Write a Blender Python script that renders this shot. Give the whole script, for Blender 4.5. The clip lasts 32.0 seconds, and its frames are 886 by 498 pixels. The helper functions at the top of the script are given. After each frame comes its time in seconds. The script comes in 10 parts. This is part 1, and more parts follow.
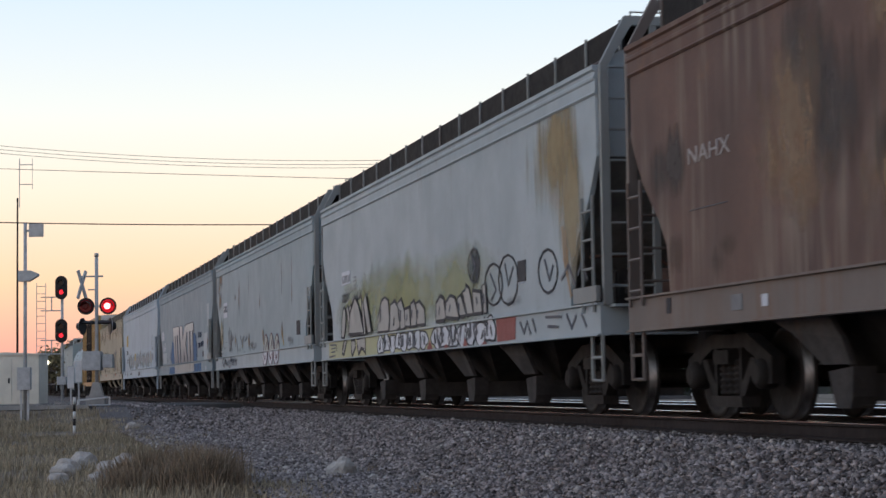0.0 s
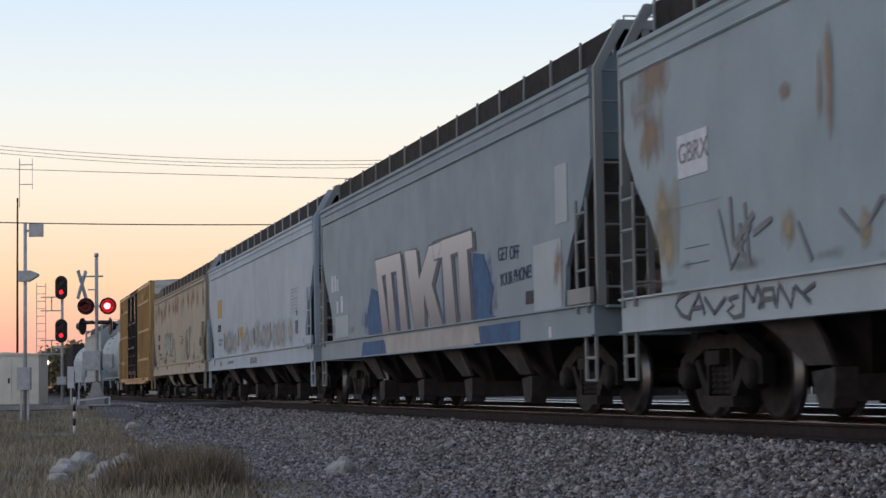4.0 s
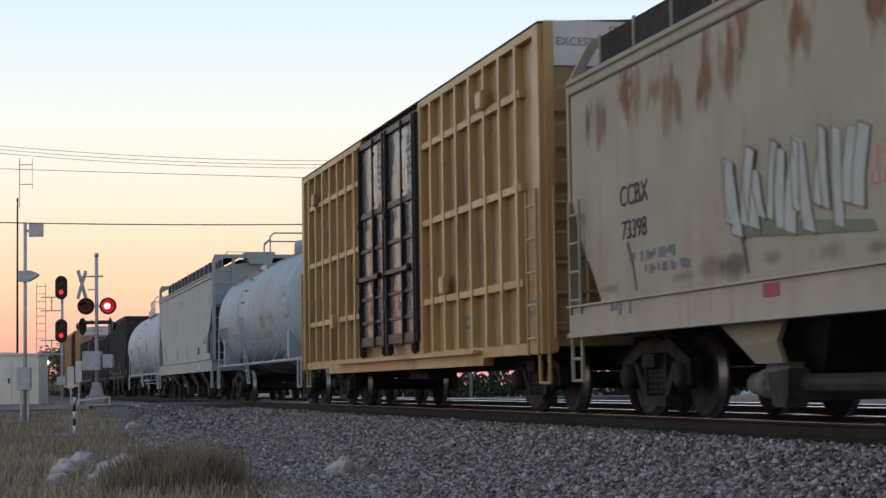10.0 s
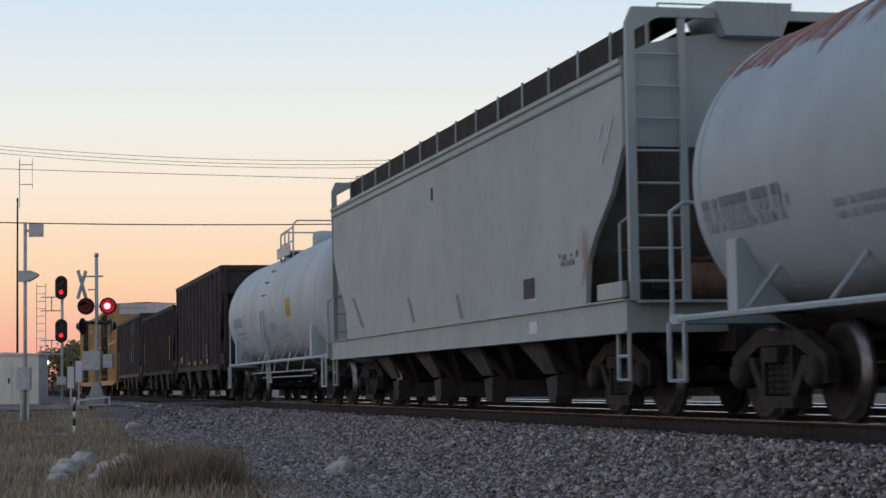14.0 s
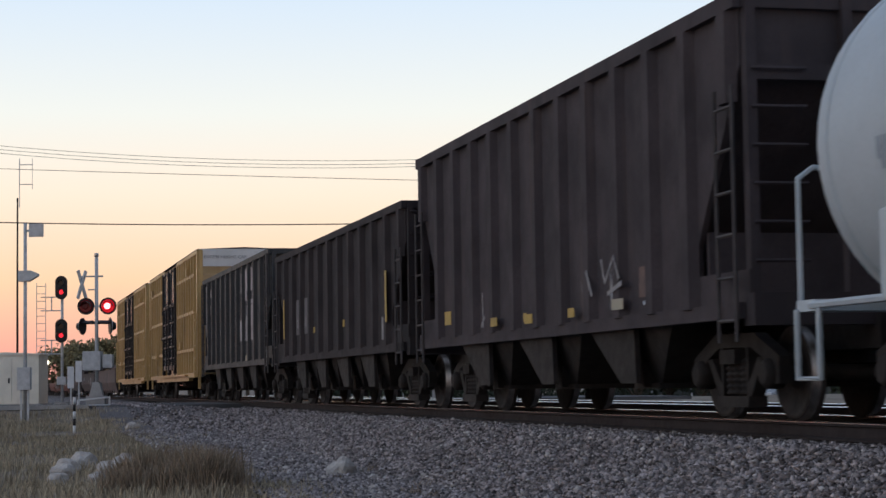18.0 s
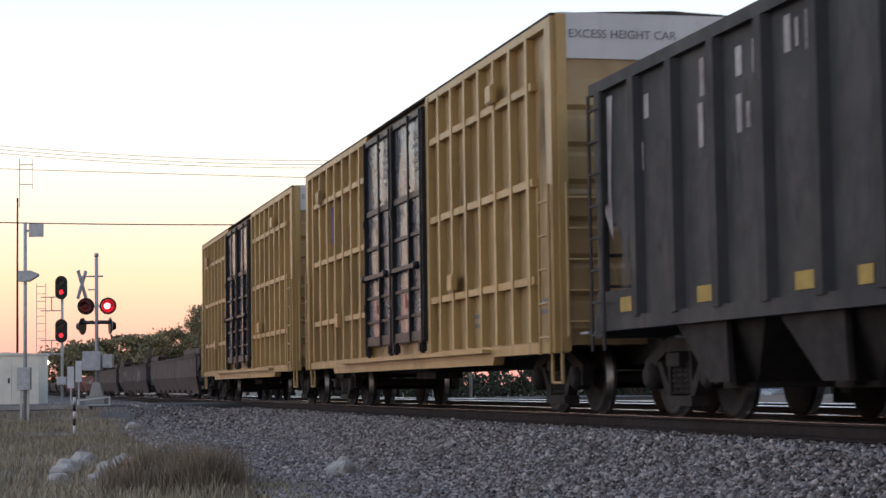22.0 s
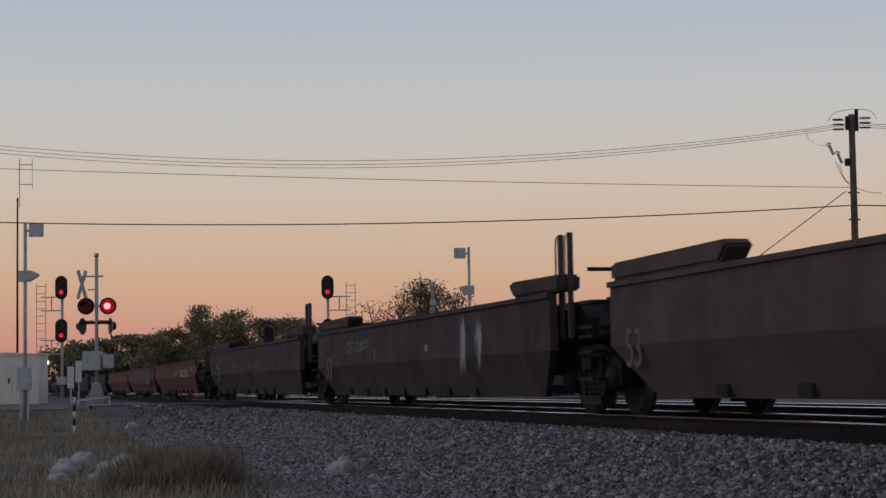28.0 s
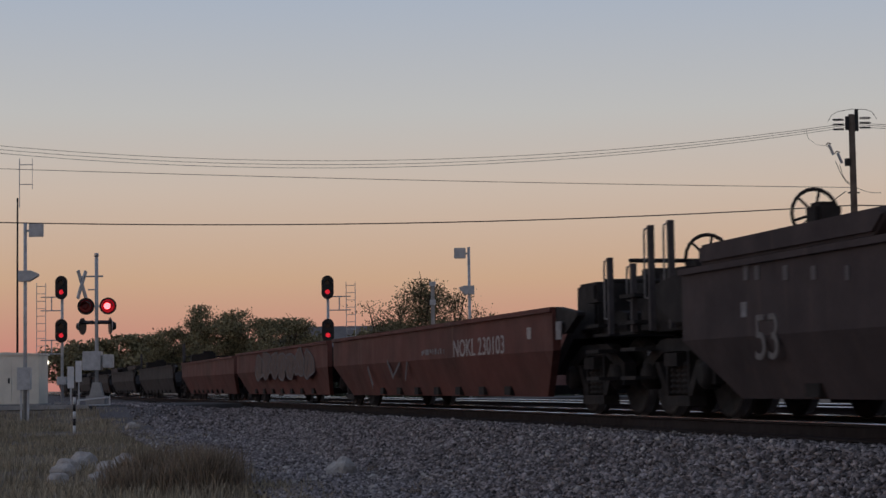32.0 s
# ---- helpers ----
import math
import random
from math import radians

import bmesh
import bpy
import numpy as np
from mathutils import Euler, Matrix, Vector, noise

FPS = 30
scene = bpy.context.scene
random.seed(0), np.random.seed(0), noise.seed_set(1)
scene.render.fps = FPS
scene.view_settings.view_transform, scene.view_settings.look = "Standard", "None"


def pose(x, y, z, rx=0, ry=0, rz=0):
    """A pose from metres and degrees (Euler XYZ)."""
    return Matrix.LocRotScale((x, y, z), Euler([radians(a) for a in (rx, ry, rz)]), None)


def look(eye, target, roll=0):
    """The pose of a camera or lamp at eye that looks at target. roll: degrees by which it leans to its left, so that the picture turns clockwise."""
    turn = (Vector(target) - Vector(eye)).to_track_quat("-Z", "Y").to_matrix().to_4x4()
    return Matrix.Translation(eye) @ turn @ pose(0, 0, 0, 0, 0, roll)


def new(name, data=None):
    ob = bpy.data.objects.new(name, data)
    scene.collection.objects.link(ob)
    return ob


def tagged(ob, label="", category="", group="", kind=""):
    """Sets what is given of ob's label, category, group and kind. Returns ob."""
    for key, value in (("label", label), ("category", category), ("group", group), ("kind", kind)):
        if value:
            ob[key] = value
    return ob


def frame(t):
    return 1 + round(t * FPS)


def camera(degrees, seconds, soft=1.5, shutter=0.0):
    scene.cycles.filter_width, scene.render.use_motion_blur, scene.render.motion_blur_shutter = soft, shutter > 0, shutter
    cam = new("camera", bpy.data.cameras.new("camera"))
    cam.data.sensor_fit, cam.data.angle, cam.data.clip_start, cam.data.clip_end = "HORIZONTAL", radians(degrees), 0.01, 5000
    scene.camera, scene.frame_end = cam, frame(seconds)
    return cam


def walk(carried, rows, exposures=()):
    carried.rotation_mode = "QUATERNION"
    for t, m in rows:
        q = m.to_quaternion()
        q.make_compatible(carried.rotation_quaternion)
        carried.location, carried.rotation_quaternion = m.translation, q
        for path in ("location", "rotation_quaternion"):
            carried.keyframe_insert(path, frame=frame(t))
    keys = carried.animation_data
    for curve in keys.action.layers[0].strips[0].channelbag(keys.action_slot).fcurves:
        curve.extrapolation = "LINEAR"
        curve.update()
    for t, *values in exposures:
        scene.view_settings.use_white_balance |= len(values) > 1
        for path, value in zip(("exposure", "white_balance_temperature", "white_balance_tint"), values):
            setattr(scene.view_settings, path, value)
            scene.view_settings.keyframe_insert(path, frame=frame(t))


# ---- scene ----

# ---- camera: it stands still beside the line, low over the ballast ----
cam = camera(25.82, 32.0, soft=1.5, shutter=0.22)
STAND = pose(-8.377, -39.12, 0.392, 94.024, 0.838, -13.32)
walk(cam, [(0, STAND), (32, STAND)],
     exposures=[(0, 0.22, 6500, 10), (1, 0.13, 6500, 10), (9, 0.12, 6500, 10), (10, 0.2, 6500, 10), (12, 0.1, 6500, 10), (13.5, 0.0, 6500, 10), (17, 0.02, 6500, 10), (18.5, 0.19, 6500, 11), (20, 0.27, 6500, 11), (21, 0.40, 6500, 11), (22, 0.48, 6500, 11), (23.5, 0.35, 6500, 11),
                (25, 0.0, 6500, 12), (26, -0.2, 6500, 13), (26.5, -0.34, 6500, 14), (28.5, -0.74, 6500, 16), (32, -0.8, 6500, 16)])


def travel(t):
    """How far the train has come, from 16 s on; it gains speed slowly."""
    u = t - 16
    return 10.085 * u + 0.01562 * u * u - 0.0000537 * u ** 3


# ---- sky after sunset: warm along the horizon, blue above ----
world = bpy.data.worlds.new("dusk_sky")
scene.world = world
world.use_nodes = True
wn = world.node_tree.nodes
wl = world.node_tree.links
wn.clear()
w_out = wn.new("ShaderNodeOutputWorld")
w_bg = wn.new("ShaderNodeBackground")
w_ramp = wn.new("ShaderNodeValToRGB")
w_sep = wn.new("ShaderNodeSeparateXYZ")
w_tex = wn.new("ShaderNodeTexCoord")
wl.new(w_tex.outputs["Generated"], w_sep.inputs[0])
wl.new(w_sep.outputs["Z"], w_ramp.inputs[0])
wl.new(w_ramp.outputs[0], w_bg.inputs[0])
wl.new(w_bg.outputs[0], w_out.inputs[0])
w_bg.inputs[1].default_value = 1.0
SKY = [(0.0, (0.85, 0.36, 0.30)), (0.02, (0.93, 0.43, 0.33)), (0.055, (0.98, 0.66, 0.42)), (0.10, (0.97, 0.82, 0.66)),
       (0.14, (0.85, 0.87, 0.82)), (0.20, (0.66, 0.78, 0.90)), (0.32, (0.36, 0.46, 0.62)), (1.0, (0.19, 0.25, 0.39))]
for i, (at_z, col) in enumerate(SKY):
    el = w_ramp.color_ramp.elements[i] if i < 2 else w_ramp.color_ramp.elements.new(at_z)
    el.position, el.color = at_z, (*col, 1)

# the last glow of the set sun, wide and soft, from behind the camera's left
glow = new("afterglow", bpy.data.lights.new("afterglow", "SUN"))
glow.data.energy, glow.data.angle, glow.data.color = 0.32, radians(70), (1.0, 0.95, 0.92)
glow.matrix_basis = look((-40, 6, 16), (0, 0, 0))


# ---- materials ----
def mat(name, base, dark=None, rough=0.7, metal=0.0, scale=3.0, fine=40.0, bump=0.1, streak=0.0, streak_col=(0.12, 0.07, 0.045),
        streak_lo=0.55, island=0.0, glow=0.0, spec=0.3, spots=0.0, spot_col=(0.2, 0.09, 0.04), alpha_rough=0.15, object_random=0.0, warp=0.0):
    """A weathered surface: broad mottling, fine grain, run-down streaks, spots and a little relief."""
    m = bpy.data.materials.new(name)
    m.use_nodes = True
    nt = m.node_tree
    n, l = nt.nodes, nt.links
    bsdf = n["Principled BSDF"]
    tc = n.new("ShaderNodeTexCoord")

    def nz(sc, detail=4.0, vec=None, rgh=0.55):
        t = n.new("ShaderNodeTexNoise")
        t.inputs["Scale"].default_value, t.inputs["Detail"].default_value, t.inputs["Roughness"].default_value = sc, detail, rgh
        l.new(vec if vec else tc.outputs["Object"], t.inputs["Vector"])
        return t.outputs["Fac"]

    def ramp(fac, lo, hi):
        r = n.new("ShaderNodeMapRange")
        r.inputs[1].default_value, r.inputs[2].default_value = lo, hi
        l.new(fac, r.inputs[0])
        return r.outputs[0]

    def mix(fac, a, b):
        x = n.new("ShaderNodeMix")
        x.data_type = "RGBA"
        if isinstance(fac, float):
            x.inputs[0].default_value = fac
        else:
            l.new(fac, x.inputs[0])
        for s, v in ((6, a), (7, b)):
            if isinstance(v, tuple):
                x.inputs[s].default_value = (*v, 1)
            else:
                l.new(v, x.inputs[s])
        return x.outputs[2]

    def times(fac, k):
        x = n.new("ShaderNodeMath")
        x.operation = "MULTIPLY"
        l.new(fac, x.inputs[0])
        if isinstance(k, float):
            x.inputs[1].default_value = k
        else:
            l.new(k, x.inputs[1])
        return x.outputs[0]

    dark = dark or tuple(c * 0.6 for c in base)
    col = mix(ramp(nz(scale), 0.35, 0.7), base, dark)
    col = mix(times(ramp(nz(fine, 3.0), 0.45, 0.75), 0.5), col, dark)
    if streak:
        mp = n.new("ShaderNodeMapping")
        mp.inputs["Scale"].default_value = (3.0, 3.0, 0.22)
        l.new(tc.outputs["Object"], mp.inputs[0])
        s1 = ramp(nz(1.6, 5.0, mp.outputs[0]), streak_lo, streak_lo + 0.18)
        s2 = ramp(nz(0.5, 2.0), 0.4, 0.62)
        col = mix(times(times(s1, s2), streak), col, streak_col)
    if spots:
        col = mix(times(ramp(nz(scale * 2.2, 6.0, None, 0.7), 0.62, 0.72), spots), col, spot_col)
    if island or object_random:
        g = n.new("ShaderNodeNewGeometry") if island else n.new("ShaderNodeObjectInfo")
        hs = n.new("ShaderNodeHueSaturation")
        v = n.new("ShaderNodeMapRange")
        amount = island or object_random
        v.inputs[3].default_value, v.inputs[4].default_value = 1 - amount, 1 + amount
        l.new(g.outputs["Random Per Island" if island else "Random"], v.inputs[0])
        l.new(v.outputs[0], hs.inputs["Value"])
        l.new(col, hs.inputs["Color"])
        col = hs.outputs[0]
    l.new(col, bsdf.inputs["Base Color"])
    rr = n.new("ShaderNodeMapRange")
    rr.inputs[3].default_value, rr.inputs[4].default_value = max(0.05, rough - alpha_rough), min(1.0, rough + alpha_rough)
    l.new(nz(scale * 2.0), rr.inputs[0])
    l.new(rr.outputs[0], bsdf.inputs["Roughness"])
    bsdf.inputs["Metallic"].default_value = metal
    bsdf.inputs["Specular IOR Level"].default_value = spec
    if bump:
        b = n.new("ShaderNodeBump")
        b.inputs["Strength"].default_value, b.inputs["Distance"].default_value = bump, 0.02
        l.new(nz(fine, 5.0), b.inputs["Height"])
        if warp:
            # dents and oil-canning of thin sheet steel
            w = n.new("ShaderNodeBump")
            w.inputs["Strength"].default_value, w.inputs["Distance"].default_value = warp, 0.12
            l.new(nz(1.3, 2.0), w.inputs["Height"])
            l.new(w.outputs[0], b.inputs["Normal"])
        l.new(b.outputs[0], bsdf.inputs["Normal"])
    if glow:
        bsdf.inputs["Emission Color"].default_value = (*base, 1)
        bsdf.inputs["Emission Strength"].default_value = glow
    return m


RUST = (0.16, 0.075, 0.04)
M = {
    "ballast": mat("ballast_bed", (0.23, 0.21, 0.205), (0.08, 0.07, 0.068), 0.95, scale=22, fine=34, bump=1.0, spec=0.1),
    "stone": mat("ballast_stone", (0.34, 0.305, 0.298), (0.17, 0.148, 0.145), 0.95, scale=4, fine=60, bump=0.3, island=0.75, spec=0.1),
    "rock": mat("pale_rock", (0.54, 0.50, 0.46), (0.30, 0.275, 0.25), 0.95, scale=5, fine=30, bump=0.8),
    "soil": mat("dry_grass_ground", (0.29, 0.24, 0.19), (0.17, 0.145, 0.115), 0.95, scale=1.2, fine=30, bump=0.8, spec=0.1),
    "grass": mat("dry_grass_blades", (0.42, 0.35, 0.25), (0.25, 0.21, 0.145), 0.9, scale=0.6, fine=5, bump=0, island=0.45),
    "tuft": mat("brown_grass_blades", (0.33, 0.255, 0.18), (0.18, 0.14, 0.10), 0.9, scale=3, fine=9, bump=0, island=0.4),
    "asphalt": mat("asphalt", (0.12, 0.12, 0.125), (0.07, 0.07, 0.07), 0.9, scale=0.8, fine=60, bump=0.3, spec=0.1),
    "concrete": mat("concrete", (0.42, 0.41, 0.39), (0.27, 0.26, 0.25), 0.9, scale=2, fine=30, bump=0.2),
    "rail": mat("rail_side_rust", (0.044, 0.037, 0.037), (0.03, 0.025, 0.025), 0.9, 0.0, scale=5, fine=50, bump=0.2, spec=0.1),
    "railtop": mat("polished_rail_head", (0.92, 0.92, 0.93), (0.88, 0.88, 0.89), 0.22, 1.0, scale=5, fine=50, bump=0.02),
    "tie": mat("creosoted_tie", (0.06, 0.05, 0.042), (0.03, 0.026, 0.022), 0.9, scale=6, fine=40, bump=0.5, object_random=0.3),
    "steel": mat("grimy_dark_steel", (0.033, 0.028, 0.026), (0.016, 0.0145, 0.014), 0.8, 0.2, scale=3, fine=30, bump=0.25, object_random=0.25),
    "wheel": mat("worn_wheel_steel", (0.034, 0.028, 0.026), (0.018, 0.016, 0.015), 0.7, 0.3, scale=6, fine=30, bump=0.1),
    "tread": mat("bright_wheel_tread", (0.30, 0.29, 0.29), (0.10, 0.095, 0.09), 0.42, 1.0, scale=6, fine=30, bump=0.02),
    "galv": mat("galvanised_steel", (0.55, 0.56, 0.57), (0.4, 0.41, 0.42), 0.55, 0.25, scale=6, fine=30, bump=0.05),
    "black": mat("black_paint", (0.02, 0.02, 0.022), (0.012, 0.012, 0.013), 0.5, scale=5, fine=30, bump=0.05),
    "white": mat("white_paint", (0.72, 0.72, 0.72), (0.55, 0.55, 0.55), 0.6, scale=4, fine=30, bump=0.05),
    "yellowmark": mat("yellow_marking", (0.52, 0.35, 0.09), (0.36, 0.25, 0.08), 0.7, scale=4, fine=30, bump=0.05),
    "redmark": mat("red_marking", (0.45, 0.10, 0.08), (0.3, 0.08, 0.07), 0.7, scale=4, fine=30, bump=0.05),
    "shed": mat("beige_shed_steel", (0.80, 0.76, 0.66), (0.66, 0.63, 0.55), 0.6, scale=1.5, fine=20, bump=0.05, streak=0.3),
    "wood": mat("weathered_pole_wood", (0.16, 0.12, 0.09), (0.08, 0.06, 0.045), 0.9, scale=2, fine=30, bump=0.4, streak=0.4),
    "wire": mat("cable", (0.03, 0.03, 0.03), (0.02, 0.02, 0.02), 0.7, scale=2, fine=5, bump=0),
    "bark": mat("bark", (0.11, 0.085, 0.065), (0.05, 0.04, 0.03), 0.95, scale=4, fine=20, bump=0.6),
    "leaf": mat("oak_leaves", (0.27, 0.235, 0.13), (0.155, 0.14, 0.078), 0.8, scale=0.25, fine=3, bump=0, island=0.5),
    "leaf_thin": mat("sparse_olive_leaves", (0.22, 0.19, 0.10), (0.12, 0.105, 0.06), 0.8, scale=0.4, fine=3, bump=0, island=0.5),
    "redlens": mat("lit_red_lens", (0.8, 0.008, 0.02), (0.8, 0.008, 0.02), 0.3, scale=2, fine=5, bump=0, glow=0.4),
    "hotlens": mat("hot_lamp_centre", (1.0, 0.11, 0.12), (1.0, 0.11, 0.12), 0.3, scale=2, fine=5, bump=0, glow=8.0),
    "redglow": mat("lit_red_signal_lens", (1.0, 0.03, 0.05), (1.0, 0.03, 0.05), 0.3, scale=2, fine=5, bump=0, glow=1.1),
    "dimlens": mat("unlit_red_lens", (0.22, 0.014, 0.016), (0.16, 0.012, 0.014), 0.25, scale=2, fine=5, bump=0),
    "lamp": mat("lit_lamp", (1.0, 0.9, 0.7), (1.0, 0.9, 0.7), 0.3, scale=2, fine=5, bump=0, glow=8.0),
    "glass": mat("dark_car_glass", (0.03, 0.035, 0.04), (0.02, 0.02, 0.025), 0.08, scale=2, fine=5, bump=0),
    "carpaint": mat("silver_car_paint", (0.36, 0.37, 0.39), (0.30, 0.31, 0.33), 0.25, 0.3, scale=2, fine=8, bump=0),
    "stucco": mat("white_building_wall", (0.66, 0.66, 0.64), (0.55, 0.55, 0.53), 0.9, scale=1, fine=20, bump=0.2),
    "roofing": mat("grey_roof", (0.2, 0.19, 0.18), (0.14, 0.13, 0.13), 0.9, scale=1, fine=20, bump=0.2),
}


def paint(name, base, streak=0.5, lo=0.55, col=RUST, spots=0.2, dark=0.84, rough=0.6, spec=0.28, warp=0.1):
    return mat(name, base, tuple(c * dark for c in base), rough, 0.0, 0.9, 25, 0.06, streak, col, lo, spots=spots, spot_col=col, spec=spec, warp=warp)


# ---- mesh helpers ----
def quadbox(bm, x0, x1, y0, y1, z0, z1):
    v = [bm.verts.new(p) for p in ((x0, y0, z0), (x1, y0, z0), (x1, y1, z0), (x0, y1, z0), (x0, y0, z1), (x1, y0, z1), (x1, y1, z1), (x0, y1, z1))]
    for f in ((3, 2, 1, 0), (4, 5, 6, 7), (0, 1, 5, 4), (1, 2, 6, 5), (2, 3, 7, 6), (3, 0, 4, 7)):
        bm.faces.new([v[i] for i in f])


def prism(bm, pts, a, b, axis="x"):
    """A closed outline swept from a to b along an axis; pts are the two other coordinates in order."""
    put = {"x": lambda p, k: (k, p[0], p[1]), "y": lambda p, k: (p[0], k, p[1]), "z": lambda p, k: (p[0], p[1], k)}[axis]
    va = [bm.verts.new(put(p, a)) for p in pts]
    vb = [bm.verts.new(put(p, b)) for p in pts]
    n = len(pts)
    bm.faces.new(va[::-1])
    bm.faces.new(vb)
    for i in range(n):
        bm.faces.new((va[i], va[(i + 1) % n], vb[(i + 1) % n], vb[i]))


def tube(bm, p, q, r, n=6, r2=None):
    p, q = Vector(p), Vector(q)
    d = (q - p).normalized()
    u = d.orthogonal().normalized()
    w = d.cross(u)
    rings = []
    for c, rad in ((p, r), (q, r if r2 is None else r2)):
        rings.append([bm.verts.new(c + (u * math.cos(2 * math.pi * i / n) + w * math.sin(2 * math.pi * i / n)) * rad) for i in range(n)])
    for i in range(n):
        bm.faces.new((rings[0][i], rings[0][(i + 1) % n], rings[1][(i + 1) % n], rings[1][i]))
    bm.faces.new(rings[0][::-1])
    bm.faces.new(rings[1])


def path_tube(bm, pts, r, n=6):
    """A round bar bent along a run of points, one connected skin."""
    pts = [Vector(p) for p in pts]
    rings = []
    u = None
    for i, p in enumerate(pts):
        d = ((pts[i + 1] - p).normalized() if i + 1 < len(pts) else Vector()) + ((p - pts[i - 1]).normalized() if i else Vector())
        d = d.normalized() if d.length > 1e-6 else (pts[i] - pts[i - 1]).normalized()
        u = d.orthogonal().normalized() if u is None else (u - d * u.dot(d)).normalized()
        w = d.cross(u)
        rings.append([bm.verts.new(p + (u * math.cos(2 * math.pi * k / n) + w * math.sin(2 * math.pi * k / n)) * r) for k in range(n)])
    for a, b in zip(rings, rings[1:]):
        for k in range(n):
            bm.faces.new((a[k], a[(k + 1) % n], b[(k + 1) % n], b[k]))
    bm.faces.new(rings[0][::-1])
    bm.faces.new(rings[-1])


def lathe(bm, prof, axis="x", n=24, c=(0, 0, 0), smooth=True):
    """Turns a list of (along, radius) about an axis through c."""
    rings = []
    for a, r in prof:
        ring = []
        for i in range(n):
            t = 2 * math.pi * i / n
            u, w = r * math.cos(t), r * math.sin(t)
            p = {"x": (a, u, w), "y": (w, a, u), "z": (u, w, a)}[axis]
            ring.append(bm.verts.new((p[0] + c[0], p[1] + c[1], p[2] + c[2])))
        rings.append(ring)
    for a, b in zip(rings, rings[1:]):
        for i in range(n):
            f = bm.faces.new((a[i], a[(i + 1) % n], b[(i + 1) % n], b[i]))
            f.smooth = smooth
    bm.faces.new(rings[0][::-1])
    bm.faces.new(rings[-1])


def finish(bm, name, material, bevel=0.0):
    bmesh.ops.recalc_face_normals(bm, faces=bm.faces)
    if bevel:
        bmesh.ops.bevel(bm, geom=[e for e in bm.edges if e.is_manifold and e.calc_face_angle(0) > 0.6], offset=bevel, segments=2, affect="EDGES", clamp_overlap=True)
    me = bpy.data.meshes.new(name)
    bm.to_mesh(me)
    bm.free()
    for m in material if isinstance(material, (list, tuple)) else [material]:
        me.materials.append(m)
    return me


def part(name, bm, material, parent, label="", at=None, bevel=0.0):
    """Links a bmesh, or a mesh made before, as one object under a thing or a part."""
    me = finish(bm, name, material, bevel) if isinstance(bm, bmesh.types.BMesh) else bm
    ob = new(name, me)
    ob.parent = parent
    if at is not None:
        ob.matrix_basis = at
    return tagged(ob, label) if label else ob


def thing(name, label, category, m=None, group="", kind=""):
    ob = new(name)
    ob.empty_display_size = 0.3
    if m is not None:
        ob.matrix_basis = m
    return tagged(ob, label, category, group, kind)


def solid(name, bm, material, label, category, m=None, group="", kind="", bevel=0.0):
    """A thing that is one mesh."""
    ob = new(name, finish(bm, name, material, bevel))
    if m is not None:
        ob.matrix_basis = m
    return tagged(ob, label, category, group, kind)


def boxpart(name, parent, material, *spans, label="", bevel=0.0):
    bm = bmesh.new()
    for s in spans:
        quadbox(bm, *s)
    return part(name, bm, material, parent, label, bevel=bevel)


def lettering(text, size, material, parent, x, y, z, name="lettering", label="", side=-1, stretch=1.0, turn=0.0):
    """Painted letters on a side that faces -x (side -1) or on an end that faces -y (side 0); y, z: the lower left corner."""
    cu = bpy.data.curves.new(name, "FONT")
    cu.body, cu.size, cu.extrude = text, size, 0.003
    tmp = new("letters", cu)
    me = bpy.data.meshes.new_from_object(tmp.evaluated_get(bpy.context.evaluated_depsgraph_get()))
    bpy.data.objects.remove(tmp)
    me.materials.clear()
    me.materials.append(material)
    ob = new(name, me)
    ob.parent = parent
    ob.matrix_basis = pose(x, y, z, 90, 0, -90 if side else 0) @ pose(0, 0, 0, 0, 0, turn) @ Matrix.Diagonal((stretch, 1, 1, 1))
    return tagged(ob, label) if label else ob


def patch(parent, material, pts, x, name="graffiti", label="", y=0.0):
    """A flat painted shape on a side, 4 mm proud: pts (along, up)."""
    bm = bmesh.new()
    prism(bm, [(y + a, b) for a, b in pts], x - 0.004, x + 0.004, "x")
    return part(name, bm, material, parent, label)


def spray(parent, material, strokes, x, width=0.06, name="spray_line", label=""):
    """Sprayed lines on a side: each stroke a ribbon along its (along, up) points."""
    for q, run in enumerate(strokes):
        bm = bmesh.new()
        left, right = [], []
        for i, (a, b) in enumerate(run):
            p, c = run[max(0, i - 1)], run[min(len(run) - 1, i + 1)]
            if run[0] == run[-1] and i in (0, len(run) - 1):
                p, c = run[-2], run[1]
            k = math.hypot(c[0] - p[0], c[1] - p[1]) or 1
            w = width / 2 * (0.75 + 0.4 * random.random())
            nx, nz = -(c[1] - p[1]) / k * w, (c[0] - p[0]) / k * w
            left.append((a + nx, b + nz))
            right.append((a - nx, b - nz))
        d = x - 0.003 - 0.0005 * (q % 4)
        vl, vr = [bm.verts.new((d, *p)) for p in left], [bm.verts.new((d, *p)) for p in right]
        bl, br = [bm.verts.new((x + 0.004, *p)) for p in left], [bm.verts.new((x + 0.004, *p)) for p in right]
        for i in range(len(run) - 1):
            for f in ((vl[i], vl[i + 1], vr[i + 1], vr[i]), (vl[i], bl[i], bl[i + 1], vl[i + 1]), (vr[i], vr[i + 1], br[i + 1], br[i])):
                bm.faces.new(f)
        part(name, bm, material, parent, label if q == 0 else "")


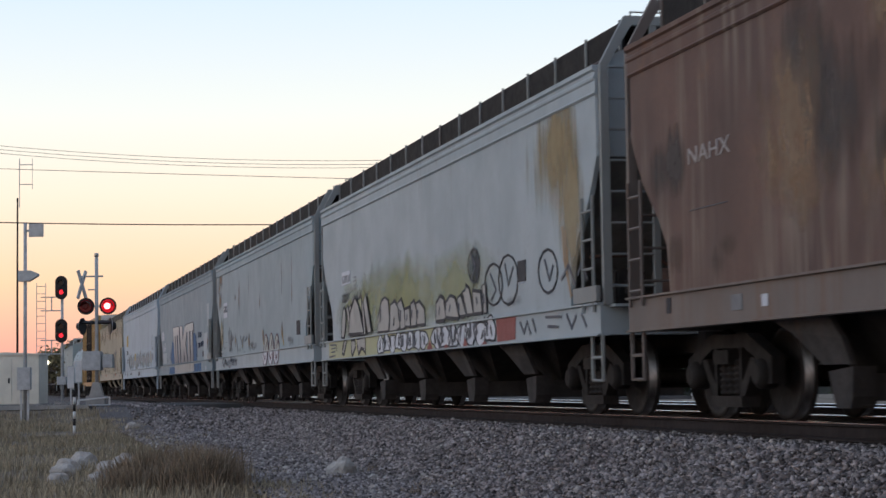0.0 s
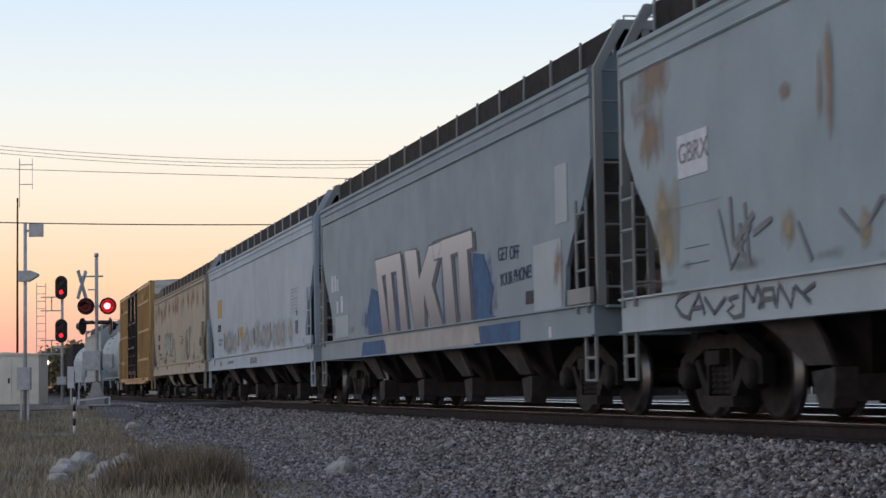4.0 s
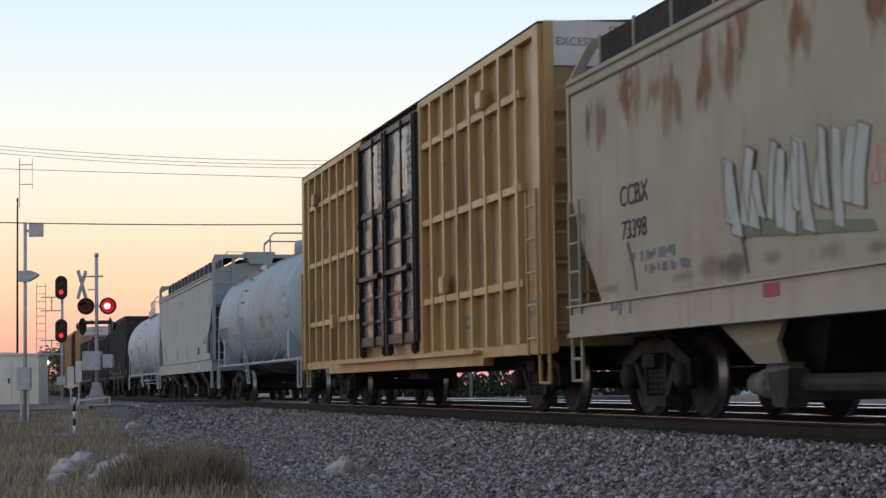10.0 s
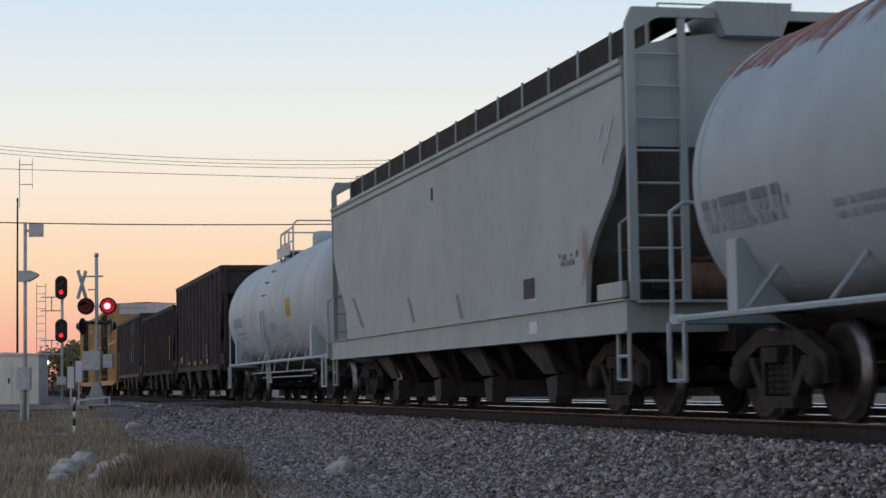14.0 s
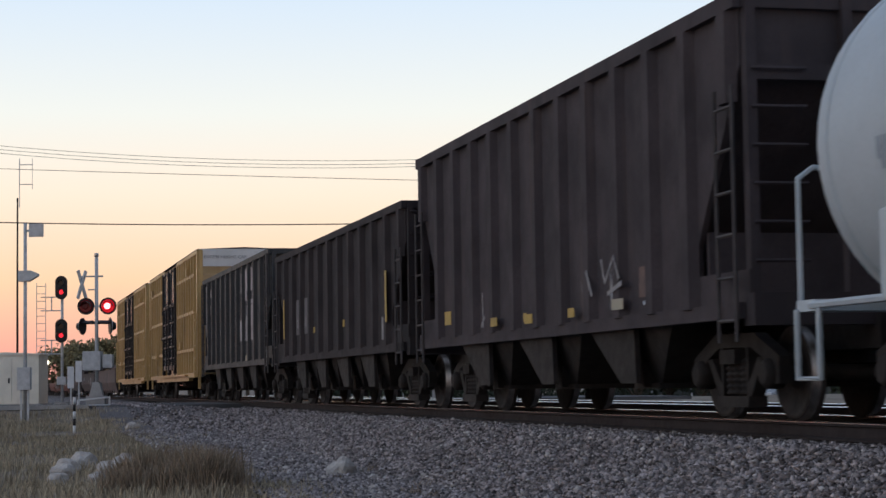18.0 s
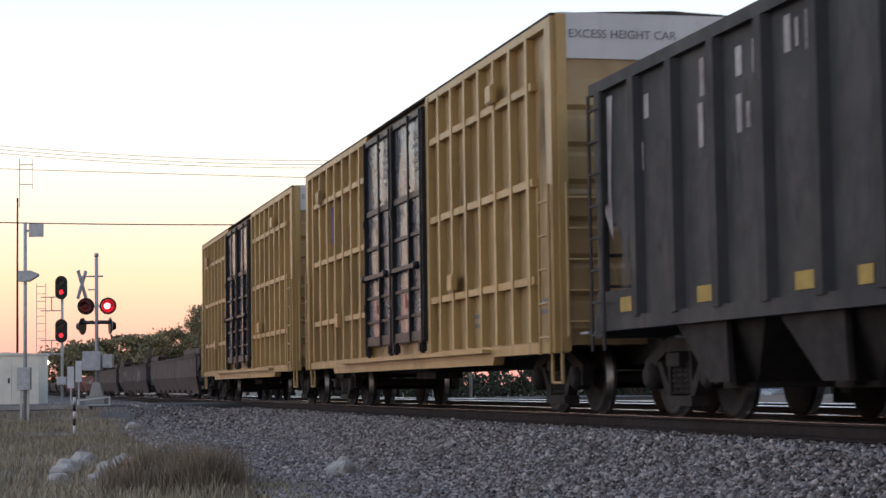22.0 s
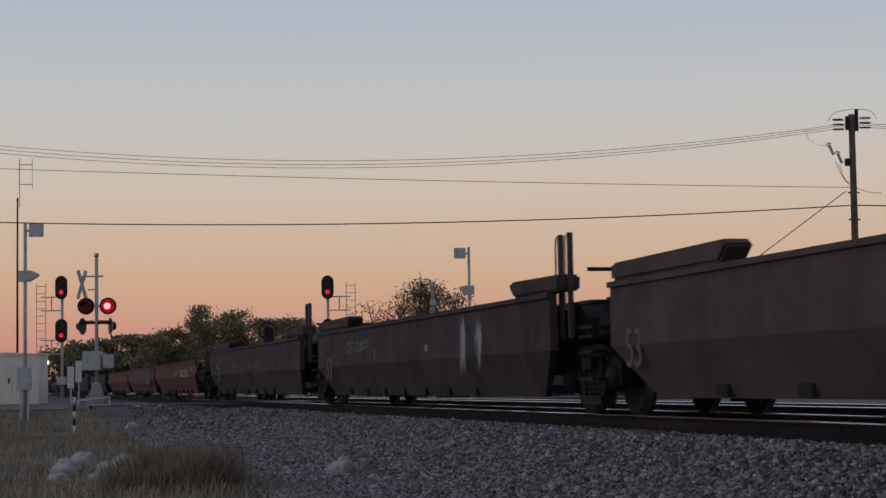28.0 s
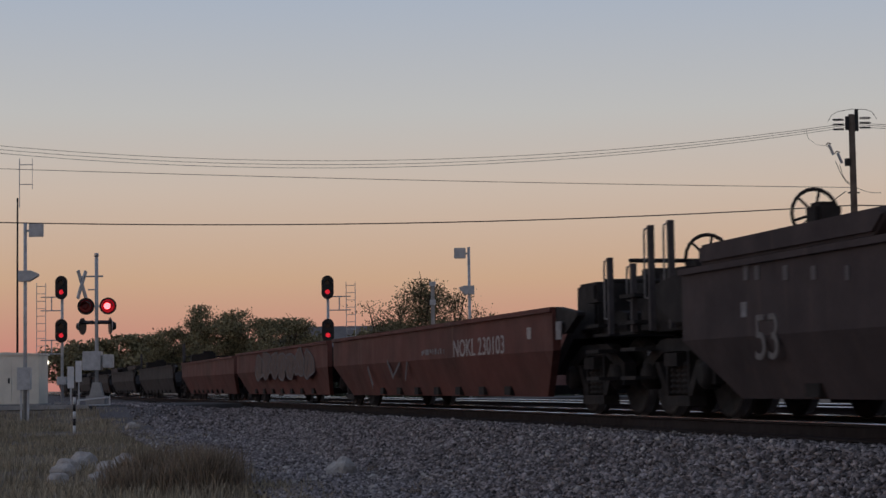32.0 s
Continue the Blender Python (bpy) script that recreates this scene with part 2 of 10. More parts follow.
# ---- ground ----
def ground_z(x, y):
    """Height of the ground: the bed, its shoulder, the low verge and the rise to the road."""
    low = np.interp(y, [-60, -12, 4, 12, 14.8, 24, 37, 60], [-0.78, -0.75, -0.52, -0.36, -0.07, -0.07, -0.2, -0.25])
    bed = -0.2
    left = np.interp(x, [-3.5, -1.8], [0, 1])
    right = np.interp(x, [6.3, 8.0], [1, 0])
    far_low = np.interp(y, [-60, 8, 14, 25, 32, 60], [-0.9, -0.9, -0.08, -0.08, -0.9, -0.95])
    return np.where(x < 2, low + (bed - low) * left, far_low + (bed - far_low) * right)


def sheet(name, xs, ys, material, rough=0.0, lift=0.0):
    gx, gy = np.meshgrid(np.array(xs), np.array(ys))
    gz = ground_z(gx, gy) + lift
    if rough:
        gz = gz + np.array([[noise.noise((a * 0.9, b * 0.9, 0)) * rough + noise.noise((a * 4, b * 4, 3)) * rough * 0.35 for a, b in zip(r, s)] for r, s in zip(gx, gy)])
    nx, ny = len(xs), len(ys)
    verts = np.stack([gx, gy, gz], -1).reshape(-1, 3)
    faces = [(j * nx + i, j * nx + i + 1, (j + 1) * nx + i + 1, (j + 1) * nx + i) for j in range(ny - 1) for i in range(nx - 1)]
    me = bpy.data.meshes.new(name)
    me.from_pydata(verts.tolist(), [], faces)
    me.materials.append(material)
    return new(name, me)


def steps(*spans):
    out = []
    for a, b, d in spans:
        out += list(np.arange(a, b, d))
    return out + [spans[-1][1]]


tagged(sheet("ground", steps((-2400, -60, 180), (-60, -12, 6), (-12, -3.6, 0.6), (-3.6, 8, 0.4), (8, 60, 6), (60, 2400, 180)),
             steps((-1200, -60, 120), (-60, -40, 4), (-40, 30, 0.8), (30, 100, 5), (100, 2600, 250)), M["soil"], 0.0, -0.05),
       "flat dry grassy ground along the railway", "ground", kind="structure")
tagged(sheet("ballast_bed", steps((-5.4, 6.8, 0.3)), steps((-60, -40, 2), (-40, 15, 0.35), (15, 60, 1.2), (60, 420, 20)), M["ballast"], 0.018, 0.0),
       "grey crushed stone bed with a sloping shoulder under the tracks", "ballast", kind="structure")


def scatter(name, count, x0, x1, y0, y1, s0, s1, material, seed, label, category, lift=0.3):
    """Loose stones: flattened, twisted eight-faced pebbles, one mesh."""
    rng = np.random.default_rng(seed)
    oct_v = np.array([(1, 0, 0), (-1, 0, 0), (0, 1, 0), (0, -1, 0), (0, 0, 1), (0, 0, -1)], float)
    oct_f = np.array([(0, 2, 4), (2, 1, 4), (1, 3, 4), (3, 0, 4), (2, 0, 5), (1, 2, 5), (3, 1, 5), (0, 3, 5)])
    x, y = rng.uniform(x0, x1, count), rng.uniform(y0, y1, count)
    size = s0 + (s1 - s0) * rng.random(count) ** 2.2
    v = oct_v[None] * rng.uniform(0.55, 1.1, (count, 6, 1)) * np.stack([size, size * rng.uniform(0.6, 1.0, count), size * rng.uniform(0.45, 0.8, count)], -1)[:, None]
    v = v + rng.normal(0, 0.16, (count, 6, 3)) * size[:, None, None]
    a, b = rng.uniform(0, 6.28, count), rng.normal(0, 0.5, count)
    ca, sa, cb, sb = np.cos(a), np.sin(a), np.cos(b), np.sin(b)
    r = np.zeros((count, 3, 3))
    r[:, 0, 0], r[:, 0, 1], r[:, 1, 0], r[:, 1, 1], r[:, 2, 2] = ca, -sa, sa, ca, 1
    t = np.zeros((count, 3, 3))
    t[:, 0, 0], t[:, 1, 1], t[:, 1, 2], t[:, 2, 1], t[:, 2, 2] = 1, cb, -sb, sb, cb
    v = np.einsum("nij,njk,nlk->nli", r, t, v)
    z = ground_z(x, y) + size * lift
    v = v + np.stack([x, y, z], -1)[:, None]
    f = oct_f[None] + (np.arange(count) * 6)[:, None, None]
    me = bpy.data.meshes.new(name)
    me.vertices.add(count * 6)
    me.vertices.foreach_set("co", v.reshape(-1))
    me.loops.add(count * 24)
    me.loops.foreach_set("vertex_index", f.reshape(-1).astype(np.int32))
    me.polygons.add(count * 8)
    me.polygons.foreach_set("loop_start", np.arange(0, count * 24, 3, dtype=np.int32))
    me.update(calc_edges=True)
    me.validate()
    me.materials.append(material)
    return tagged(new(name, me), label, category, kind="stuff")


scatter("ballast_stones", 92000, -5.5, -0.85, -31, -8, 0.014, 0.046, M["stone"], 3, "grey crushed ballast stones on the shoulder", "ballast")
scatter("ballast_stones", 30000, -5.5, -0.85, -8, 4, 0.018, 0.045, M["stone"], 9, "grey crushed ballast stones on the shoulder", "ballast")
scatter("ballast_stones", 12000, -4.6, -0.85, 2, 40, 0.03, 0.07, M["stone"], 4, "grey crushed ballast stones on the shoulder", "ballast")
scatter("ballast_stones", 9000, 0.85, 6.4, -25, 20, 0.03, 0.06, M["stone"], 5, "grey crushed ballast stones between the tracks", "ballast")
M["palestone"] = mat("pale_ballast_stone", (0.55, 0.52, 0.49), (0.38, 0.35, 0.33), 0.95, scale=6, fine=60, bump=0.2, island=0.3, spec=0.1)
scatter("pale_stones", 2600, -5.5, -0.9, -30, 2, 0.012, 0.05, M["palestone"], 21, "scattered pale stones among the grey ballast", "ballast", 0.6)

# ---- tracks ----
RAIL = [(-0.07, -0.17), (0.07, -0.17), (0.07, -0.155), (0.012, -0.135), (0.012, -0.045), (0.036, -0.035), (0.036, -0.0125), (-0.036, -0.0125), (-0.036, -0.035), (-0.012, -0.045), (-0.012, -0.135), (-0.07, -0.155)]


def track(x0, label):
    tr = thing("railway_track", label, "railway track", pose(x0, 0, 0), group="railway tracks", kind="structure")
    for side in (-0.7535, 0.7535):
        bm = bmesh.new()
        prism(bm, [(side + a, b) for a, b in RAIL], -60, 420, "y")
        rail = part("rail", bm, M["rail"], tr, "rust-brown steel rail with a polished head")
        bm = bmesh.new()
        prism(bm, [(side - 0.0345, -0.012), (side + 0.0345, -0.012), (side + 0.0345, -0.009), (side + 0.029, -0.004), (side + 0.012, 0), (side - 0.012, 0), (side - 0.029, -0.004), (side - 0.0345, -0.009)], -60, 420, "y")
        part("rail_head", bm, M["railtop"], rail, "bright polished running surface")
    return tr


near_track = track(0.0, "main track with rust-brown rails on grey ballast")
far_track = track(4.27, "second track with shiny rails on grey ballast")

# ---- running gear shared by all the cars ----
WHEEL_R = 0.457
TURNING = []


def wheelset_mesh():
    bm = bmesh.new()
    for s in (-1, 1):
        prof = [(0.64, 0.10), (0.66, 0.36), (0.69, 0.44), (0.70, 0.486), (0.728, 0.478), (0.738, 0.457), (0.83, 0.452), (0.835, 0.40), (0.79, 0.36), (0.775, 0.17), (0.84, 0.12), (0.84, 0.05)]
        lathe(bm, [(s * a, r) for a, r in prof], "x", 28)
    lathe(bm, [(-1.05, 0.07), (-0.6, 0.08), (0.6, 0.08), (1.05, 0.07)], "x", 12)
    for s in (-1, 1):
        for k in range(3):
            t = 2.1 * k
            quadbox(bm, s * 1.05 - 0.03, s * 1.05 + 0.03, 0.05 * math.cos(t) - 0.02, 0.05 * math.cos(t) + 0.02, 0.05 * math.sin(t) - 0.02, 0.05 * math.sin(t) + 0.02)
    # the running surface is worn bright
    for f in bm.faces:
        if all(0.45 < math.hypot(v.co.y, v.co.z) < 0.46 for v in f.verts):
            f.material_index = 1
    return finish(bm, "wheelset", [M["wheel"], M["tread"]])


def side_frame_mesh(x):
    """A cast side frame: arched top, two pedestals, an opening for the springs."""
    bm = bmesh.new()
    s = 1 if x > 0 else -1
    a, b = x - 0.07, x + 0.07
    prism(bm, [(-1.12, 0.36), (-1.12, 0.62), (-0.92, 0.70), (-0.5, 0.86), (0.5, 0.86), (0.92, 0.70), (1.12, 0.62), (1.12, 0.36), (1.0, 0.36), (0.98, 0.56), (0.78, 0.56), (0.70, 0.62), (0.42, 0.72), (-0.42, 0.72), (-0.70, 0.62), (-0.78, 0.56), (-0.98, 0.56), (-1.0, 0.36)], a, b, "x")
    prism(bm, [(-0.72, 0.60), (-0.60, 0.62), (-0.30, 0.30), (-0.30, 0.16), (-0.36, 0.16)], a, b, "x")
    prism(bm, [(0.72, 0.60), (0.60, 0.62), (0.30, 0.30), (0.30, 0.16), (0.36, 0.16)], a, b, "x")
    quadbox(bm, a - 0.03, b + 0.03, -0.42, 0.42, 0.13, 0.24)
    for y in (-0.36, 0.30):
        quadbox(bm, a, b, y, y + 0.06, 0.24, 0.74)
    for y in (-0.89, 0.89):
        lathe(bm, [(x - 0.05 * s, 0.15), (x + 0.10 * s, 0.15), (x + 0.15 * s, 0.10)], "x", 12, (0, y, 0.457))
    return finish(bm, "side_frame", M["steel"])


def spring_mesh():
    """One coil spring, its turns as ripples in a single skin."""
    bm = bmesh.new()
    lathe(bm, [p for k in range(6) for p in ((0.245 + k * 0.06, 0.058), (0.262 + k * 0.06, 0.084), (0.285 + k * 0.06, 0.084))] + [(0.61, 0.058)], "z", 8)
    return finish(bm, "spring", M["steel"])


def bolster_mesh():
    bm = bmesh.new()
    prism(bm, [(-1.15, 0.56), (1.15, 0.56), (1.15, 0.70), (0.3, 0.78), (0.22, 0.86), (-0.22, 0.86), (-0.3, 0.78), (-1.15, 0.70)], -0.2, 0.2, "y")
    return finish(bm, "bogie", M["steel"])


def beam_mesh():
    bm = bmesh.new()
    quadbox(bm, -0.75, 0.75, -0.05, 0.05, 0.32, 0.44)
    return finish(bm, "brake_beam", M["steel"])


GEAR = {"wheelset": wheelset_mesh(), "near": side_frame_mesh(-1.0), "far": side_frame_mesh(1.0),
        "spring": spring_mesh(), "bolster": bolster_mesh(), "beam": beam_mesh()}


def bogie(car, y):
    b = part("bogie", GEAR["bolster"], None, car, "dark cast steel two-axle bogie", pose(0, y, 0))
    part("side_frame", GEAR["near"], None, b)
    part("side_frame", GEAR["far"], None, b)
    for dy in (-0.55, 0.55):
        part("brake_beam", GEAR["beam"], None, b, at=pose(0, dy, 0))
    for dy in (-0.18, 0.0, 0.18):
        part("spring", GEAR["spring"], None, b, at=pose(-1.0, dy, 0))
    for dy in (-0.89, 0.89):
        w = part("wheelset", GEAR["wheelset"], None, b, at=pose(0, dy, WHEEL_R))
        TURNING.append((w, dy))
    return b


def coupler_mesh():
    bm = bmesh.new()
    quadbox(bm, -0.1, 0.1, -0.75, -0.22, 0.70, 0.94)
    prism(bm, [(-0.2, -0.25), (0.16, -0.25), (0.2, -0.05), (0.08, 0.06), (-0.02, -0.05), (-0.2, 0.04)], 0.66, 0.98, "z")
    path_tube(bm, [(-0.3, -0.5, 0.85), (-0.32, -0.3, 0.6), (-0.28, -0.08, 0.42), (-0.22, 0.05, 0.5)], 0.025, 5)
    return finish(bm, "coupler", M["steel"])


GEAR["coupler"] = coupler_mesh()


def couplers(car, half):
    part("coupler", GEAR["coupler"], None, car, at=pose(0, half, 0))
    part("coupler", GEAR["coupler"], None, car, at=pose(0, -half, 0, 0, 0, 180))


TRAIN = []


def new_car(name, label, category, near_end, far_end, group="cars of the freight train"):
    mid = (near_end + far_end) / 2
    car = thing(name, label, category, pose(0, mid - travel(0), 0), group)
    TRAIN.append((car, mid))
    return car, (far_end - near_end) / 2


def bar(name, parent, material, pts, r, n=6, label=""):
    bm = bmesh.new()
    path_tube(bm, pts, r, n)
    return part(name, bm, material, parent, label)


def ladder(parent, material, p0, p1, height, rungs, r=0.018, name="ladder", label=""):
    """Two stiles from p0 and p1 upward, with rungs between."""
    p0, p1 = Vector(p0), Vector(p1)
    up = Vector((0, 0, height))
    lad = bar(name, parent, material, [p0, p0 + up], r * 1.2, 5, label)
    bar("stile", lad, material, [p1, p1 + up], r * 1.2, 5)
    for i in range(rungs):
        k = up * ((i + 0.5) / rungs)
        bar("rung", lad, material, [p0 + k, p1 + k], r, 5)
    return lad


# ---- covered hoppers ----
def covered_hopper(label, near_end, far_end, body_m, sill_m, roof_m, trim_m, bays=4, eave=4.02, wedge=3.0, chord=0.30, shoulder=0.03, cut=1.0, side_rungs=True, chute_m=None):
    car, half = new_car("covered_hopper", label, "hopper car", near_end, far_end)
    e = half - 0.62
    bm = bmesh.new()
    side = [(-e, eave), (-e, wedge), (-e + 0.35 * cut, wedge - 0.5), (-e + 0.8 * cut, wedge - 0.9), (-e + 1.05 * cut, wedge - 1.2), (-e + 1.12 * cut, 1.3)]
    outline = side + [(-a, b) for a, b in side[::-1]]
    core = [(-e + 0.01, eave), (-e + 0.01, wedge), (-e + 2.3, 1.32)]
    prism(bm, core + [(-a, b) for a, b in core[::-1]], -1.44, 1.44, "x")
    part("slope_sheet", bm, M["slope"], car)
    for x0, x1 in ((-1.5, -1.441), (1.441, 1.5)):
        bm = bmesh.new()
        prism(bm, outline, x0, x1, "x")
        part("side_sheet", bm, body_m, car)
    for s in (-1, 1):
        bm = bmesh.new()
        prism(bm, [(s * 1.42, 0.93), (s * 1.57, 0.93), (s * 1.57, 0.95), (s * 1.53, 0.955), (s * 1.53, 1.28), (s * 1.57, 1.288), (s * 1.57, 1.31), (s * 1.42, 1.31)], -half + 0.5, half - 0.5, "y")
        part("side_sill", bm, sill_m, car)
        bm = bmesh.new()
        c = eave - chord
        prism(bm, [(s * 1.44, c), (s * 1.512, c), (s * 1.53, c + 0.02), (s * 1.518, c + 0.04), (s * 1.518, eave - 0.14), (s * 1.535, eave - 0.12), (s * 1.535, eave - 0.09), (s * 1.52, eave - 0.07), (s * 1.52, eave - 0.03), (s * 1.55, eave - 0.01), (s * 1.55, eave + 0.04), (s * 1.44, eave + 0.04)], -e - 0.05, e + 0.05, "y")
        part("top_chord", bm, body_m, car)
    bm = bmesh.new()
    arc = [(1.5 * math.cos(t), eave + 0.34 * math.sin(t)) for t in [math.pi * k / 14 for k in range(15)]]
    prism(bm, arc, -e - 0.02, e + 0.02, "y")
    part("roof", bm, roof_m, car)
    boxpart("hatch_trough", car, roof_m, (-0.55, 0.55, -e + 0.7, e - 0.7, eave + 0.3, eave + 0.5))
    # running boards stand on short posts along both edges of the roof
    n = int(e * 2 / 1.25)
    for s in (-1, 1):
        run = boxpart("running_board", car, M["steel"], (min(s * 0.55, s * 1.12), max(s * 0.55, s * 1.12), -e + 0.06, e - 0.06, eave + 0.555, eave + 0.59),
                      label="dark grated running board")
        boxpart("board_skirt", run, M["steel"], (min(s * 1.10, s * 1.14), max(s * 1.10, s * 1.14), -e + 0.1, e - 0.1, eave + 0.2, eave + 0.55))
        if s < 0:
            for k in range(n + 1):
                y = -e + 0.1 + k * (2 * e - 0.2) / n
                boxpart("post", run, trim_m, (-1.165, -1.135, y - 0.02, y + 0.02, eave + 0.1, eave + 0.6))
    boxpart("centre_sill", car, M["steel"], (-0.35, 0.35, -half + 0.3, half - 0.3, 0.72, 1.12))
    for s in (-1, 1):
        y0, y1 = sorted((s * (half - 0.5), s * (half - 0.85)))
        boxpart("end_sill", car, sill_m, (-1.5, 1.5, y0, y1, 0.94, 1.26))
        boxpart("end_platform", car, sill_m, (-1.42, 1.42, *sorted((s * (half - 0.3), s * (half - 1.75))), 1.255, 1.285))
        # end sheet under the arch of the roof, and the flat frame that stands before it
        bm = bmesh.new()
        prism(bm, [(-1.49, wedge), (1.49, wedge)] + [(1.49 * math.cos(t), eave + 0.36 * math.sin(t)) for t in [math.pi * k / 10 for k in range(11)]], *sorted((s * (e + 0.002), s * (e + 0.03))), "y")
        part("end_sheet", bm, body_m, car)
        bm = bmesh.new()
        prism(bm, [(-1.50, 1.28), (-1.50, eave + shoulder), (-1.17 - shoulder * 0.6, eave + 0.60), (1.17 + shoulder * 0.6, eave + 0.60), (1.50, eave + shoulder), (1.50, 1.28), (1.40, 1.28), (1.40, eave + shoulder * 0.8), (1.11, eave + 0.49),
                   (-1.11, eave + 0.49), (-1.40, eave + shoulder * 0.8), (-1.40, 1.28)], *sorted((s * (e + 0.11), s * (e + 0.19))), "y")
        part("end_frame", bm, trim_m, car)
        for x in (-0.88, 0.80):
            boxpart("inner_post", car, trim_m, (x, x + 0.08, *sorted((s * (e + 0.12), s * (e + 0.18))), 1.28, eave + 0.495))
        for x in (-1.45, -0.84, 0.84, 1.45):
            for z in (wedge + 0.1, eave - 0.1):
                boxpart("frame_bracket", car, trim_m, (x - 0.025, x + 0.025, *sorted((s * (e + 0.02), s * (e + 0.12))), z - 0.04, z + 0.04))
        for k in range(8):
            bar("rung", car, trim_m, [(-1.4, s * (e + 0.15), 1.5 + k * 0.36), (-0.84, s * (e + 0.15), 1.5 + k * 0.36)], 0.016, 5)
        bar("roof_hoop", car, trim_m, [(-1.02, s * (e - 0.1), eave + 0.58), (-1.02, s * (e - 0.1), eave + 0.70), (-0.42, s * (e - 0.1), eave + 0.70), (-0.42, s * (e - 0.1), eave + 0.58)], 0.016, 5)
        bm = bmesh.new()
        prism(bm, [(-0.34, eave + 0.30), (0.34, eave + 0.30), (0.46, eave + 0.62), (0.46, eave + 0.68), (-0.46, eave + 0.68), (-0.46, eave + 0.62)], *sorted((s * (e - 0.7), s * (e + 0.23))), "y")
        part("trough_end", bm, trim_m, car)
        if side_rungs:
            ladder(car, trim_m, (-1.56, s * (e - 0.42), 1.2), (-1.56, s * (e - 0.02), 1.2), 1.35, 4, name="side_ladder")
        else:
            bar("corner_grab", car, trim_m, [(-1.52, s * (e - 0.1), 1.3), (-1.52, s * (e - 0.1), 2.15), (-1.5, s * (e + 0.12), 2.2)], 0.018, 5)
        bm = bmesh.new()
        path_tube(bm, [(-1.5, s * (half - 0.52), 0.95), (-1.5, s * (half - 0.52), 0.42), (-1.5, s * (half - 0.9), 0.42), (-1.5, s * (half - 0.9), 0.95)], 0.025, 5)
        step = part("sill_step", bm, trim_m, car)
        bar("rung", step, trim_m, [(-1.5, s * (half - 0.52), 0.68), (-1.5, s * (half - 0.9), 0.68)], 0.02, 5)
    # brake gear on the end platform
    y = -half + 0.95
    bm = bmesh.new()
    path_tube(bm, [(0.4 + 0.27 * math.cos(t), y - 0.05, 2.4 + 0.27 * math.sin(t)) for t in [math.pi * k / 9 for k in range(19)]], 0.02, 6)
    for t in (0.3, 1.35, 2.4):
        tube(bm, (0.4 - 0.26 * math.cos(t), y - 0.05, 2.4 - 0.26 * math.sin(t)), (0.4 + 0.26 * math.cos(t), y - 0.05, 2.4 + 0.26 * math.sin(t)), 0.013, 5)
    tube(bm, (0.4, y, 2.4), (0.4, y, 1.28), 0.025)
    part("brake_wheel", bm, M["steel"], car)
    bm = bmesh.new()
    lathe(bm, [(-0.62, 0.03), (-0.6, 0.19), (-0.12, 0.21), (-0.08, 0.15), (0.05, 0.05), (0.35, 0.04)], "x", 16, (0, y + 0.25, 1.55))
    part("brake_cylinder", bm, M["rustgear"], car, "rusty brown brake cylinder")
    bm = bmesh.new()
    lathe(bm, [(0.1, 0.1), (0.14, 0.2), (0.9, 0.2), (0.94, 0.1)], "x", 16, (0, y + 0.35, 1.62))
    part("air_reservoir", bm, M["rustgear"], car)
    boxpart("valve_bracket", car, M["steel"], (-1.15, -0.78, y + 0.1, y + 0.42, 1.285, 1.72), (-1.05, -0.85, y - 0.02, y + 0.1, 1.4, 1.62), bevel=0.03)
    for z, y2 in ((1.40, 0.5), (1.9, 0.62)):
        bar("brake_pipe", car, M["rustgear"], [(-1.3, y + y2, z), (-0.5, y + y2, z + 0.04), (-0.3, y + y2 + 0.1, z - 0.08), (0.9, y + y2, z)], 0.022, 5)
    centres = bays if isinstance(bays, tuple) else [(k - (bays - 1) / 2) * (2 * half - 6.4) / bays for k in range(bays)]
    pitch_y = centres[1] - centres[0]
    boxpart("step_plate", car, trim_m, (-1.585, -1.535, -e - 0.15, -e + 0.75, 1.32, 1.50))
    for c in centres:
        bm = bmesh.new()
        top, bot = pitch_y / 2 - 0.03, 0.28
        for x0, x1, y0, y1 in ((1.36, 0.75, top, bot),):
            lo = [bm.verts.new(p) for p in ((-x1, c - y1, 0.42), (x1, c - y1, 0.42), (x1, c + y1, 0.42), (-x1, c + y1, 0.42))]
            hi = [bm.verts.new(p) for p in ((-x0, c - y0, 1.30), (x0, c - y0, 1.30), (x0, c + y0, 1.30), (-x0, c + y0, 1.30))]
            bm.faces.new(lo[::-1]), bm.faces.new(hi)
            for i in range(4):
                bm.faces.new((lo[i], lo[(i + 1) % 4], hi[(i + 1) % 4], hi[i]))
        bay = part("discharge_bay", bm, M["steel"], car)
        bm = bmesh.new()
        quadbox(bm, -0.95, 0.95, c - 0.36, c + 0.30, 0.20, 0.44)
        prism(bm, [(c - 0.32, 0.14), (c - 0.04, 0.14), (c + 0.02, 0.26), (c + 0.10, 0.46), (c - 0.40, 0.50), (c - 0.38, 0.24)], -1.16, -0.94, "x")
        quadbox(bm, -1.08, -0.94, c - 0.34, c + 0.02, 0.16, 0.24)
        part("outlet_gate", bm, M["outlet"], bay)
        # the chute plate that shows below the sill curves down to the outlet
        bm = bmesh.new()
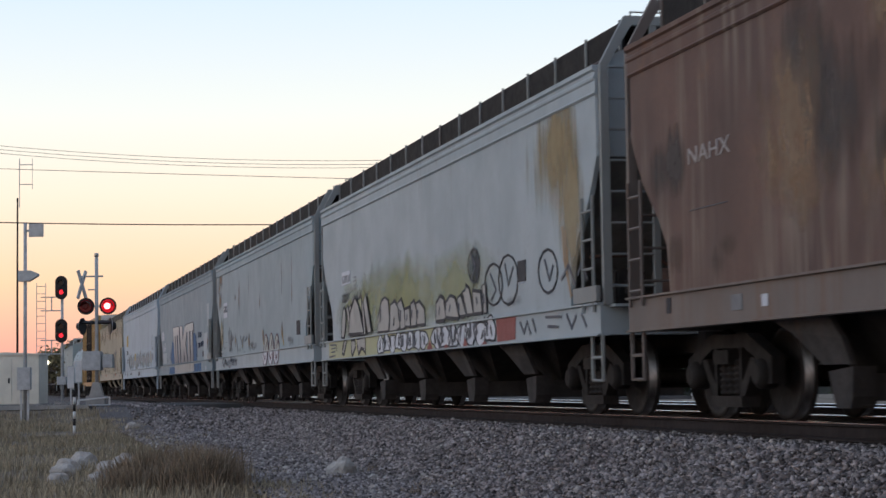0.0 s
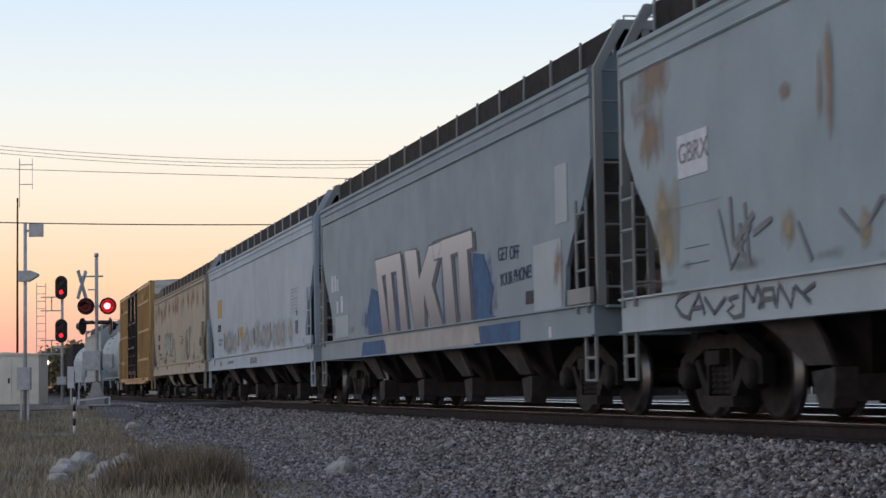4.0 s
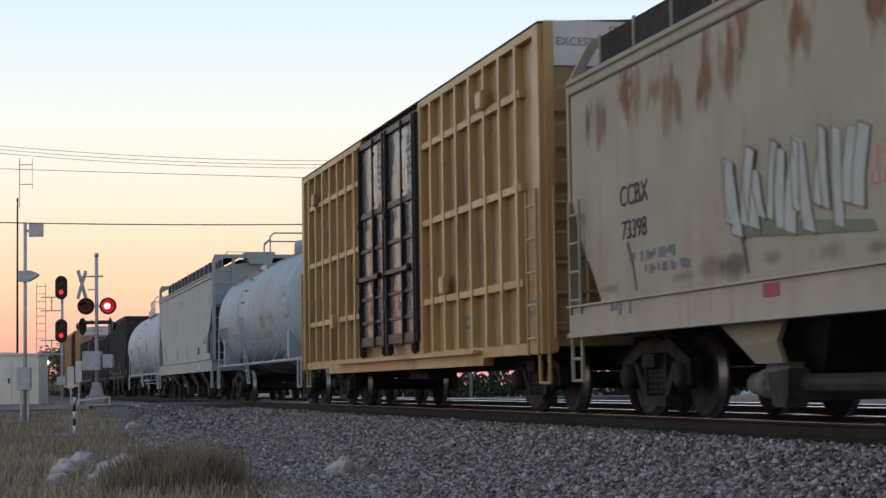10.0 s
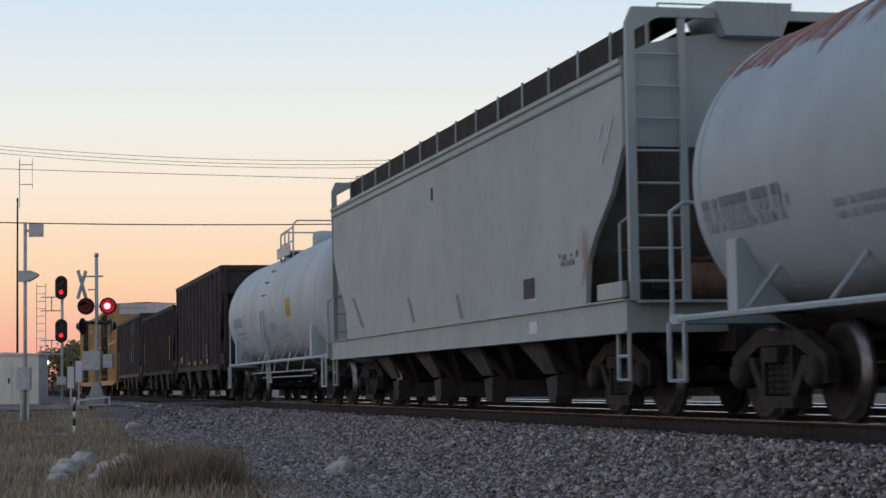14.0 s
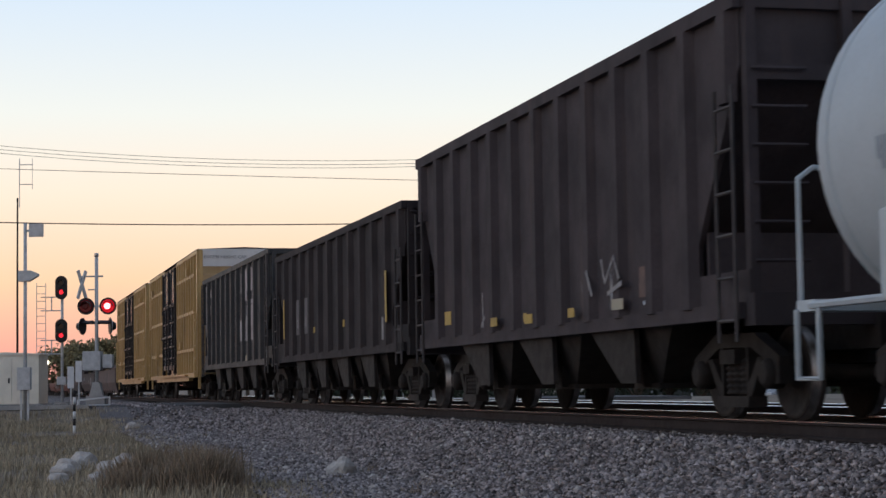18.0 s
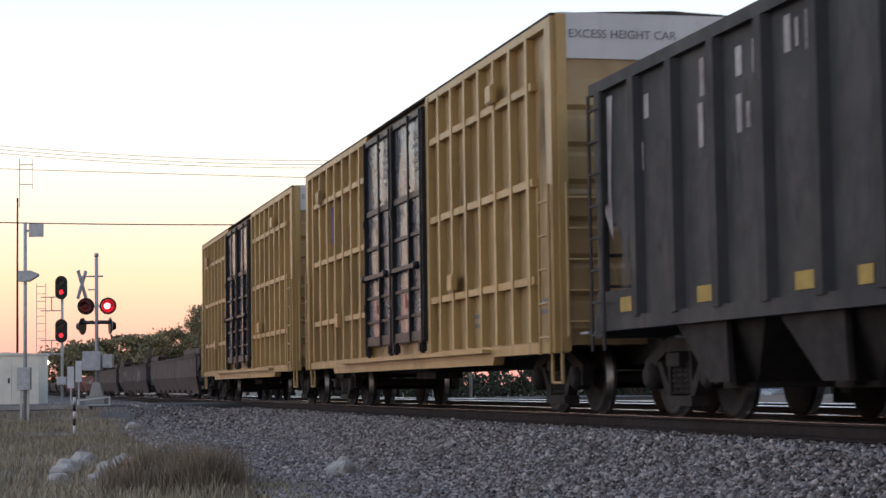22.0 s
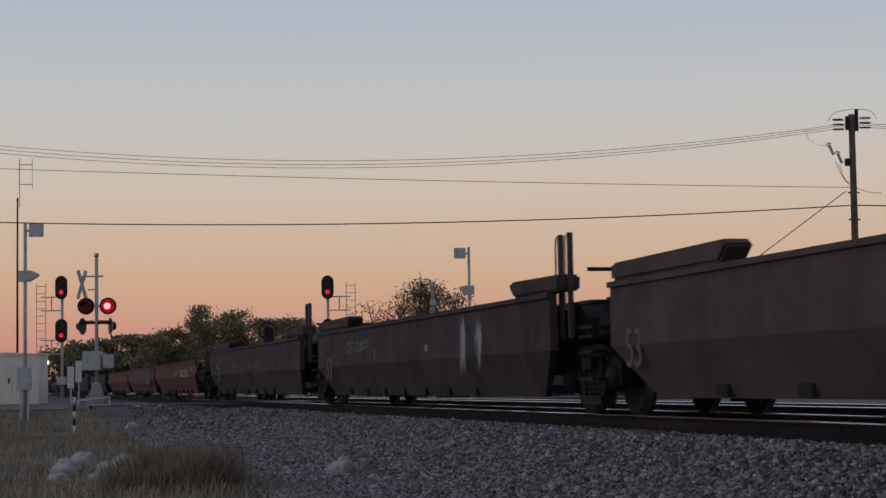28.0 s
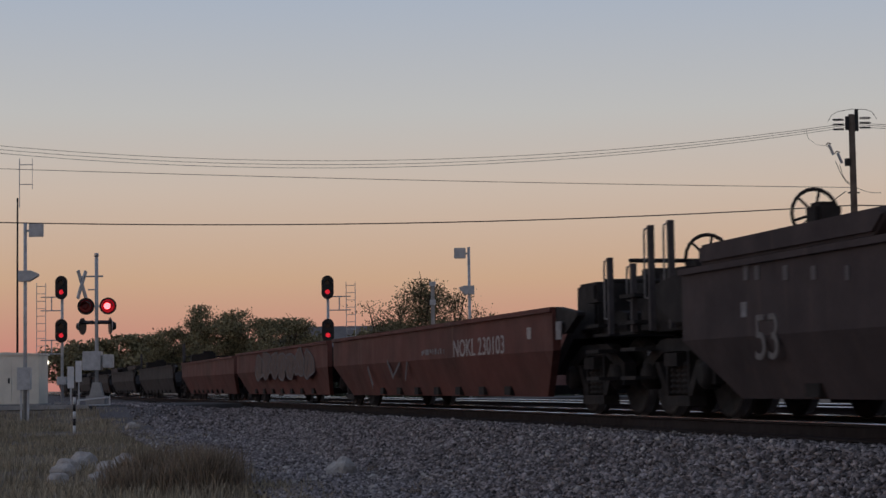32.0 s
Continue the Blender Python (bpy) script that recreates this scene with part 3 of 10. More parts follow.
        if chute_m:
            run = [(c - 0.34, 0.55), (c - 0.42, 0.75), (c - 0.9, 1.05), (c - 0.95, 1.28), (c + 1.0, 1.28), (c + 0.95, 1.02), (c + 0.5, 0.72), (c + 0.32, 0.55)]
        else:
            run = [(c - 0.36, 0.52), (c - 0.42, 0.74), (c - 0.30, 1.0), (c - 0.05, 1.28), (c + pitch_y / 2 - 0.12, 1.28), (c + pitch_y / 2 - 0.42, 1.05), (c + 0.55, 0.82), (c + 0.2, 0.52)]
        va = [bm.verts.new((-1.36 if z > 0.9 else -1.16 - (z - 0.52) * 0.5, y, z)) for y, z in run]
        vb = [bm.verts.new((v.co.x + 0.05, v.co.y, v.co.z)) for v in va]
        bm.faces.new(va), bm.faces.new(vb[::-1])
        for i in range(len(va)):
            bm.faces.new((va[i - 1], vb[i - 1], vb[i], va[i]))
        part("chute_plate", bm, chute_m or M["grimy"], bay)
        if chute_m:
            # pneumatic outlet: a flanged cap on the run of pipe below the bay
            bm = bmesh.new()
            lathe(bm, [(-0.16, 0.09), (-0.14, 0.15), (-0.02, 0.15), (0.0, 0.11), (0.26, 0.11)], "y", 14, (-1.0, c + 0.45, 0.36))
            quadbox(bm, -1.1, -0.95, c - 0.3, c + 0.25, 0.3, 0.56)
            part("outlet_cap", bm, M["grimycap"], bay)
    if chute_m:
        bm = bmesh.new()
        tube(bm, (-0.95, centres[0] - 0.6, 0.36), (-0.95, centres[-1] + 0.8, 0.36), 0.09, 10)
        part("discharge_pipe", bm, M["outlet"], car, "long grimy discharge pipe")
    bogie(car, half - 2.2)
    bogie(car, -half + 2.2)
    couplers(car, half)
    return car, half


M["outlet"] = mat("grimy_outlet_casting", (0.055, 0.05, 0.05), (0.03, 0.028, 0.028), 0.85, scale=4, fine=20, bump=0.3)
M["rustgear"] = mat("rusty_brake_gear", (0.19, 0.11, 0.085), (0.09, 0.06, 0.05), 0.85, scale=4, fine=25, bump=0.2)
M["grimycap"] = mat("grimy_grey_outlet_cap", (0.2, 0.19, 0.18), (0.1, 0.09, 0.085), 0.8, scale=5, fine=25, bump=0.2)
M["grimy"] = mat("grimy_grey_chute_paint", (0.085, 0.08, 0.08), (0.04, 0.037, 0.037), 0.85, scale=2, fine=20, bump=0.15, streak=0.4)
M["lightgrey"] = paint("light_grey_car_paint", (0.415, 0.475, 0.505), 0.3, 0.6)
M["sagegrey"] = paint("pale_sage_grey_car_paint", (0.36, 0.415, 0.415), 0.3, 0.6)
M["coolgrey"] = paint("blue_grey_car_paint", (0.262, 0.332, 0.375), 0.25, 0.6)
M["palegrey"] = paint("pale_blue_grey_car_paint", (0.43, 0.51, 0.575), 0.12, 0.62)
M["midgrey"] = paint("mid_grey_car_paint", (0.325, 0.40, 0.435), 0.25, 0.62)
M["brown"] = mat("oxide_brown_car_paint", (0.175, 0.098, 0.075), (0.11, 0.072, 0.062), 0.7, 0, 0.55, 25, 0.08, 0.8, (0.27, 0.21, 0.17), 0.48, spots=0.35, spot_col=(0.33, 0.15, 0.06))
M["tansill"] = paint("pale_tan_sill_paint", (0.43, 0.385, 0.31), 0.5, 0.55, (0.30, 0.15, 0.08))
M["tan"] = paint("rusting_tan_car_paint", (0.37, 0.34, 0.26), 0.6, 0.53, (0.30, 0.15, 0.08))
M["roofbrown"] = mat("rusty_roof_steel", (0.12, 0.085, 0.07), (0.06, 0.045, 0.04), 0.85, scale=2, fine=20, bump=0.2)
M["asill"] = paint("dark_weathered_sill_paint", (0.19, 0.16, 0.145), 0.5, 0.5)
M["trimgrey"] = paint("grey_trim_paint", (0.44, 0.465, 0.455), 0.4, 0.55)
M["framegrey"] = paint("dull_grey_frame_paint", (0.29, 0.305, 0.30), 0.4, 0.55)
# grime, and the shade of the open car ends painted in with it
M["slope"] = mat("grimy_shaded_slope_sheet", (0.22, 0.215, 0.2), (0.11, 0.105, 0.10), 0.9, scale=1.2, fine=14, bump=0.1)
M["inkblack"] = mat("black_spray_paint", (0.05, 0.05, 0.06), (0.035, 0.035, 0.04), 0.7, scale=6, fine=30, bump=0)
M["inkwhite"] = mat("white_spray_paint", (0.68, 0.70, 0.74), (0.55, 0.57, 0.62), 0.7, scale=6, fine=30, bump=0)
M["inkyellow"] = mat("pale_yellow_spray_paint", (0.48, 0.47, 0.27), (0.42, 0.42, 0.30), 0.7, scale=1.5, fine=30, bump=0)
M["inkblue"] = mat("blue_spray_paint", (0.045, 0.135, 0.28), (0.04, 0.085, 0.18), 0.7, scale=3, fine=30, bump=0)
M["inkred"] = mat("red_spray_paint", (0.34, 0.11, 0.10), (0.25, 0.09, 0.08), 0.7, scale=4, fine=30, bump=0)
M["inkgrey"] = mat("grey_spray_paint", (0.23, 0.24, 0.25), (0.18, 0.18, 0.19), 0.7, scale=4, fine=30, bump=0)
M["inkgrey2"] = mat("worn_white_stencil", (0.30, 0.29, 0.29), (0.2, 0.19, 0.19), 0.8, scale=8, fine=30, bump=0)
M["inksilver"] = mat("silver_spray_paint", (0.44, 0.43, 0.41), (0.34, 0.33, 0.31), 0.6, scale=2, fine=30, bump=0)

hopper_a, _ = covered_hopper("oxide-brown covered hopper car streaked with rust and grime", -195.6, -175.7, M["brown"], M["asill"], M["roofbrown"], M["asill"])
hopper_b, _ = covered_hopper("light grey covered hopper car with rust patch and sprayed graffiti", -175.7, -155.9, M["lightgrey"], M["lightgrey"], M["roofbrown"], M["framegrey"])
hopper_c, _ = covered_hopper("grey covered hopper car with rust spots and scrawled graffiti", -155.9, -137.0, M["midgrey"], M["lightgrey"], M["roofbrown"], M["framegrey"])
hopper_d, _ = covered_hopper("blue-grey covered hopper car with big silver and blue graffiti letters", -137.0, -117.4, M["coolgrey"], M["coolgrey"], M["roofbrown"], M["framegrey"])
hopper_e, _ = covered_hopper("pale blue-grey covered hopper car with yellow panel and faint graffiti", -117.4, -96.5, M["palegrey"], M["palegrey"], M["roofbrown"], M["palegrey"])
hopper_f, _ = covered_hopper("tan covered hopper car with rust stains along the top", -96.5, -76.3, M["tan"], M["tansill"], M["steel"], M["tan"], bays=(-3.4, 0.5, 4.4), wedge=2.5, eave=3.98, chord=0.10, chute_m=M["tan"])
hopper_i, _ = covered_hopper("pale grey covered hopper car with rounded sides", -39.6, -20.1, M["sagegrey"], M["sagegrey"], M["roofbrown"], M["sagegrey"], eave=3.94, chord=0.14, shoulder=0.42, cut=1.3, side_rungs=False)

# ---- boxcars ----
M["boxyellow"] = paint("weathered_yellow_car_paint", (0.475, 0.315, 0.125), 0.6, 0.48, (0.15, 0.105, 0.06), 0.25, rough=0.42, spec=0.42, warp=0.3)
# streaked panels, toned below the posts to paint in the shade between them
M["boxpanel"] = paint("streaked_shaded_yellow_panel", (0.42, 0.29, 0.14), 0.7, 0.46, (0.16, 0.11, 0.065), 0.35, 0.7, rough=0.34, spec=0.45, warp=0.7)
M["boxdoor"] = mat("dark_door_paint", (0.135, 0.15, 0.175), (0.06, 0.068, 0.084), 0.24, scale=2, fine=20, bump=0.04, streak=0.5, streak_col=(0.2, 0.2, 0.21), spec=0.5, warp=0.5)
M["doorbar"] = mat("black_door_hardware", (0.022, 0.022, 0.026), (0.012, 0.012, 0.014), 0.45, scale=5, fine=30, bump=0.05)
M["boxwhite"] = paint("white_end_panel", (0.66, 0.66, 0.65), 0.3, 0.6)
M["gutter"] = mat("dark_roof_edge", (0.08, 0.065, 0.055), (0.04, 0.035, 0.03), 0.8, scale=3, fine=20, bump=0.1)


def boxcar(label, near_end, far_end):
    car, half = new_car("boxcar", label, "boxcar", near_end, far_end)
    e, d0, d1 = 9.33, -2.42, 2.42
    boxpart("body", car, M["boxpanel"], (-1.49, 1.49, -e, e, 0.86, 4.93))
    bm = bmesh.new()
    prism(bm, [(-1.6, 4.935), (1.6, 4.935), (1.58, 4.97), (0, 5.04), (-1.58, 4.97)], -e + 0.02, e - 0.02, "y")
    part("roof", bm, M["gutter"], car)
    # side posts and rails stand proud of the side sheets
    for lo, hi in ((-e, d0), (d1, e)):
        s = 1 if hi > 3 else -1
        for k in range(7):
            y = s * (3.2 + 0.87 * k) if s > 0 else -3.26 - 0.83 * k
            boxpart("side_post", car, M["boxyellow"], (-1.60, -1.489, y - 0.055, y + 0.055, 0.92, 4.84))
        boxpart("door_post", car, M["boxyellow"], (-1.60, -1.489, s * 2.52 - 0.09, s * 2.52 + 0.09, 0.88, 4.9))
        boxpart("end_post", car, M["boxyellow"], (-1.59, -1.489, s * 9.2 - 0.13, s * 9.2 + 0.13, 0.77, 4.93))
        for z in (1.70, 2.95, 4.18):
            boxpart("side_rail", car, M["boxyellow"], (-1.585, -1.489, *sorted((s * 2.6, s * 8.42)), z - 0.05, z + 0.05))
        boxpart("top_rail", car, M["boxyellow"], (-1.59, -1.489, lo, hi, 4.82, 4.93))
    boxpart("side_sill", car, M["boxyellow"], (-1.575, -1.41, -e, e, 0.765, 0.9))
    boxpart("side_sill", car, M["boxyellow"], (1.41, 1.575, -e, e, 0.765, 0.9))
    bm = bmesh.new()
    prism(bm, [(-6.3, 0.775), (-6.22, 0.655), (6.22, 0.655), (6.3, 0.775)], -1.56, -1.41, "x")
    part("fish_belly_sill", bm, M["boxyellow"], car)
    boxpart("door_track", car, M["boxyellow"], (-1.70, -1.41, -6.2, 5.0, 0.82, 0.87))
    for k in range(2):
        a, b = (d0 + 0.03, -0.02) if k == 0 else (0.02, d1 - 0.03)
        door = boxpart("door", car, M["boxdoor"], (-1.60, -1.41, a, b, 1.10, 4.80), label="dark plug door with lock bars and rods")
        w = b - a
        boxpart("door_frame", door, M["doorbar"], (-1.66, -1.59, a, a + 0.1, 1.10, 4.80), (-1.66, -1.59, b - 0.1, b, 1.10, 4.80), (-1.655, -1.59, a, b, 1.10, 1.26), (-1.655, -1.59, a, b, 4.70, 4.80))
        for z, h in ((1.52, 0.025), (1.95, 0.025), (2.83, 0.03), (3.47, 0.05)):
            boxpart("door_rail", door, M["doorbar"], (-1.645, -1.59, a + 0.1, b - 0.1, z - h, z + h))
        for f in (0.04, 0.41, 0.96):
            bm = bmesh.new()
            tube(bm, (-1.67, a + f * w, 1.05), (-1.67, a + f * w, 4.78), 0.02, 6)
            for z in (1.3, 2.1, 3.0, 3.6, 4.5):
                quadbox(bm, -1.69, -1.64, a + f * w - 0.035, a + f * w + 0.035, z - 0.03, z + 0.03)
            part("lock_rod", bm, M["doorbar"], door)
        boxpart("door_stile", door, M["doorbar"], (-1.65, -1.59, a + 0.42 * w, a + 0.5 * w, 1.2, 3.4))
        # the throw bar with its two bosses
        bm = bmesh.new()
        quadbox(bm, -1.71, -1.66, b - 0.82 * w, b - 0.03, 2.28, 2.35)
        for y in (b - 0.82 * w, b - 0.08):
            lathe(bm, [(-1.735, 0.04), (-1.73, 0.065), (-1.64, 0.065)], "x", 10, (0, y, 2.31))
        part("throw_bar", bm, M["doorbar"], door)
        boxpart("latch", door, M["doorbar"], (-1.71, -1.64, b - 0.14, b - 0.02, 3.22, 3.38), bevel=0.02)
        boxpart("latch", door, M["doorbar"], (-1.70, -1.64, b - 0.13, b - 0.01, 1.7, 1.86), bevel=0.02)
        boxpart("sticker", door, M["inkwhite"], (-1.606, -1.599, a + 0.55 * w, a + 0.61 * w, 1.80, 2.04), label="small white notice")
        boxpart("sticker", door, M["inkwhite"], (-1.606, -1.599, a + 0.54 * w, a + 0.58 * w, 1.38, 1.47))
        boxpart("sticker", door, M["redmark"], (-1.606, -1.599, a + 0.62 * w, a + 0.68 * w, 1.66, 1.90), label="small red notice")
        boxpart("sticker", door, M["inkwhite"], *[(-1.606, -1.599, a + 0.12 * w, a + 0.22 * w, 1.5 + 0.08 * q, 1.54 + 0.08 * q) for q in range(4)])
        boxpart("stencil", door, M["inkgrey2"], *[(-1.606, -1.599, a + 0.2 * w, a + (0.36 if q % 2 else 0.33) * w, 3.85 + 0.13 * q, 3.9 + 0.13 * q) for q in range(5)])
        for f in (0.08, 0.92):
            boxpart("roller", door, M["doorbar"], (-1.70, -1.58, a + f * w - 0.07, a + f * w + 0.07, 0.9, 1.1), bevel=0.03)
    # ends: pressed ribs below a white height warning
    for s in (-1, 1):
        y = s * e
        boxpart("end_panel", car, M["boxwhite"], (-1.5, 1.5, *sorted((y, y + s * 0.03)), 4.40, 4.975), label="white painted panel with height warning")
        for k in range(7):
            z = 1.2 + k * 0.46
            bm = bmesh.new()
            prism(bm, [(y, z - 0.2), (y + s * 0.05, z - 0.14), (y + s * 0.05, z + 0.14), (y, z + 0.2)], -1.42, 1.42, "x")
            part("end_rib", bm, M["boxpanel"], car)
        for x in (-1.52, 1.40):
            boxpart("corner_post", car, M["boxyellow"], (x, x + 0.12, *sorted((y - s * 0.05, y + s * 0.06)), 0.78, 4.95))
        ladder(car, M["boxyellow"], (-1.45, y + s * 0.12, 0.95), (-1.02, y + s * 0.12, 0.95), 1.9, 5, name="end_ladder")
        ladder(car, M["boxyellow"], (-1.62, y - s * 0.1, 0.75), (-1.62, y - s * 0.55, 0.75), 2.1, 5, name="side_ladder")
        bm = bmesh.new()
        path_tube(bm, [(-1.5, y, 0.95), (-1.5, y, 0.40), (-1.5, y - s * 0.42, 0.40), (-1.5, y - s * 0.42, 0.95)], 0.025, 5)
        part("sill_step", bm, M["boxyellow"], car)
        boxpart("cross_step", car, M["galv"], (-1.3, 1.3, *sorted((y + s * 0.1, y + s * 0.4)), 0.98, 1.01))
    lettering("EXCESS HEIGHT CAR", 0.15, M["inkgrey"], car, -1.36, -e - 0.035, 4.66, side=0, label="faded warning words")
    boxpart("centre_sill", car, M["steel"], (-0.4, 0.4, -half + 0.4, half - 0.4, 0.62, 1.02))
    boxpart("brake_reservoir", car, M["steel"], (-1.2, -0.5, -0.8, 0.9, 0.5, 0.9), bevel=0.12)
    for y, z, m in ((7.4, 4.3, "boxyellow"), (5.3, 1.68, "boxyellow"), (-6.6, 4.35, "boxyellow"), (-4.2, 1.9, "boxyellow")):
        boxpart("side_bracket", car, M[m], (-1.68, -1.58, y - 0.16, y + 0.16, z - 0.13, z + 0.13), bevel=0.02)
    for y, z in ((-8.4, 1.35), (-5.2, 1.28), (6.1, 1.2)):
        boxpart("stencil", car, M["inkgrey"], (-1.495, -1.489, y - 0.3, y + 0.3, z + 0.05, z + 0.11), (-1.495, -1.489, y - 0.3, y + 0.2, z - 0.08, z - 0.02))
    for y in (-4.9, 3.3):
        boxpart("reflector", car, M["yellowmark"], (-1.497, -1.489, y - 0.06, y + 0.06, 1.15, 1.6))
    bogie(car, half - 2.6)
    bogie(car, -half + 2.6)
    couplers(car, half)
    return car, half


boxcar_g, _ = boxcar("tall yellow boxcar with dark double plug doors", -76.3, -56.7)
boxcar_n, _ = boxcar("tall yellow boxcar with dark double plug doors, brighter paint", 43.7, 64.2)
boxcar_o, _ = boxcar("tall yellow boxcar with dark double plug doors and purple scrawl", 64.2, 85.0)

# ---- tank cars ----
M["tankwhite"] = paint("dull_white_tank_paint", (0.365, 0.44, 0.48), 0.3, 0.6, (0.33, 0.16, 0.10), 0.1)
M["tankbright"] = paint("white_tank_paint", (0.47, 0.53, 0.565), 0.12, 0.64, (0.33, 0.16, 0.10), 0.05)
M["belly"] = mat("brown_belly_shade", (0.085, 0.072, 0.066), (0.045, 0.04, 0.038), 0.9, scale=1.5, fine=16, bump=0.1)
M["tankrust"] = mat("brown_stained_tank_top", (0.27, 0.105, 0.075), (0.33, 0.19, 0.15), 0.75, scale=2.2, fine=14, bump=0.1)

# the painted belly shade fades out towards both its edges
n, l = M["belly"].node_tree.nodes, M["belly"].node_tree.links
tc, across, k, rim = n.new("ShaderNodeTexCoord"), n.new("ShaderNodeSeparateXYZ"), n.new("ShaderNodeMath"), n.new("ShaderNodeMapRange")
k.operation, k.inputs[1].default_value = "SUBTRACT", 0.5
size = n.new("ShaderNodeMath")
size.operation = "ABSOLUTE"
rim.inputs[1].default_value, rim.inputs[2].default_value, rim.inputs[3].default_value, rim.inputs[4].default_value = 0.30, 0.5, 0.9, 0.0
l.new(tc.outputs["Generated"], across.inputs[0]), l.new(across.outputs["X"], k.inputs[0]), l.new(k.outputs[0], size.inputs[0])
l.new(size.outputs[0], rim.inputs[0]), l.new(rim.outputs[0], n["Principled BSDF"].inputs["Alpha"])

n, l = M["tankrust"].node_tree.nodes, M["tankrust"].node_tree.links
tc, mp, gap, fade = n.new("ShaderNodeTexCoord"), n.new("ShaderNodeMapping"), n.new("ShaderNodeTexNoise"), n.new("ShaderNodeMapRange")
mp.inputs["Scale"].default_value = (0.5, 1.6, 0.5)
gap.inputs["Scale"].default_value, gap.inputs["Detail"].default_value, gap.inputs["Roughness"].default_value = 2.4, 7, 0.7
fade.inputs[1].default_value, fade.inputs[2].default_value = 0.40, 0.56
l.new(tc.outputs["Object"], mp.inputs[0]), l.new(mp.outputs[0], gap.inputs["Vector"]), l.new(gap.outputs["Fac"], fade.inputs[0])
l.new(fade.outputs[0], n["Principled BSDF"].inputs["Alpha"])


def tank_car(label, near_end, far_end, shell_m, stain, grand=False):
    car, half = new_car("tank_car", label, "tank car", near_end, far_end)
    zc, r, e = 2.36, 1.57, half - (0.42 if grand else 0.7)
    bm = bmesh.new()
    prof = [(-e + 0.9 - 0.9 * math.cos(t), r * math.sin(t)) for t in [math.pi / 2 * k / 8 for k in range(1, 9)]]
    prof = [(-e + 0.001, 0.15)] + prof + [(-a, b) for a, b in prof[::-1]] + [(e - 0.001, 0.15)]
    lathe(bm, prof, "y", 48, (0, 0, zc))
    shell = part("tank_shell", bm, shell_m, car)
    for y in (-e + 0.95, -e * 0.33, e * 0.33, e - 0.95):
        bm = bmesh.new()
        lathe(bm, [(y - 0.05, r + 0.002), (y - 0.04, r + 0.012), (y + 0.04, r + 0.012), (y + 0.05, r + 0.002)], "y", 48, (0, 0, zc))
        part("weld_band", bm, shell_m, shell)
    if stain:
        # spilled product has stained the crown of the shell
        bm = bmesh.new()
        n, rows = 14, 420
        grid = []
        for j in range(rows + 1):
            y = -e + 0.55 + (2 * e - 1.1) * j / rows
            spill = min(1.0, max(0.0, (y - 0.6) / 1.5))
            drip = max(0.0, noise.noise((y * 5, 3, 0))) ** 1.3 * 0.5 + max(0.0, noise.noise((y * 17, 8, 0))) * 0.12
            w = 0.66 + 0.16 * spill + 0.10 * noise.noise((y * 1.3, 0, 0)) + drip * (0.35 + 0.65 * spill)
            grid.append([bm.verts.new(((r + 0.008) * math.sin(w * (2 * i / n - 1)), y, zc + (r + 0.008) * math.cos(w * (2 * i / n - 1)))) for i in range(n + 1)])
        for a, b in zip(grid, grid[1:]):
            for i in range(n):
                bm.faces.new((a[i], a[i + 1], b[i + 1], b[i])).smooth = True
        part("stained_crown", bm, M["tankrust"], shell, "rust-brown stain along the top")
    # shade under the tank, painted as a dark band along the belly
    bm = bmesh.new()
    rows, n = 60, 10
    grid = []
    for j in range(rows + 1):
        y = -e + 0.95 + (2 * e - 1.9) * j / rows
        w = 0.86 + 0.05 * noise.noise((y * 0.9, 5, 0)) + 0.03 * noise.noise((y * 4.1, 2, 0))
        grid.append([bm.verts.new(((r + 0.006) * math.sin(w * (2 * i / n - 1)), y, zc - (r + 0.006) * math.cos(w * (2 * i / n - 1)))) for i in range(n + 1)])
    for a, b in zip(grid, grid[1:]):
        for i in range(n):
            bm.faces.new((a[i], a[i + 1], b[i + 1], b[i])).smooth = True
    part("grimy_belly", bm, M["belly"], shell, "dark painted shade along the underside")
    # manway, platform and the two railings across the top
    bm = bmesh.new()
    lathe(bm, [(zc + r - 0.1, 0.30), (zc + r + 0.26, 0.30), (zc + r + 0.33, 0.28), (zc + r + 0.38, 0.22), (zc + r + 0.40, 0.10)], "z", 24, (0, 0.36, 0))
    part("manway", bm, shell_m, car)
    for y in (-0.2, 0.05):
        bm = bmesh.new()
        lathe(bm, [(zc + r - 0.1, 0.08), (zc + r + 0.14, 0.08), (zc + r + 0.18, 0.05)], "z", 10, (0.1, y, 0))
        part("valve", bm, M["galv"], car)
    front, back = (-0.6, 1.43) if grand else (0.35, 1.5)
    deck = zc + r - (0.2 if grand else 0.34)
    for s in (-1, 1):
        boxpart("platform", car, M["galv"], (*sorted((s * 1.02, s * 0.6)), front, back + 0.05, deck, deck + 0.04), (*sorted((s * 1.05, s * 1.02)), front, back + 0.05, deck - 0.06, deck + (0.2 if grand else 0.09)), label="narrow grated platform beside the manway")
    top, low = zc + r + 0.58, zc + r - 0.34
    for y, hh in ((back, top - 0.14), (front, top)):
        bm = bmesh.new()
        path_tube(bm, [(-0.95, y, low), (-0.95, y, hh - 0.1), (-0.85, y, hh), (0.85, y, hh), (0.95, y, hh - 0.1), (0.95, y, low)], 0.022, 6)
        part("guard_rail", bm, shell_m, car)
    for x in (-0.95, 0.95):
        bm = bmesh.new()
        path_tube(bm, [(x, back, top - 0.2), (x, front, top - 0.16)], 0.02, 6)
        if grand:
            path_tube(bm, [(x, back, top - 0.5), (x, front, top - 0.5)], 0.02, 6)
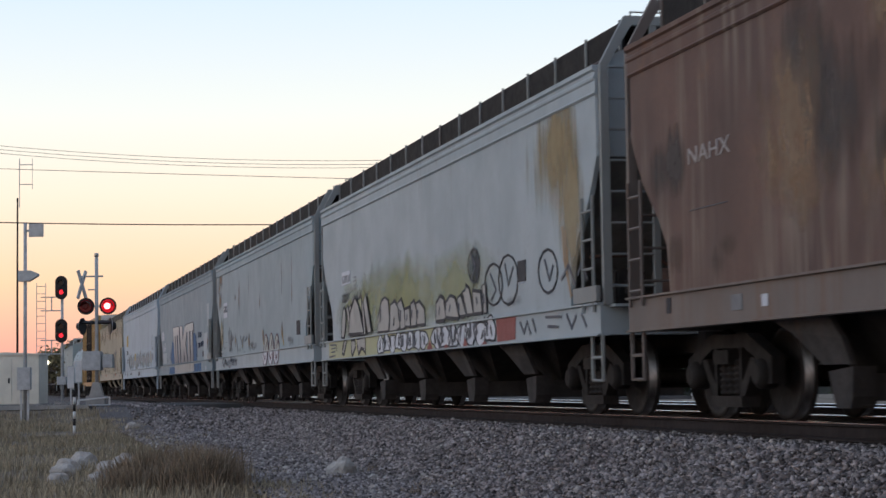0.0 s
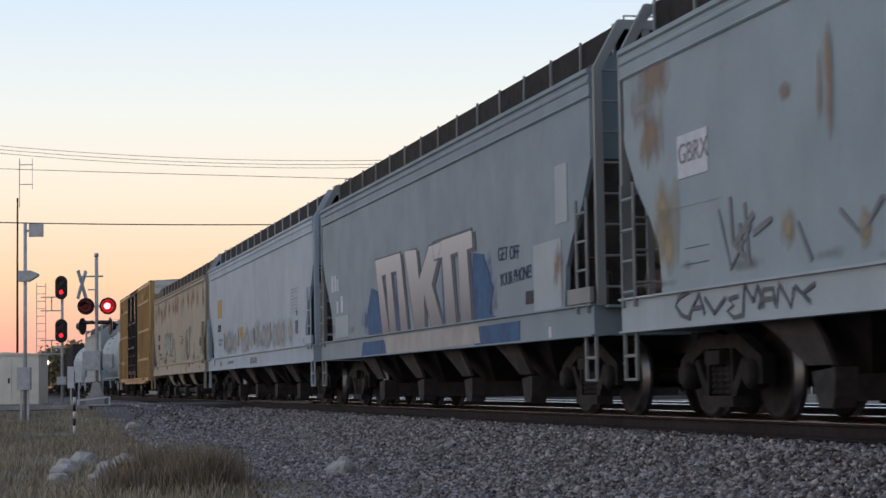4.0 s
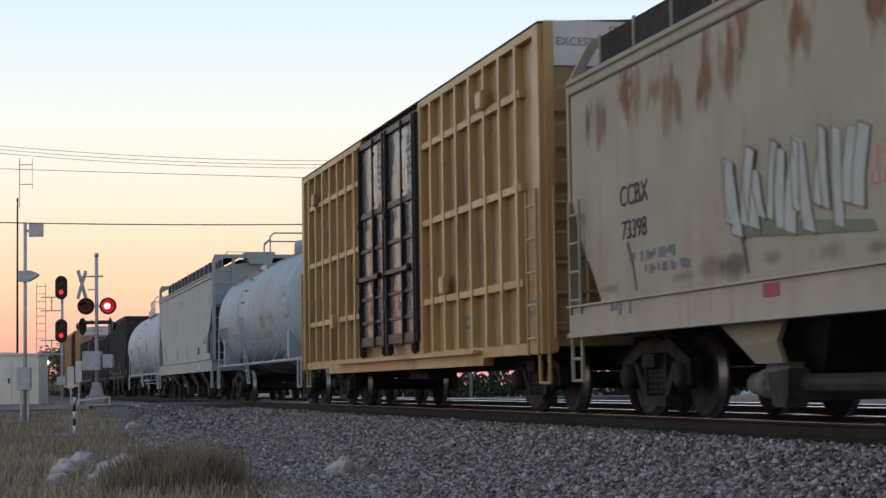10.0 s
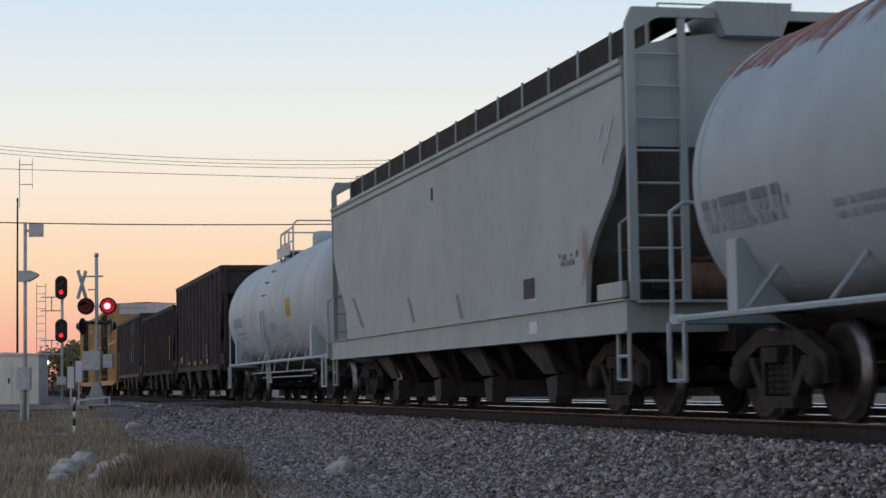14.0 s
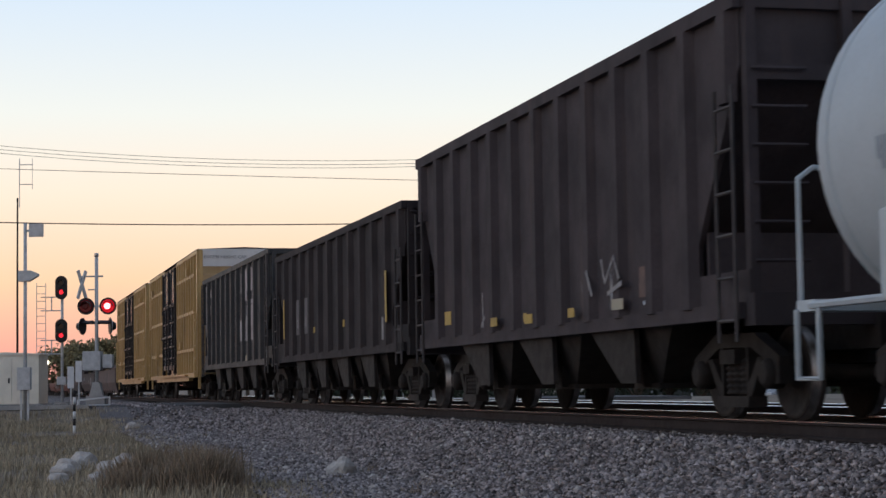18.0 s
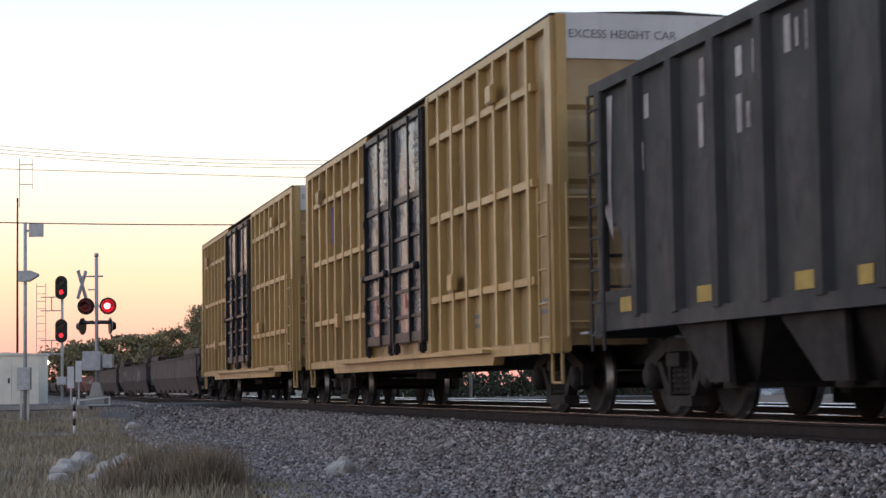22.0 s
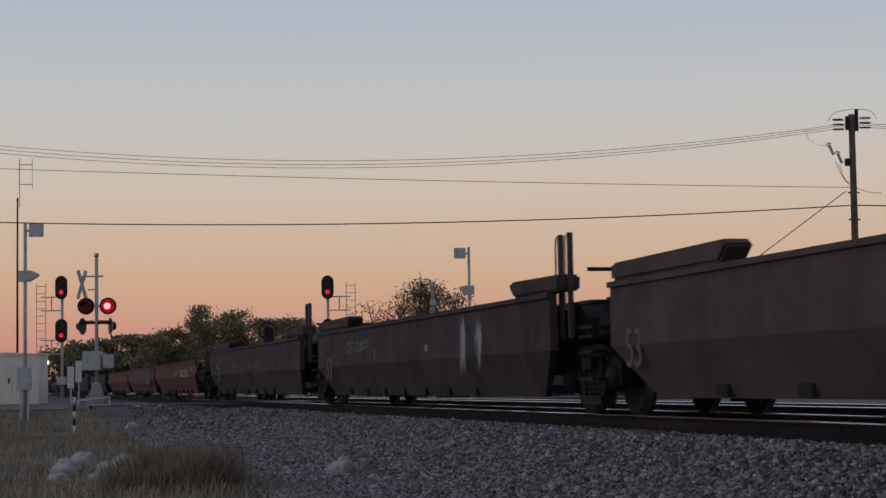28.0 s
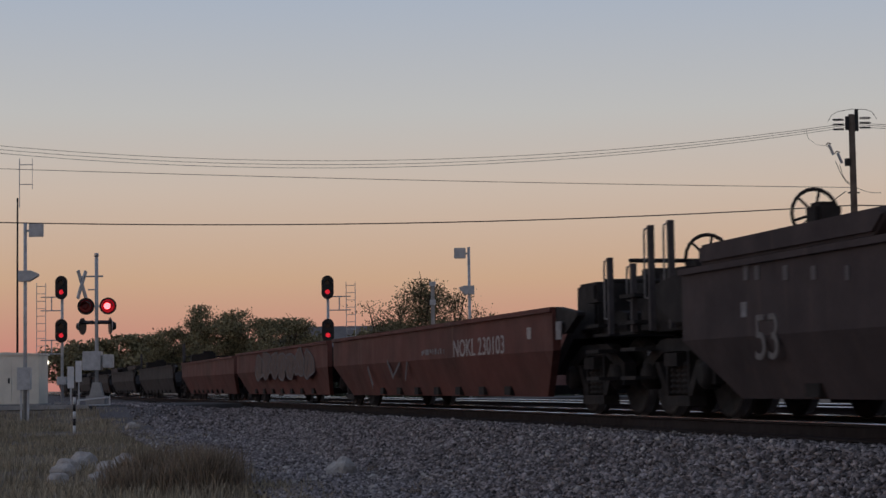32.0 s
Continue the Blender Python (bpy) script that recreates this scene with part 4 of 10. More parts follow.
            for y in (0.1, 0.75):
                tube(bm, (x, y, low), (x, y, top - 0.16), 0.02)
        part("side_guard_rail", bm, shell_m, car)
    # a short ladder below the rail, and wire rungs up the curve of the shell
    mid = 0.3 if grand else 1.3
    lad = None
    for dy in (mid - 0.23, mid + 0.23):
        run = [(-1.64, dy, zc - 0.05), (-1.6, dy, zc - 0.7), (-1.5, dy, 1.2), (-1.42, dy, 0.5)]
        lad = bar("stile", lad, shell_m, run, 0.024) if lad else bar("side_ladder", car, shell_m, run, 0.024)
        lad = lad.parent if lad.parent is not car else lad
    for k in range(6):
        z = 0.53 + k * 0.33
        x = -1.42 - (z - 0.5) * 0.118
        bar("rung", lad, shell_m, [(x, mid - 0.23, z), (x, mid + 0.23, z)], 0.018, 5)
    for a in (78, 66, 54, 42):
        q = math.radians(a)
        x, z = -(r + 0.06) * math.sin(q), zc + (r + 0.06) * math.cos(q)
        bar("shell_rung", lad, M["steel"], [(x * 0.95, mid - 0.23, zc + (z - zc) * 0.95), (x, mid - 0.2, z), (x, mid + 0.2, z), (x * 0.95, mid + 0.23, zc + (z - zc) * 0.95)], 0.011, 5)
    if grand:
        # brake pipe and rodding hung below the tank
        for z, x, y0, y1 in ((0.78, -1.2, -half + 3.6, half - 3.6), (0.66, -0.9, -3.0, half - 3.4)):
            bar("under_pipe", car, shell_m, [(x, y0, z), (x, y1, z)], 0.018, 6)
        for y in (-3.4, -1.0, 1.2, 3.4):
            bar("pipe_hanger", car, shell_m, [(-1.2, y, 0.76), (-1.1, y, 1.3)], 0.02, 5)
    for s in (-1, 1):
        bm = bmesh.new()
        path_tube(bm, [(s * 1.46, -half + 0.75, 1.03), (s * 1.46, half - 0.75, 1.03)], 0.035, 6)
        part("side_rail", bm, shell_m, car)
    for k in range(7):
        y = -e + 2.6 + k * (2 * e - 4.4) / 6
        bm = bmesh.new()
        tube(bm, (-1.46, y, 1.03), (-1.28, y - 0.42, 1.45), 0.024, 5)
        part("rail_bracket", bm, shell_m, car)
    for s in (-1, 1):
        y = s * (half - 2.3)
        bm = bmesh.new()
        prism(bm, [(-1.5, 1.02), (-1.5, 1.72), (-1.44, 1.75), (-1.2, 1.5), (-0.6, 1.0), (0.6, 1.0), (1.2, 1.5), (1.44, 1.75), (1.5, 1.72), (1.5, 1.02)], y - 0.12, y + 0.12, "y")
        part("saddle", bm, shell_m, car)
        boxpart("stub_sill", car, M["steel"], (-0.35, 0.35, *sorted((s * (half - 0.3), s * (half - 3.6))), 0.75, 1.12))
        boxpart("end_platform", car, shell_m, (-1.46, 1.46, *sorted((s * (half - 0.45), s * (half - 0.85))), 0.98, 1.08))
        bm = bmesh.new()
        path_tube(bm, [(-1.44, s * (half - 0.5), 1.05), (-1.44, s * (half - 0.5), 2.15), (-1.3, s * (half - 0.5), 2.25), (1.3, s * (half - 0.5), 2.25), (1.44, s * (half - 0.5), 2.15), (1.44, s * (half - 0.5), 1.05)], 0.025, 6)
        part("end_handrail", bm, shell_m, car)
        bm = bmesh.new()
        path_tube(bm, [(-1.48, s * (half - 0.5), 1.0), (-1.48, s * (half - 0.5), 0.40), (-1.48, s * (half - 0.95), 0.40), (-1.48, s * (half - 0.95), 1.0)], 0.028, 5)
        part("sill_step", bm, shell_m, car)
        bogie(car, y)
    bm = bmesh.new()
    lathe(bm, [(0.5, 0.12), (1.15, 0.2)], "z", 12)
    quadbox(bm, -0.3, 0.3, -0.3, 0.3, 0.55, 0.68)
    part("bottom_outlet", bm, M["steel"], car)
    couplers(car, half)
    return car, half, e


M["buff2"] = mat("lighter_grey_paint_over", (0.42, 0.44, 0.46), (0.37, 0.38, 0.4), 0.7, scale=2, fine=20, bump=0)


def tank_marks(car, shell_r, marks):
    """Stencilled blocks on the tank's side, as lines of short bars: rows of (y, z, width, height, material)."""
    rng = random.Random(5)
    for y, z, w, h, m in marks:
        bm = bmesh.new()
        lines = max(1, round(h / 0.16))
        solid_block = m in (M["yellowmark"], M["yellowdull"]) or m is M["inkwhite"] or m is M["buff2"] or w < 0.12
        for r in range(1 if solid_block else lines):
            zt = z + h / 2 - (0 if solid_block else r * h / lines)
            zb = zt - (h if solid_block else h / lines * 0.62)
            a = y + w / 2
            while a > y - w / 2 + 0.02:
                b = max(y - w / 2, a - (w if solid_block else rng.uniform(0.05, 0.11)))
                ring = []
                for j in range(4):
                    zz = zb + (zt - zb) * j / 3
                    x = -math.sqrt(max(0.0, shell_r ** 2 - (zz - 2.36) ** 2)) - 0.008
                    ring.append((bm.verts.new((x, b, zz)), bm.verts.new((x, a, zz))))
                for p, q in zip(ring, ring[1:]):
                    bm.faces.new((p[0], q[0], q[1], p[1]))
                a = b - (0.02 if rng.random() < 0.8 else 0.09)
        tagged(part("stencil", bm, m, car), "worn stencil lines too small to read", kind="stuff")


tank_h, _, _ = tank_car("dull white tank car with a rust-brown stained crown", -56.7, -39.8, M["tankwhite"], True)
tank_j, _, _ = tank_car("clean white tank car with grated top platform", -20.1, -2.7, M["tankbright"], False, True)

# ---- open hoppers ----
M["coal"] = mat("soot_brown_hopper_steel", (0.060, 0.048, 0.052), (0.036, 0.030, 0.033), 0.85, scale=1.2, fine=20, bump=0.15, streak=0.5, streak_col=(0.10, 0.07, 0.06))
M["coalblack"] = mat("black_brown_hopper_steel", (0.038, 0.030, 0.031), (0.023, 0.019, 0.020), 0.85, scale=1.2, fine=20, bump=0.15, streak=0.5, streak_col=(0.08, 0.06, 0.055))
M["ladderpaint"] = mat("worn_grey_ladder_paint", (0.08, 0.07, 0.07), (0.05, 0.045, 0.045), 0.8, scale=4, fine=20, bump=0.1)
# darker copy of the hopper paint: shade on the proud ribs put into colour
M["ribshade"] = mat("shaded_rib_paint", (0.026, 0.027, 0.03), (0.016, 0.017, 0.019), 0.6, scale=2, fine=20, bump=0.1)
M["coaldark"] = mat("black_green_hopper_paint", (0.046, 0.048, 0.051), (0.024, 0.026, 0.029), 0.62, scale=1.2, fine=20, bump=0.12, streak=0.7, streak_col=(0.11, 0.09, 0.084))


def open_hopper(label, near_end, far_end, top, body_m, ribs, bays, cap=0.1, brk=2.6, cut=1.15, rib=0.10, climb=None, rib_m=None):
    car, half = new_car("open_hopper", label, "hopper car", near_end, far_end)
    e = half - 0.62
    rise = climb or top - 0.85
    bm = bmesh.new()
    side = [(-e, top), (-e, brk), (-e + cut * 0.45, brk - (brk - 1.7) * 0.45), (-e + cut, 1.7), (-e + cut, 1.05)]
    outline = side + [(-a, b) for a, b in side[::-1]]
    for x0, x1 in ((-1.5, -1.44), (1.44, 1.5)):
        prism(bm, outline, x0, x1, "x")
    part("side_sheet", bm, body_m, car)
    for s in (-1, 1):
        bm = bmesh.new()
        prism(bm, [(s * e, top), (s * e, brk), (s * (e - 2.6), 1.05), (s * (e - 2.66), 1.08), (s * (e - 0.06), brk + 0.04), (s * (e - 0.06), top)], -1.44, 1.44, "x")
        part("end_slope_sheet", bm, body_m, car)
        boxpart("end_sill", car, body_m, (-1.5, 1.5, *sorted((s * (half - 0.4), s * (half - 0.65))), 0.9, 1.2))
        for x in (-1.48, -0.5, 0.42, 1.38):
            boxpart("end_post", car, body_m, (x, x + 0.1, *sorted((s * e, s * (e + 0.12))), 1.2, top))
        boxpart("end_rail", car, body_m, (-1.48, 1.48, *sorted((s * e, s * (e + 0.1))), brk - 0.15, brk))
        boxpart("end_web", car, body_m, (-1.44, 1.44, *sorted((s * (e - cut + 0.1), s * (e - cut + 0.16))), 1.15, 1.85))
        boxpart("corner_plate", car, body_m, (-1.5, -1.45, *sorted((s * (e - cut + 0.02), s * (e + 0.12))), 1.1, 1.42))
        for k in range(6):
            bar("end_rung", car, body_m, [(-1.44, s * (e + 0.14), 1.5 + k * 0.36), (-0.9, s * (e + 0.14), 1.5 + k * 0.36)], 0.018, 5)
        ladder(car, M["ladderpaint"], (-1.60, s * (e + 0.02), 0.75), (-1.60, s * (e - 0.42), 0.75), rise, int(rise / 0.36), name="side_ladder")
        boxpart("coal_load_end", car, M["steel"], (-1.3, 1.3, *sorted((s * (e - 1.4), s * (e - 2.2))), 1.05, 1.6))
    boxpart("top_chord", car, body_m, (-1.58, -1.42, -e - 0.06, e + 0.06, top - cap, top + 0.03))
    boxpart("top_chord", car, body_m, (1.42, 1.58, -e - 0.06, e + 0.06, top - cap, top + 0.03))
    for s in (-1, 1):
        boxpart("top_end_chord", car, body_m, (-1.5, 1.5, *sorted((s * (e - 0.08), s * (e + 0.08))), top - cap, top + 0.03))
        boxpart("side_sill", car, body_m, (min(s * 1.56, s * 1.44), max(s * 1.56, s * 1.44), -e, e, 0.97, 1.12))
    for k in range(ribs):
        y = -e + 0.25 + k * (2 * e - 0.5) / (ribs - 1)
        low = 1.1 if abs(y) < e - cut - 0.1 else 1.7 + (abs(y) - e + cut) / cut * (brk - 1.7)
        for x0, x1 in ((-1.59, -1.499), (1.499, 1.59)):
            if x0 < 0 or k % 3 == 0:
                bm = bmesh.new()
                prism(bm, [(x0 if x0 < 0 else x1, y - rib), (x0 if x0 < 0 else x1, y + rib), (x1 if x0 < 0 else x0, y + rib * 1.8), (x1 if x0 < 0 else x0, y - rib * 1.8)], low, top - cap, "z")
                part("side_rib", bm, rib_m or body_m, car)
    boxpart("centre_sill", car, M["steel"], (-0.3, 0.3, -half + 0.3, half - 0.3, 0.68, 1.1))
    pitch_y = (2 * half - 5.4) / bays
    for k in range(bays):
        c = (k - (bays - 1) / 2) * pitch_y
        bm = bmesh.new()
        lo = [bm.verts.new(p) for p in ((-1.15, c - 0.35, 0.36), (1.15, c - 0.35, 0.36), (1.15, c + 0.35, 0.36), (-1.15, c + 0.35, 0.36))]
        hi = [bm.verts.new(p) for p in ((-1.42, c - pitch_y / 2 + 0.05, 1.12), (1.42, c - pitch_y / 2 + 0.05, 1.12), (1.42, c + pitch_y / 2 - 0.05, 1.12), (-1.42, c + pitch_y / 2 - 0.05, 1.12))]
        bm.faces.new(lo[::-1]), bm.faces.new(hi)
        for i in range(4):
            bm.faces.new((lo[i], lo[(i + 1) % 4], hi[(i + 1) % 4], hi[i]))
        bay = part("discharge_bay", bm, M["steel"], car)
        bm = bmesh.new()
        quadbox(bm, -1.2, 1.2, c - 0.42, c + 0.42, 0.32, 0.38)
        quadbox(bm, -1.28, -1.16, c - 0.14, c + 0.14, 0.34, 0.6)
        part("bay_door", bm, M["steel"], bay)
        bm = bmesh.new()
        prism(bm, [(c - 0.42, 0.38), (c + 0.1, 0.38), (c + pitch_y / 2 - 0.15, 1.1), (c - 0.35, 1.1)], -1.47, -1.41, "x")
        part("bay_gusset", bm, M["steel"], bay)
    bogie(car, half - 2.0)
    bogie(car, -half + 2.0)
    couplers(car, half)
    return car, half


open_k, _ = open_hopper("tall soot-brown open hopper car with ribbed sides", -2.7, 12.1, 4.0, M["coal"], 13, 3, 0.12, 3.35, 1.2, climb=2.4)
open_l, _ = open_hopper("soot-brown open hopper car with ribbed sides and yellow marks", 12.1, 27.8, 3.46, M["coalblack"], 13, 4, 0.1, 2.8, climb=1.95)
open_m, _ = open_hopper("black-green open hopper car with large white emblem", 27.8, 43.7, 3.79, M["coaldark"], 13, 4, rib=0.085, rib_m=M["ribshade"])

# ---- well cars ----
M["wellgrey"] = mat("dusty_brown_grey_well_paint", (0.118, 0.085, 0.08), (0.068, 0.05, 0.049), 0.8, scale=1.0, fine=18, bump=0.1, streak=0.5, streak_col=(0.15, 0.11, 0.09))
M["wellgrim"] = mat("grimy_dark_brown_well_paint", (0.072, 0.053, 0.052), (0.042, 0.032, 0.033), 0.8, scale=1.0, fine=18, bump=0.1, streak=0.5, streak_col=(0.12, 0.085, 0.07))
M["wellred"] = mat("dull_red_well_paint", (0.16, 0.052, 0.04), (0.09, 0.037, 0.03), 0.75, scale=1.0, fine=18, bump=0.1, streak=0.5, streak_col=(0.22, 0.13, 0.10))
M["dullgalv"] = mat("dull_handrail_steel", (0.22, 0.21, 0.2), (0.14, 0.13, 0.125), 0.6, scale=4, fine=20, bump=0.05)
M["welldark"] = mat("dark_well_paint", (0.05, 0.042, 0.04), (0.03, 0.026, 0.025), 0.8, scale=1.0, fine=18, bump=0.1, streak=0.3)


def well_unit(label, near_end, far_end, m, top=1.52, bogie_near=True, bogie_far=True, lid=True, posts=True, deep=0.22, near_posts=False, wheels=(), near_lid=None, far_lid=None, far_cut=0.0, stands=()):
    car, half = new_car("well_car", label, "well car", near_end, far_end)
    e0, e1 = half - (1.8 if bogie_near == 2 else 0.35), half - (far_cut or (1.8 if bogie_far else 0.35))
    e = min(e0, e1)
    for s in (-1, 1):
        bm = bmesh.new()
        sec = [(s * 1.5, 0.80), (s * 1.5, top - 0.06), (s * 1.54, top - 0.06), (s * 1.54, top), (s * 1.40, top), (s * 1.40, 0.80), (s * 1.20, deep), (s * 1.28, deep)]
        va = [bm.verts.new((x, -e0, z)) for x, z in sec]
        vb = [bm.verts.new((x, e1, z)) for x, z in sec]
        # the lower corners are cut back over the bogies
        for v in (va[6], va[7]):
            v.co.y = -e0 + 1.0
        for v in (vb[6], vb[7]):
            v.co.y = e1 - 1.0
        bm.faces.new(va[::-1]), bm.faces.new(vb)
        for i in range(len(sec)):
            j = (i + 1) % len(sec)
            bm.faces.new((va[i], va[j], vb[j], vb[i]))
        part("well_side", bm, m, car)
    for k in range(7):
        y = (-3 + k) * (2 * e - 4) / 7
        boxpart("cross_member", car, M["steel"], (-1.36, 1.36, y - 0.15, y + 0.15, deep + 0.02, deep + 0.14))
    for s, ee in ((-1, e0), (1, e1)):
        coupled = ee < half - 1 and (s < 0 or bogie_far)
        bm = bmesh.new()
        y0, y1 = s * (half - 0.25), s * (half - 2.4)
        prism(bm, [(y0, 0.95), (y1, 0.95), (s * (half - 3.2), 0.5), (s * (half - 3.2), 0.7), (s * (half - 2.3), top - 0.1), (y0 - s * 0.3, top - 0.1), (y0, 1.2)], -1.05, 1.05, "x")
        part("end_platform", bm, M["steel"], car)
        if coupled:
            bm = bmesh.new()
            prism(bm, [(s * (ee + 0.01), 1.0), (s * (ee + 0.01), top), (s * (ee + 0.9), top - 0.1), (s * (ee + 0.9), 1.2), (s * (ee + 0.4), 1.0)], -1.46, -1.36, "x")
            part("end_wing", bm, M["steel"], car)
            part("coupler", GEAR["coupler"], None, car, at=pose(0, s * half, 0, 0, 0, 0 if s > 0 else 180))
        if lid:
            b = s * (half - (0.9 if coupled else 0.4))
            a = s * (half - 6.2 if coupled else half - 3.3)
            given = far_lid if s > 0 else near_lid
            if given:
                a, b = s * (half - given[0]), s * (half - given[1])
            for g0, g1 in ((-1.47, -1.17), (1.17, 1.47)):
                bm = bmesh.new()
                prism(bm, [(a, top + 0.18), (a + s * 0.22, top + 0.02), (b, top + 0.02), (b, top + 0.22), (a + s * 0.1, top + 0.24)], g0, g1, "x")
                part("end_guide", bm, m, car, "raised rusty container guide", bevel=0.03)
    ends = [s for s, on in ((1, posts), (-1, near_posts)) if on]
    for s in ends:
        given = [q for q in stands if q[0] * s > 0] or [(s * (half - 0.3), top + 0.72), (s * (half - 0.7), top + 0.72)]
        for y, high in given:
            post = boxpart("stanchion", car, M["ladderpaint"], (-1.33, -1.27, y - 0.035, y + 0.035, 0.95, high))
            bar("grab_rail", post, M["dullgalv"], [(-1.3, y + 0.04, high - 0.02), (-1.3, y + 0.2, high - 0.03), (-1.3, y + 0.22, high - 0.12), (-1.3, y + 0.22, top - 0.2), (-1.3, y + 0.04, top - 0.22)], 0.012, 5)
        lad = boxpart("step_board", car, M["steel"], (-1.36, -1.12, *sorted((s * (half - 0.9), s * (half - 0.4))), 0.42, 0.46))
        for k in range(3):
            boxpart("ladder_step", lad, M["steel"], (-1.36, -1.12, *sorted((s * (half - 0.9), s * (half - 0.4))), 0.74 + k * 0.30, 0.78 + k * 0.30))
        boxpart("brake_cylinder", car, M["steel"], (-0.7, -0.2, *sorted((s * (half - 0.5), s * (half - 1.0))), 1.1, 1.75), bevel=0.08)
        boxpart("equipment_box", car, M["steel"], (-1.15, -0.35, *sorted((s * (half - 1.15), s * (half - 1.9))), 1.0, 1.62), bevel=0.04)
        boxpart("end_walkway", car, M["steel"], (-1.3, 1.3, *sorted((s * (half - 0.2), s * (half - 0.75))), 0.93, 0.97))
        bar("cross_rail", car, M["steel"], [(-1.25, s * (half - 0.45), top + 0.25), (1.2, s * (half - 0.45), top + 0.25)], 0.025)
    for y, x, z in wheels:
        bm = bmesh.new()
        ring = [(x + 0.27 * math.cos(a), y, z + 0.27 * math.sin(a)) for a in [2 * math.pi * k / 20 for k in range(21)]]
        path_tube(bm, ring, 0.022, 6)
        wheel = part("brake_wheel", bm, M["steel"], car)
        for a in (0.3, 1.35, 2.4):
            bar("spoke", wheel, M["steel"], [(x - 0.26 * math.cos(a), y, z - 0.26 * math.sin(a)), (x + 0.26 * math.cos(a), y, z + 0.26 * math.sin(a))], 0.016, 5)
        boxpart("gear_box", wheel, M["steel"], (x - 0.15, x + 0.15, y - 0.4, y - 0.06, top - 0.1, z + 0.1), bevel=0.05)
    if bogie_near:
        bogie(car, -half + (1.45 if bogie_near == 2 else 0.0))
    if bogie_far:
        bogie(car, half - 1.45)
    return car, half


well_p1, _ = well_unit("dusty brown-grey end unit of an articulated container well car", 85.0, 106.9, M["wellgrey"], bogie_near=2, bogie_far=False, posts=True, near_posts=True, far_lid=(5.5, 2.0), far_cut=2.05, stands=((-9.65, 2.17), (-10.27, 2.1), (11.45, 2.26), (11.05, 2.26)))
well_p2, _ = well_unit("grimy brown middle unit of a container well car with white scrawl", 106.9, 126.6, M["wellgrim"], bogie_near=True, bogie_far=False, near_lid=(2.4, 0.1), far_lid=(5.5, 2.0), far_cut=2.05, stands=((10.37, 2.26), (9.97, 2.26)))
well_p3, _ = well_unit("grimy dark brown well car end unit with brake wheels", 126.6, 147.3, M["wellgrim"], bogie_near=True, bogie_far=True, near_lid=(2.4, 0.1), far_lid=(7.3, 3.2), far_cut=2.8, wheels=((9.9, -0.3, 1.80), (8.6, 0.45, 2.2)), stands=((9.02, 2.1), (8.39, 2.1), (9.63, 1.72)))
well_r1, _ = well_unit("dull red end unit of an articulated container well car", 147.3, 165.0, M["wellred"], 1.34, bogie_near=2, bogie_far=False, near_posts=True, posts=False, lid=False, stands=((-8.75, 1.84),))
well_r2, _ = well_unit("dull red middle unit with sprayed white graffiti", 165.0, 180.4, M["wellred"], 1.34, bogie_near=True, bogie_far=False, posts=False, lid=False)
well_r3, _ = well_unit("dull red end unit of an articulated container well car", 180.4, 197.3, M["wellred"], 1.30, bogie_near=True, bogie_far=True, lid=False)
for k in range(6):
    well_unit("dark empty container well car far down the train", 197.3 + k * 19.6, 216.9 + k * 19.6, M["welldark"], 1.30, bogie_near=2, bogie_far=True, lid=k % 2 == 1)

# ---- paint marks, stencils and graffiti on the cars ----
M["inkrust"] = mat("rust_run_stain", (0.33, 0.21, 0.12), (0.42, 0.33, 0.24), 0.8, scale=3, fine=20, bump=0)
M["inkdusk"] = mat("dark_grey_outline_paint", (0.13, 0.14, 0.16), (0.1, 0.1, 0.12), 0.7, scale=4, fine=30, bump=0)
M["inkgreen"] = mat("olive_spray_paint", (0.20, 0.21, 0.15), (0.15, 0.16, 0.12), 0.7, scale=4, fine=30, bump=0)
M["inkpink"] = mat("faded_pink_spray_paint", (0.46, 0.30, 0.27), (0.5, 0.36, 0.25), 0.7, scale=3, fine=20, bump=0)
M["inkplum"] = mat("dark_plum_outline_paint", (0.16, 0.07, 0.09), (0.1, 0.06, 0.08), 0.7, scale=4, fine=30, bump=0)
M["inkrose"] = mat("faded_red_spray_paint", (0.40, 0.14, 0.11), (0.40, 0.22, 0.13), 0.7, scale=3, fine=20, bump=0)
M["inkviolet"] = mat("faded_violet_spray_paint", (0.075, 0.08, 0.36), (0.2, 0.16, 0.3), 0.7, scale=3, fine=20, bump=0)
M["inkshade"] = mat("worn_grey_stencil", (0.22, 0.16, 0.10), (0.27, 0.2, 0.12), 0.8, scale=8, fine=30, bump=0)
M["inkbrown"] = mat("dull_brown_stencil", (0.15, 0.10, 0.085), (0.11, 0.08, 0.07), 0.8, scale=6, fine=30, bump=0)
M["inkgrey3"] = mat("faint_grey_stencil", (0.15, 0.14, 0.14), (0.11, 0.1, 0.1), 0.8, scale=8, fine=30, bump=0)
M["inkdull"] = mat("dull_grey_stencil", (0.19, 0.18, 0.175), (0.13, 0.12, 0.115), 0.8, scale=8, fine=30, bump=0)
M["inkwhite2"] = mat("cream_stencil", (0.46, 0.42, 0.40), (0.36, 0.32, 0.3), 0.8, scale=8, fine=30, bump=0)
M["buff"] = mat("grey_paint_over", (0.36, 0.37, 0.38), (0.43, 0.45, 0.47), 0.7, scale=2, fine=20, bump=0)
M["inkblueish"] = mat("faded_blue_grey_stencil", (0.16, 0.19, 0.235), (0.23, 0.26, 0.30), 0.8, scale=8, fine=30, bump=0)


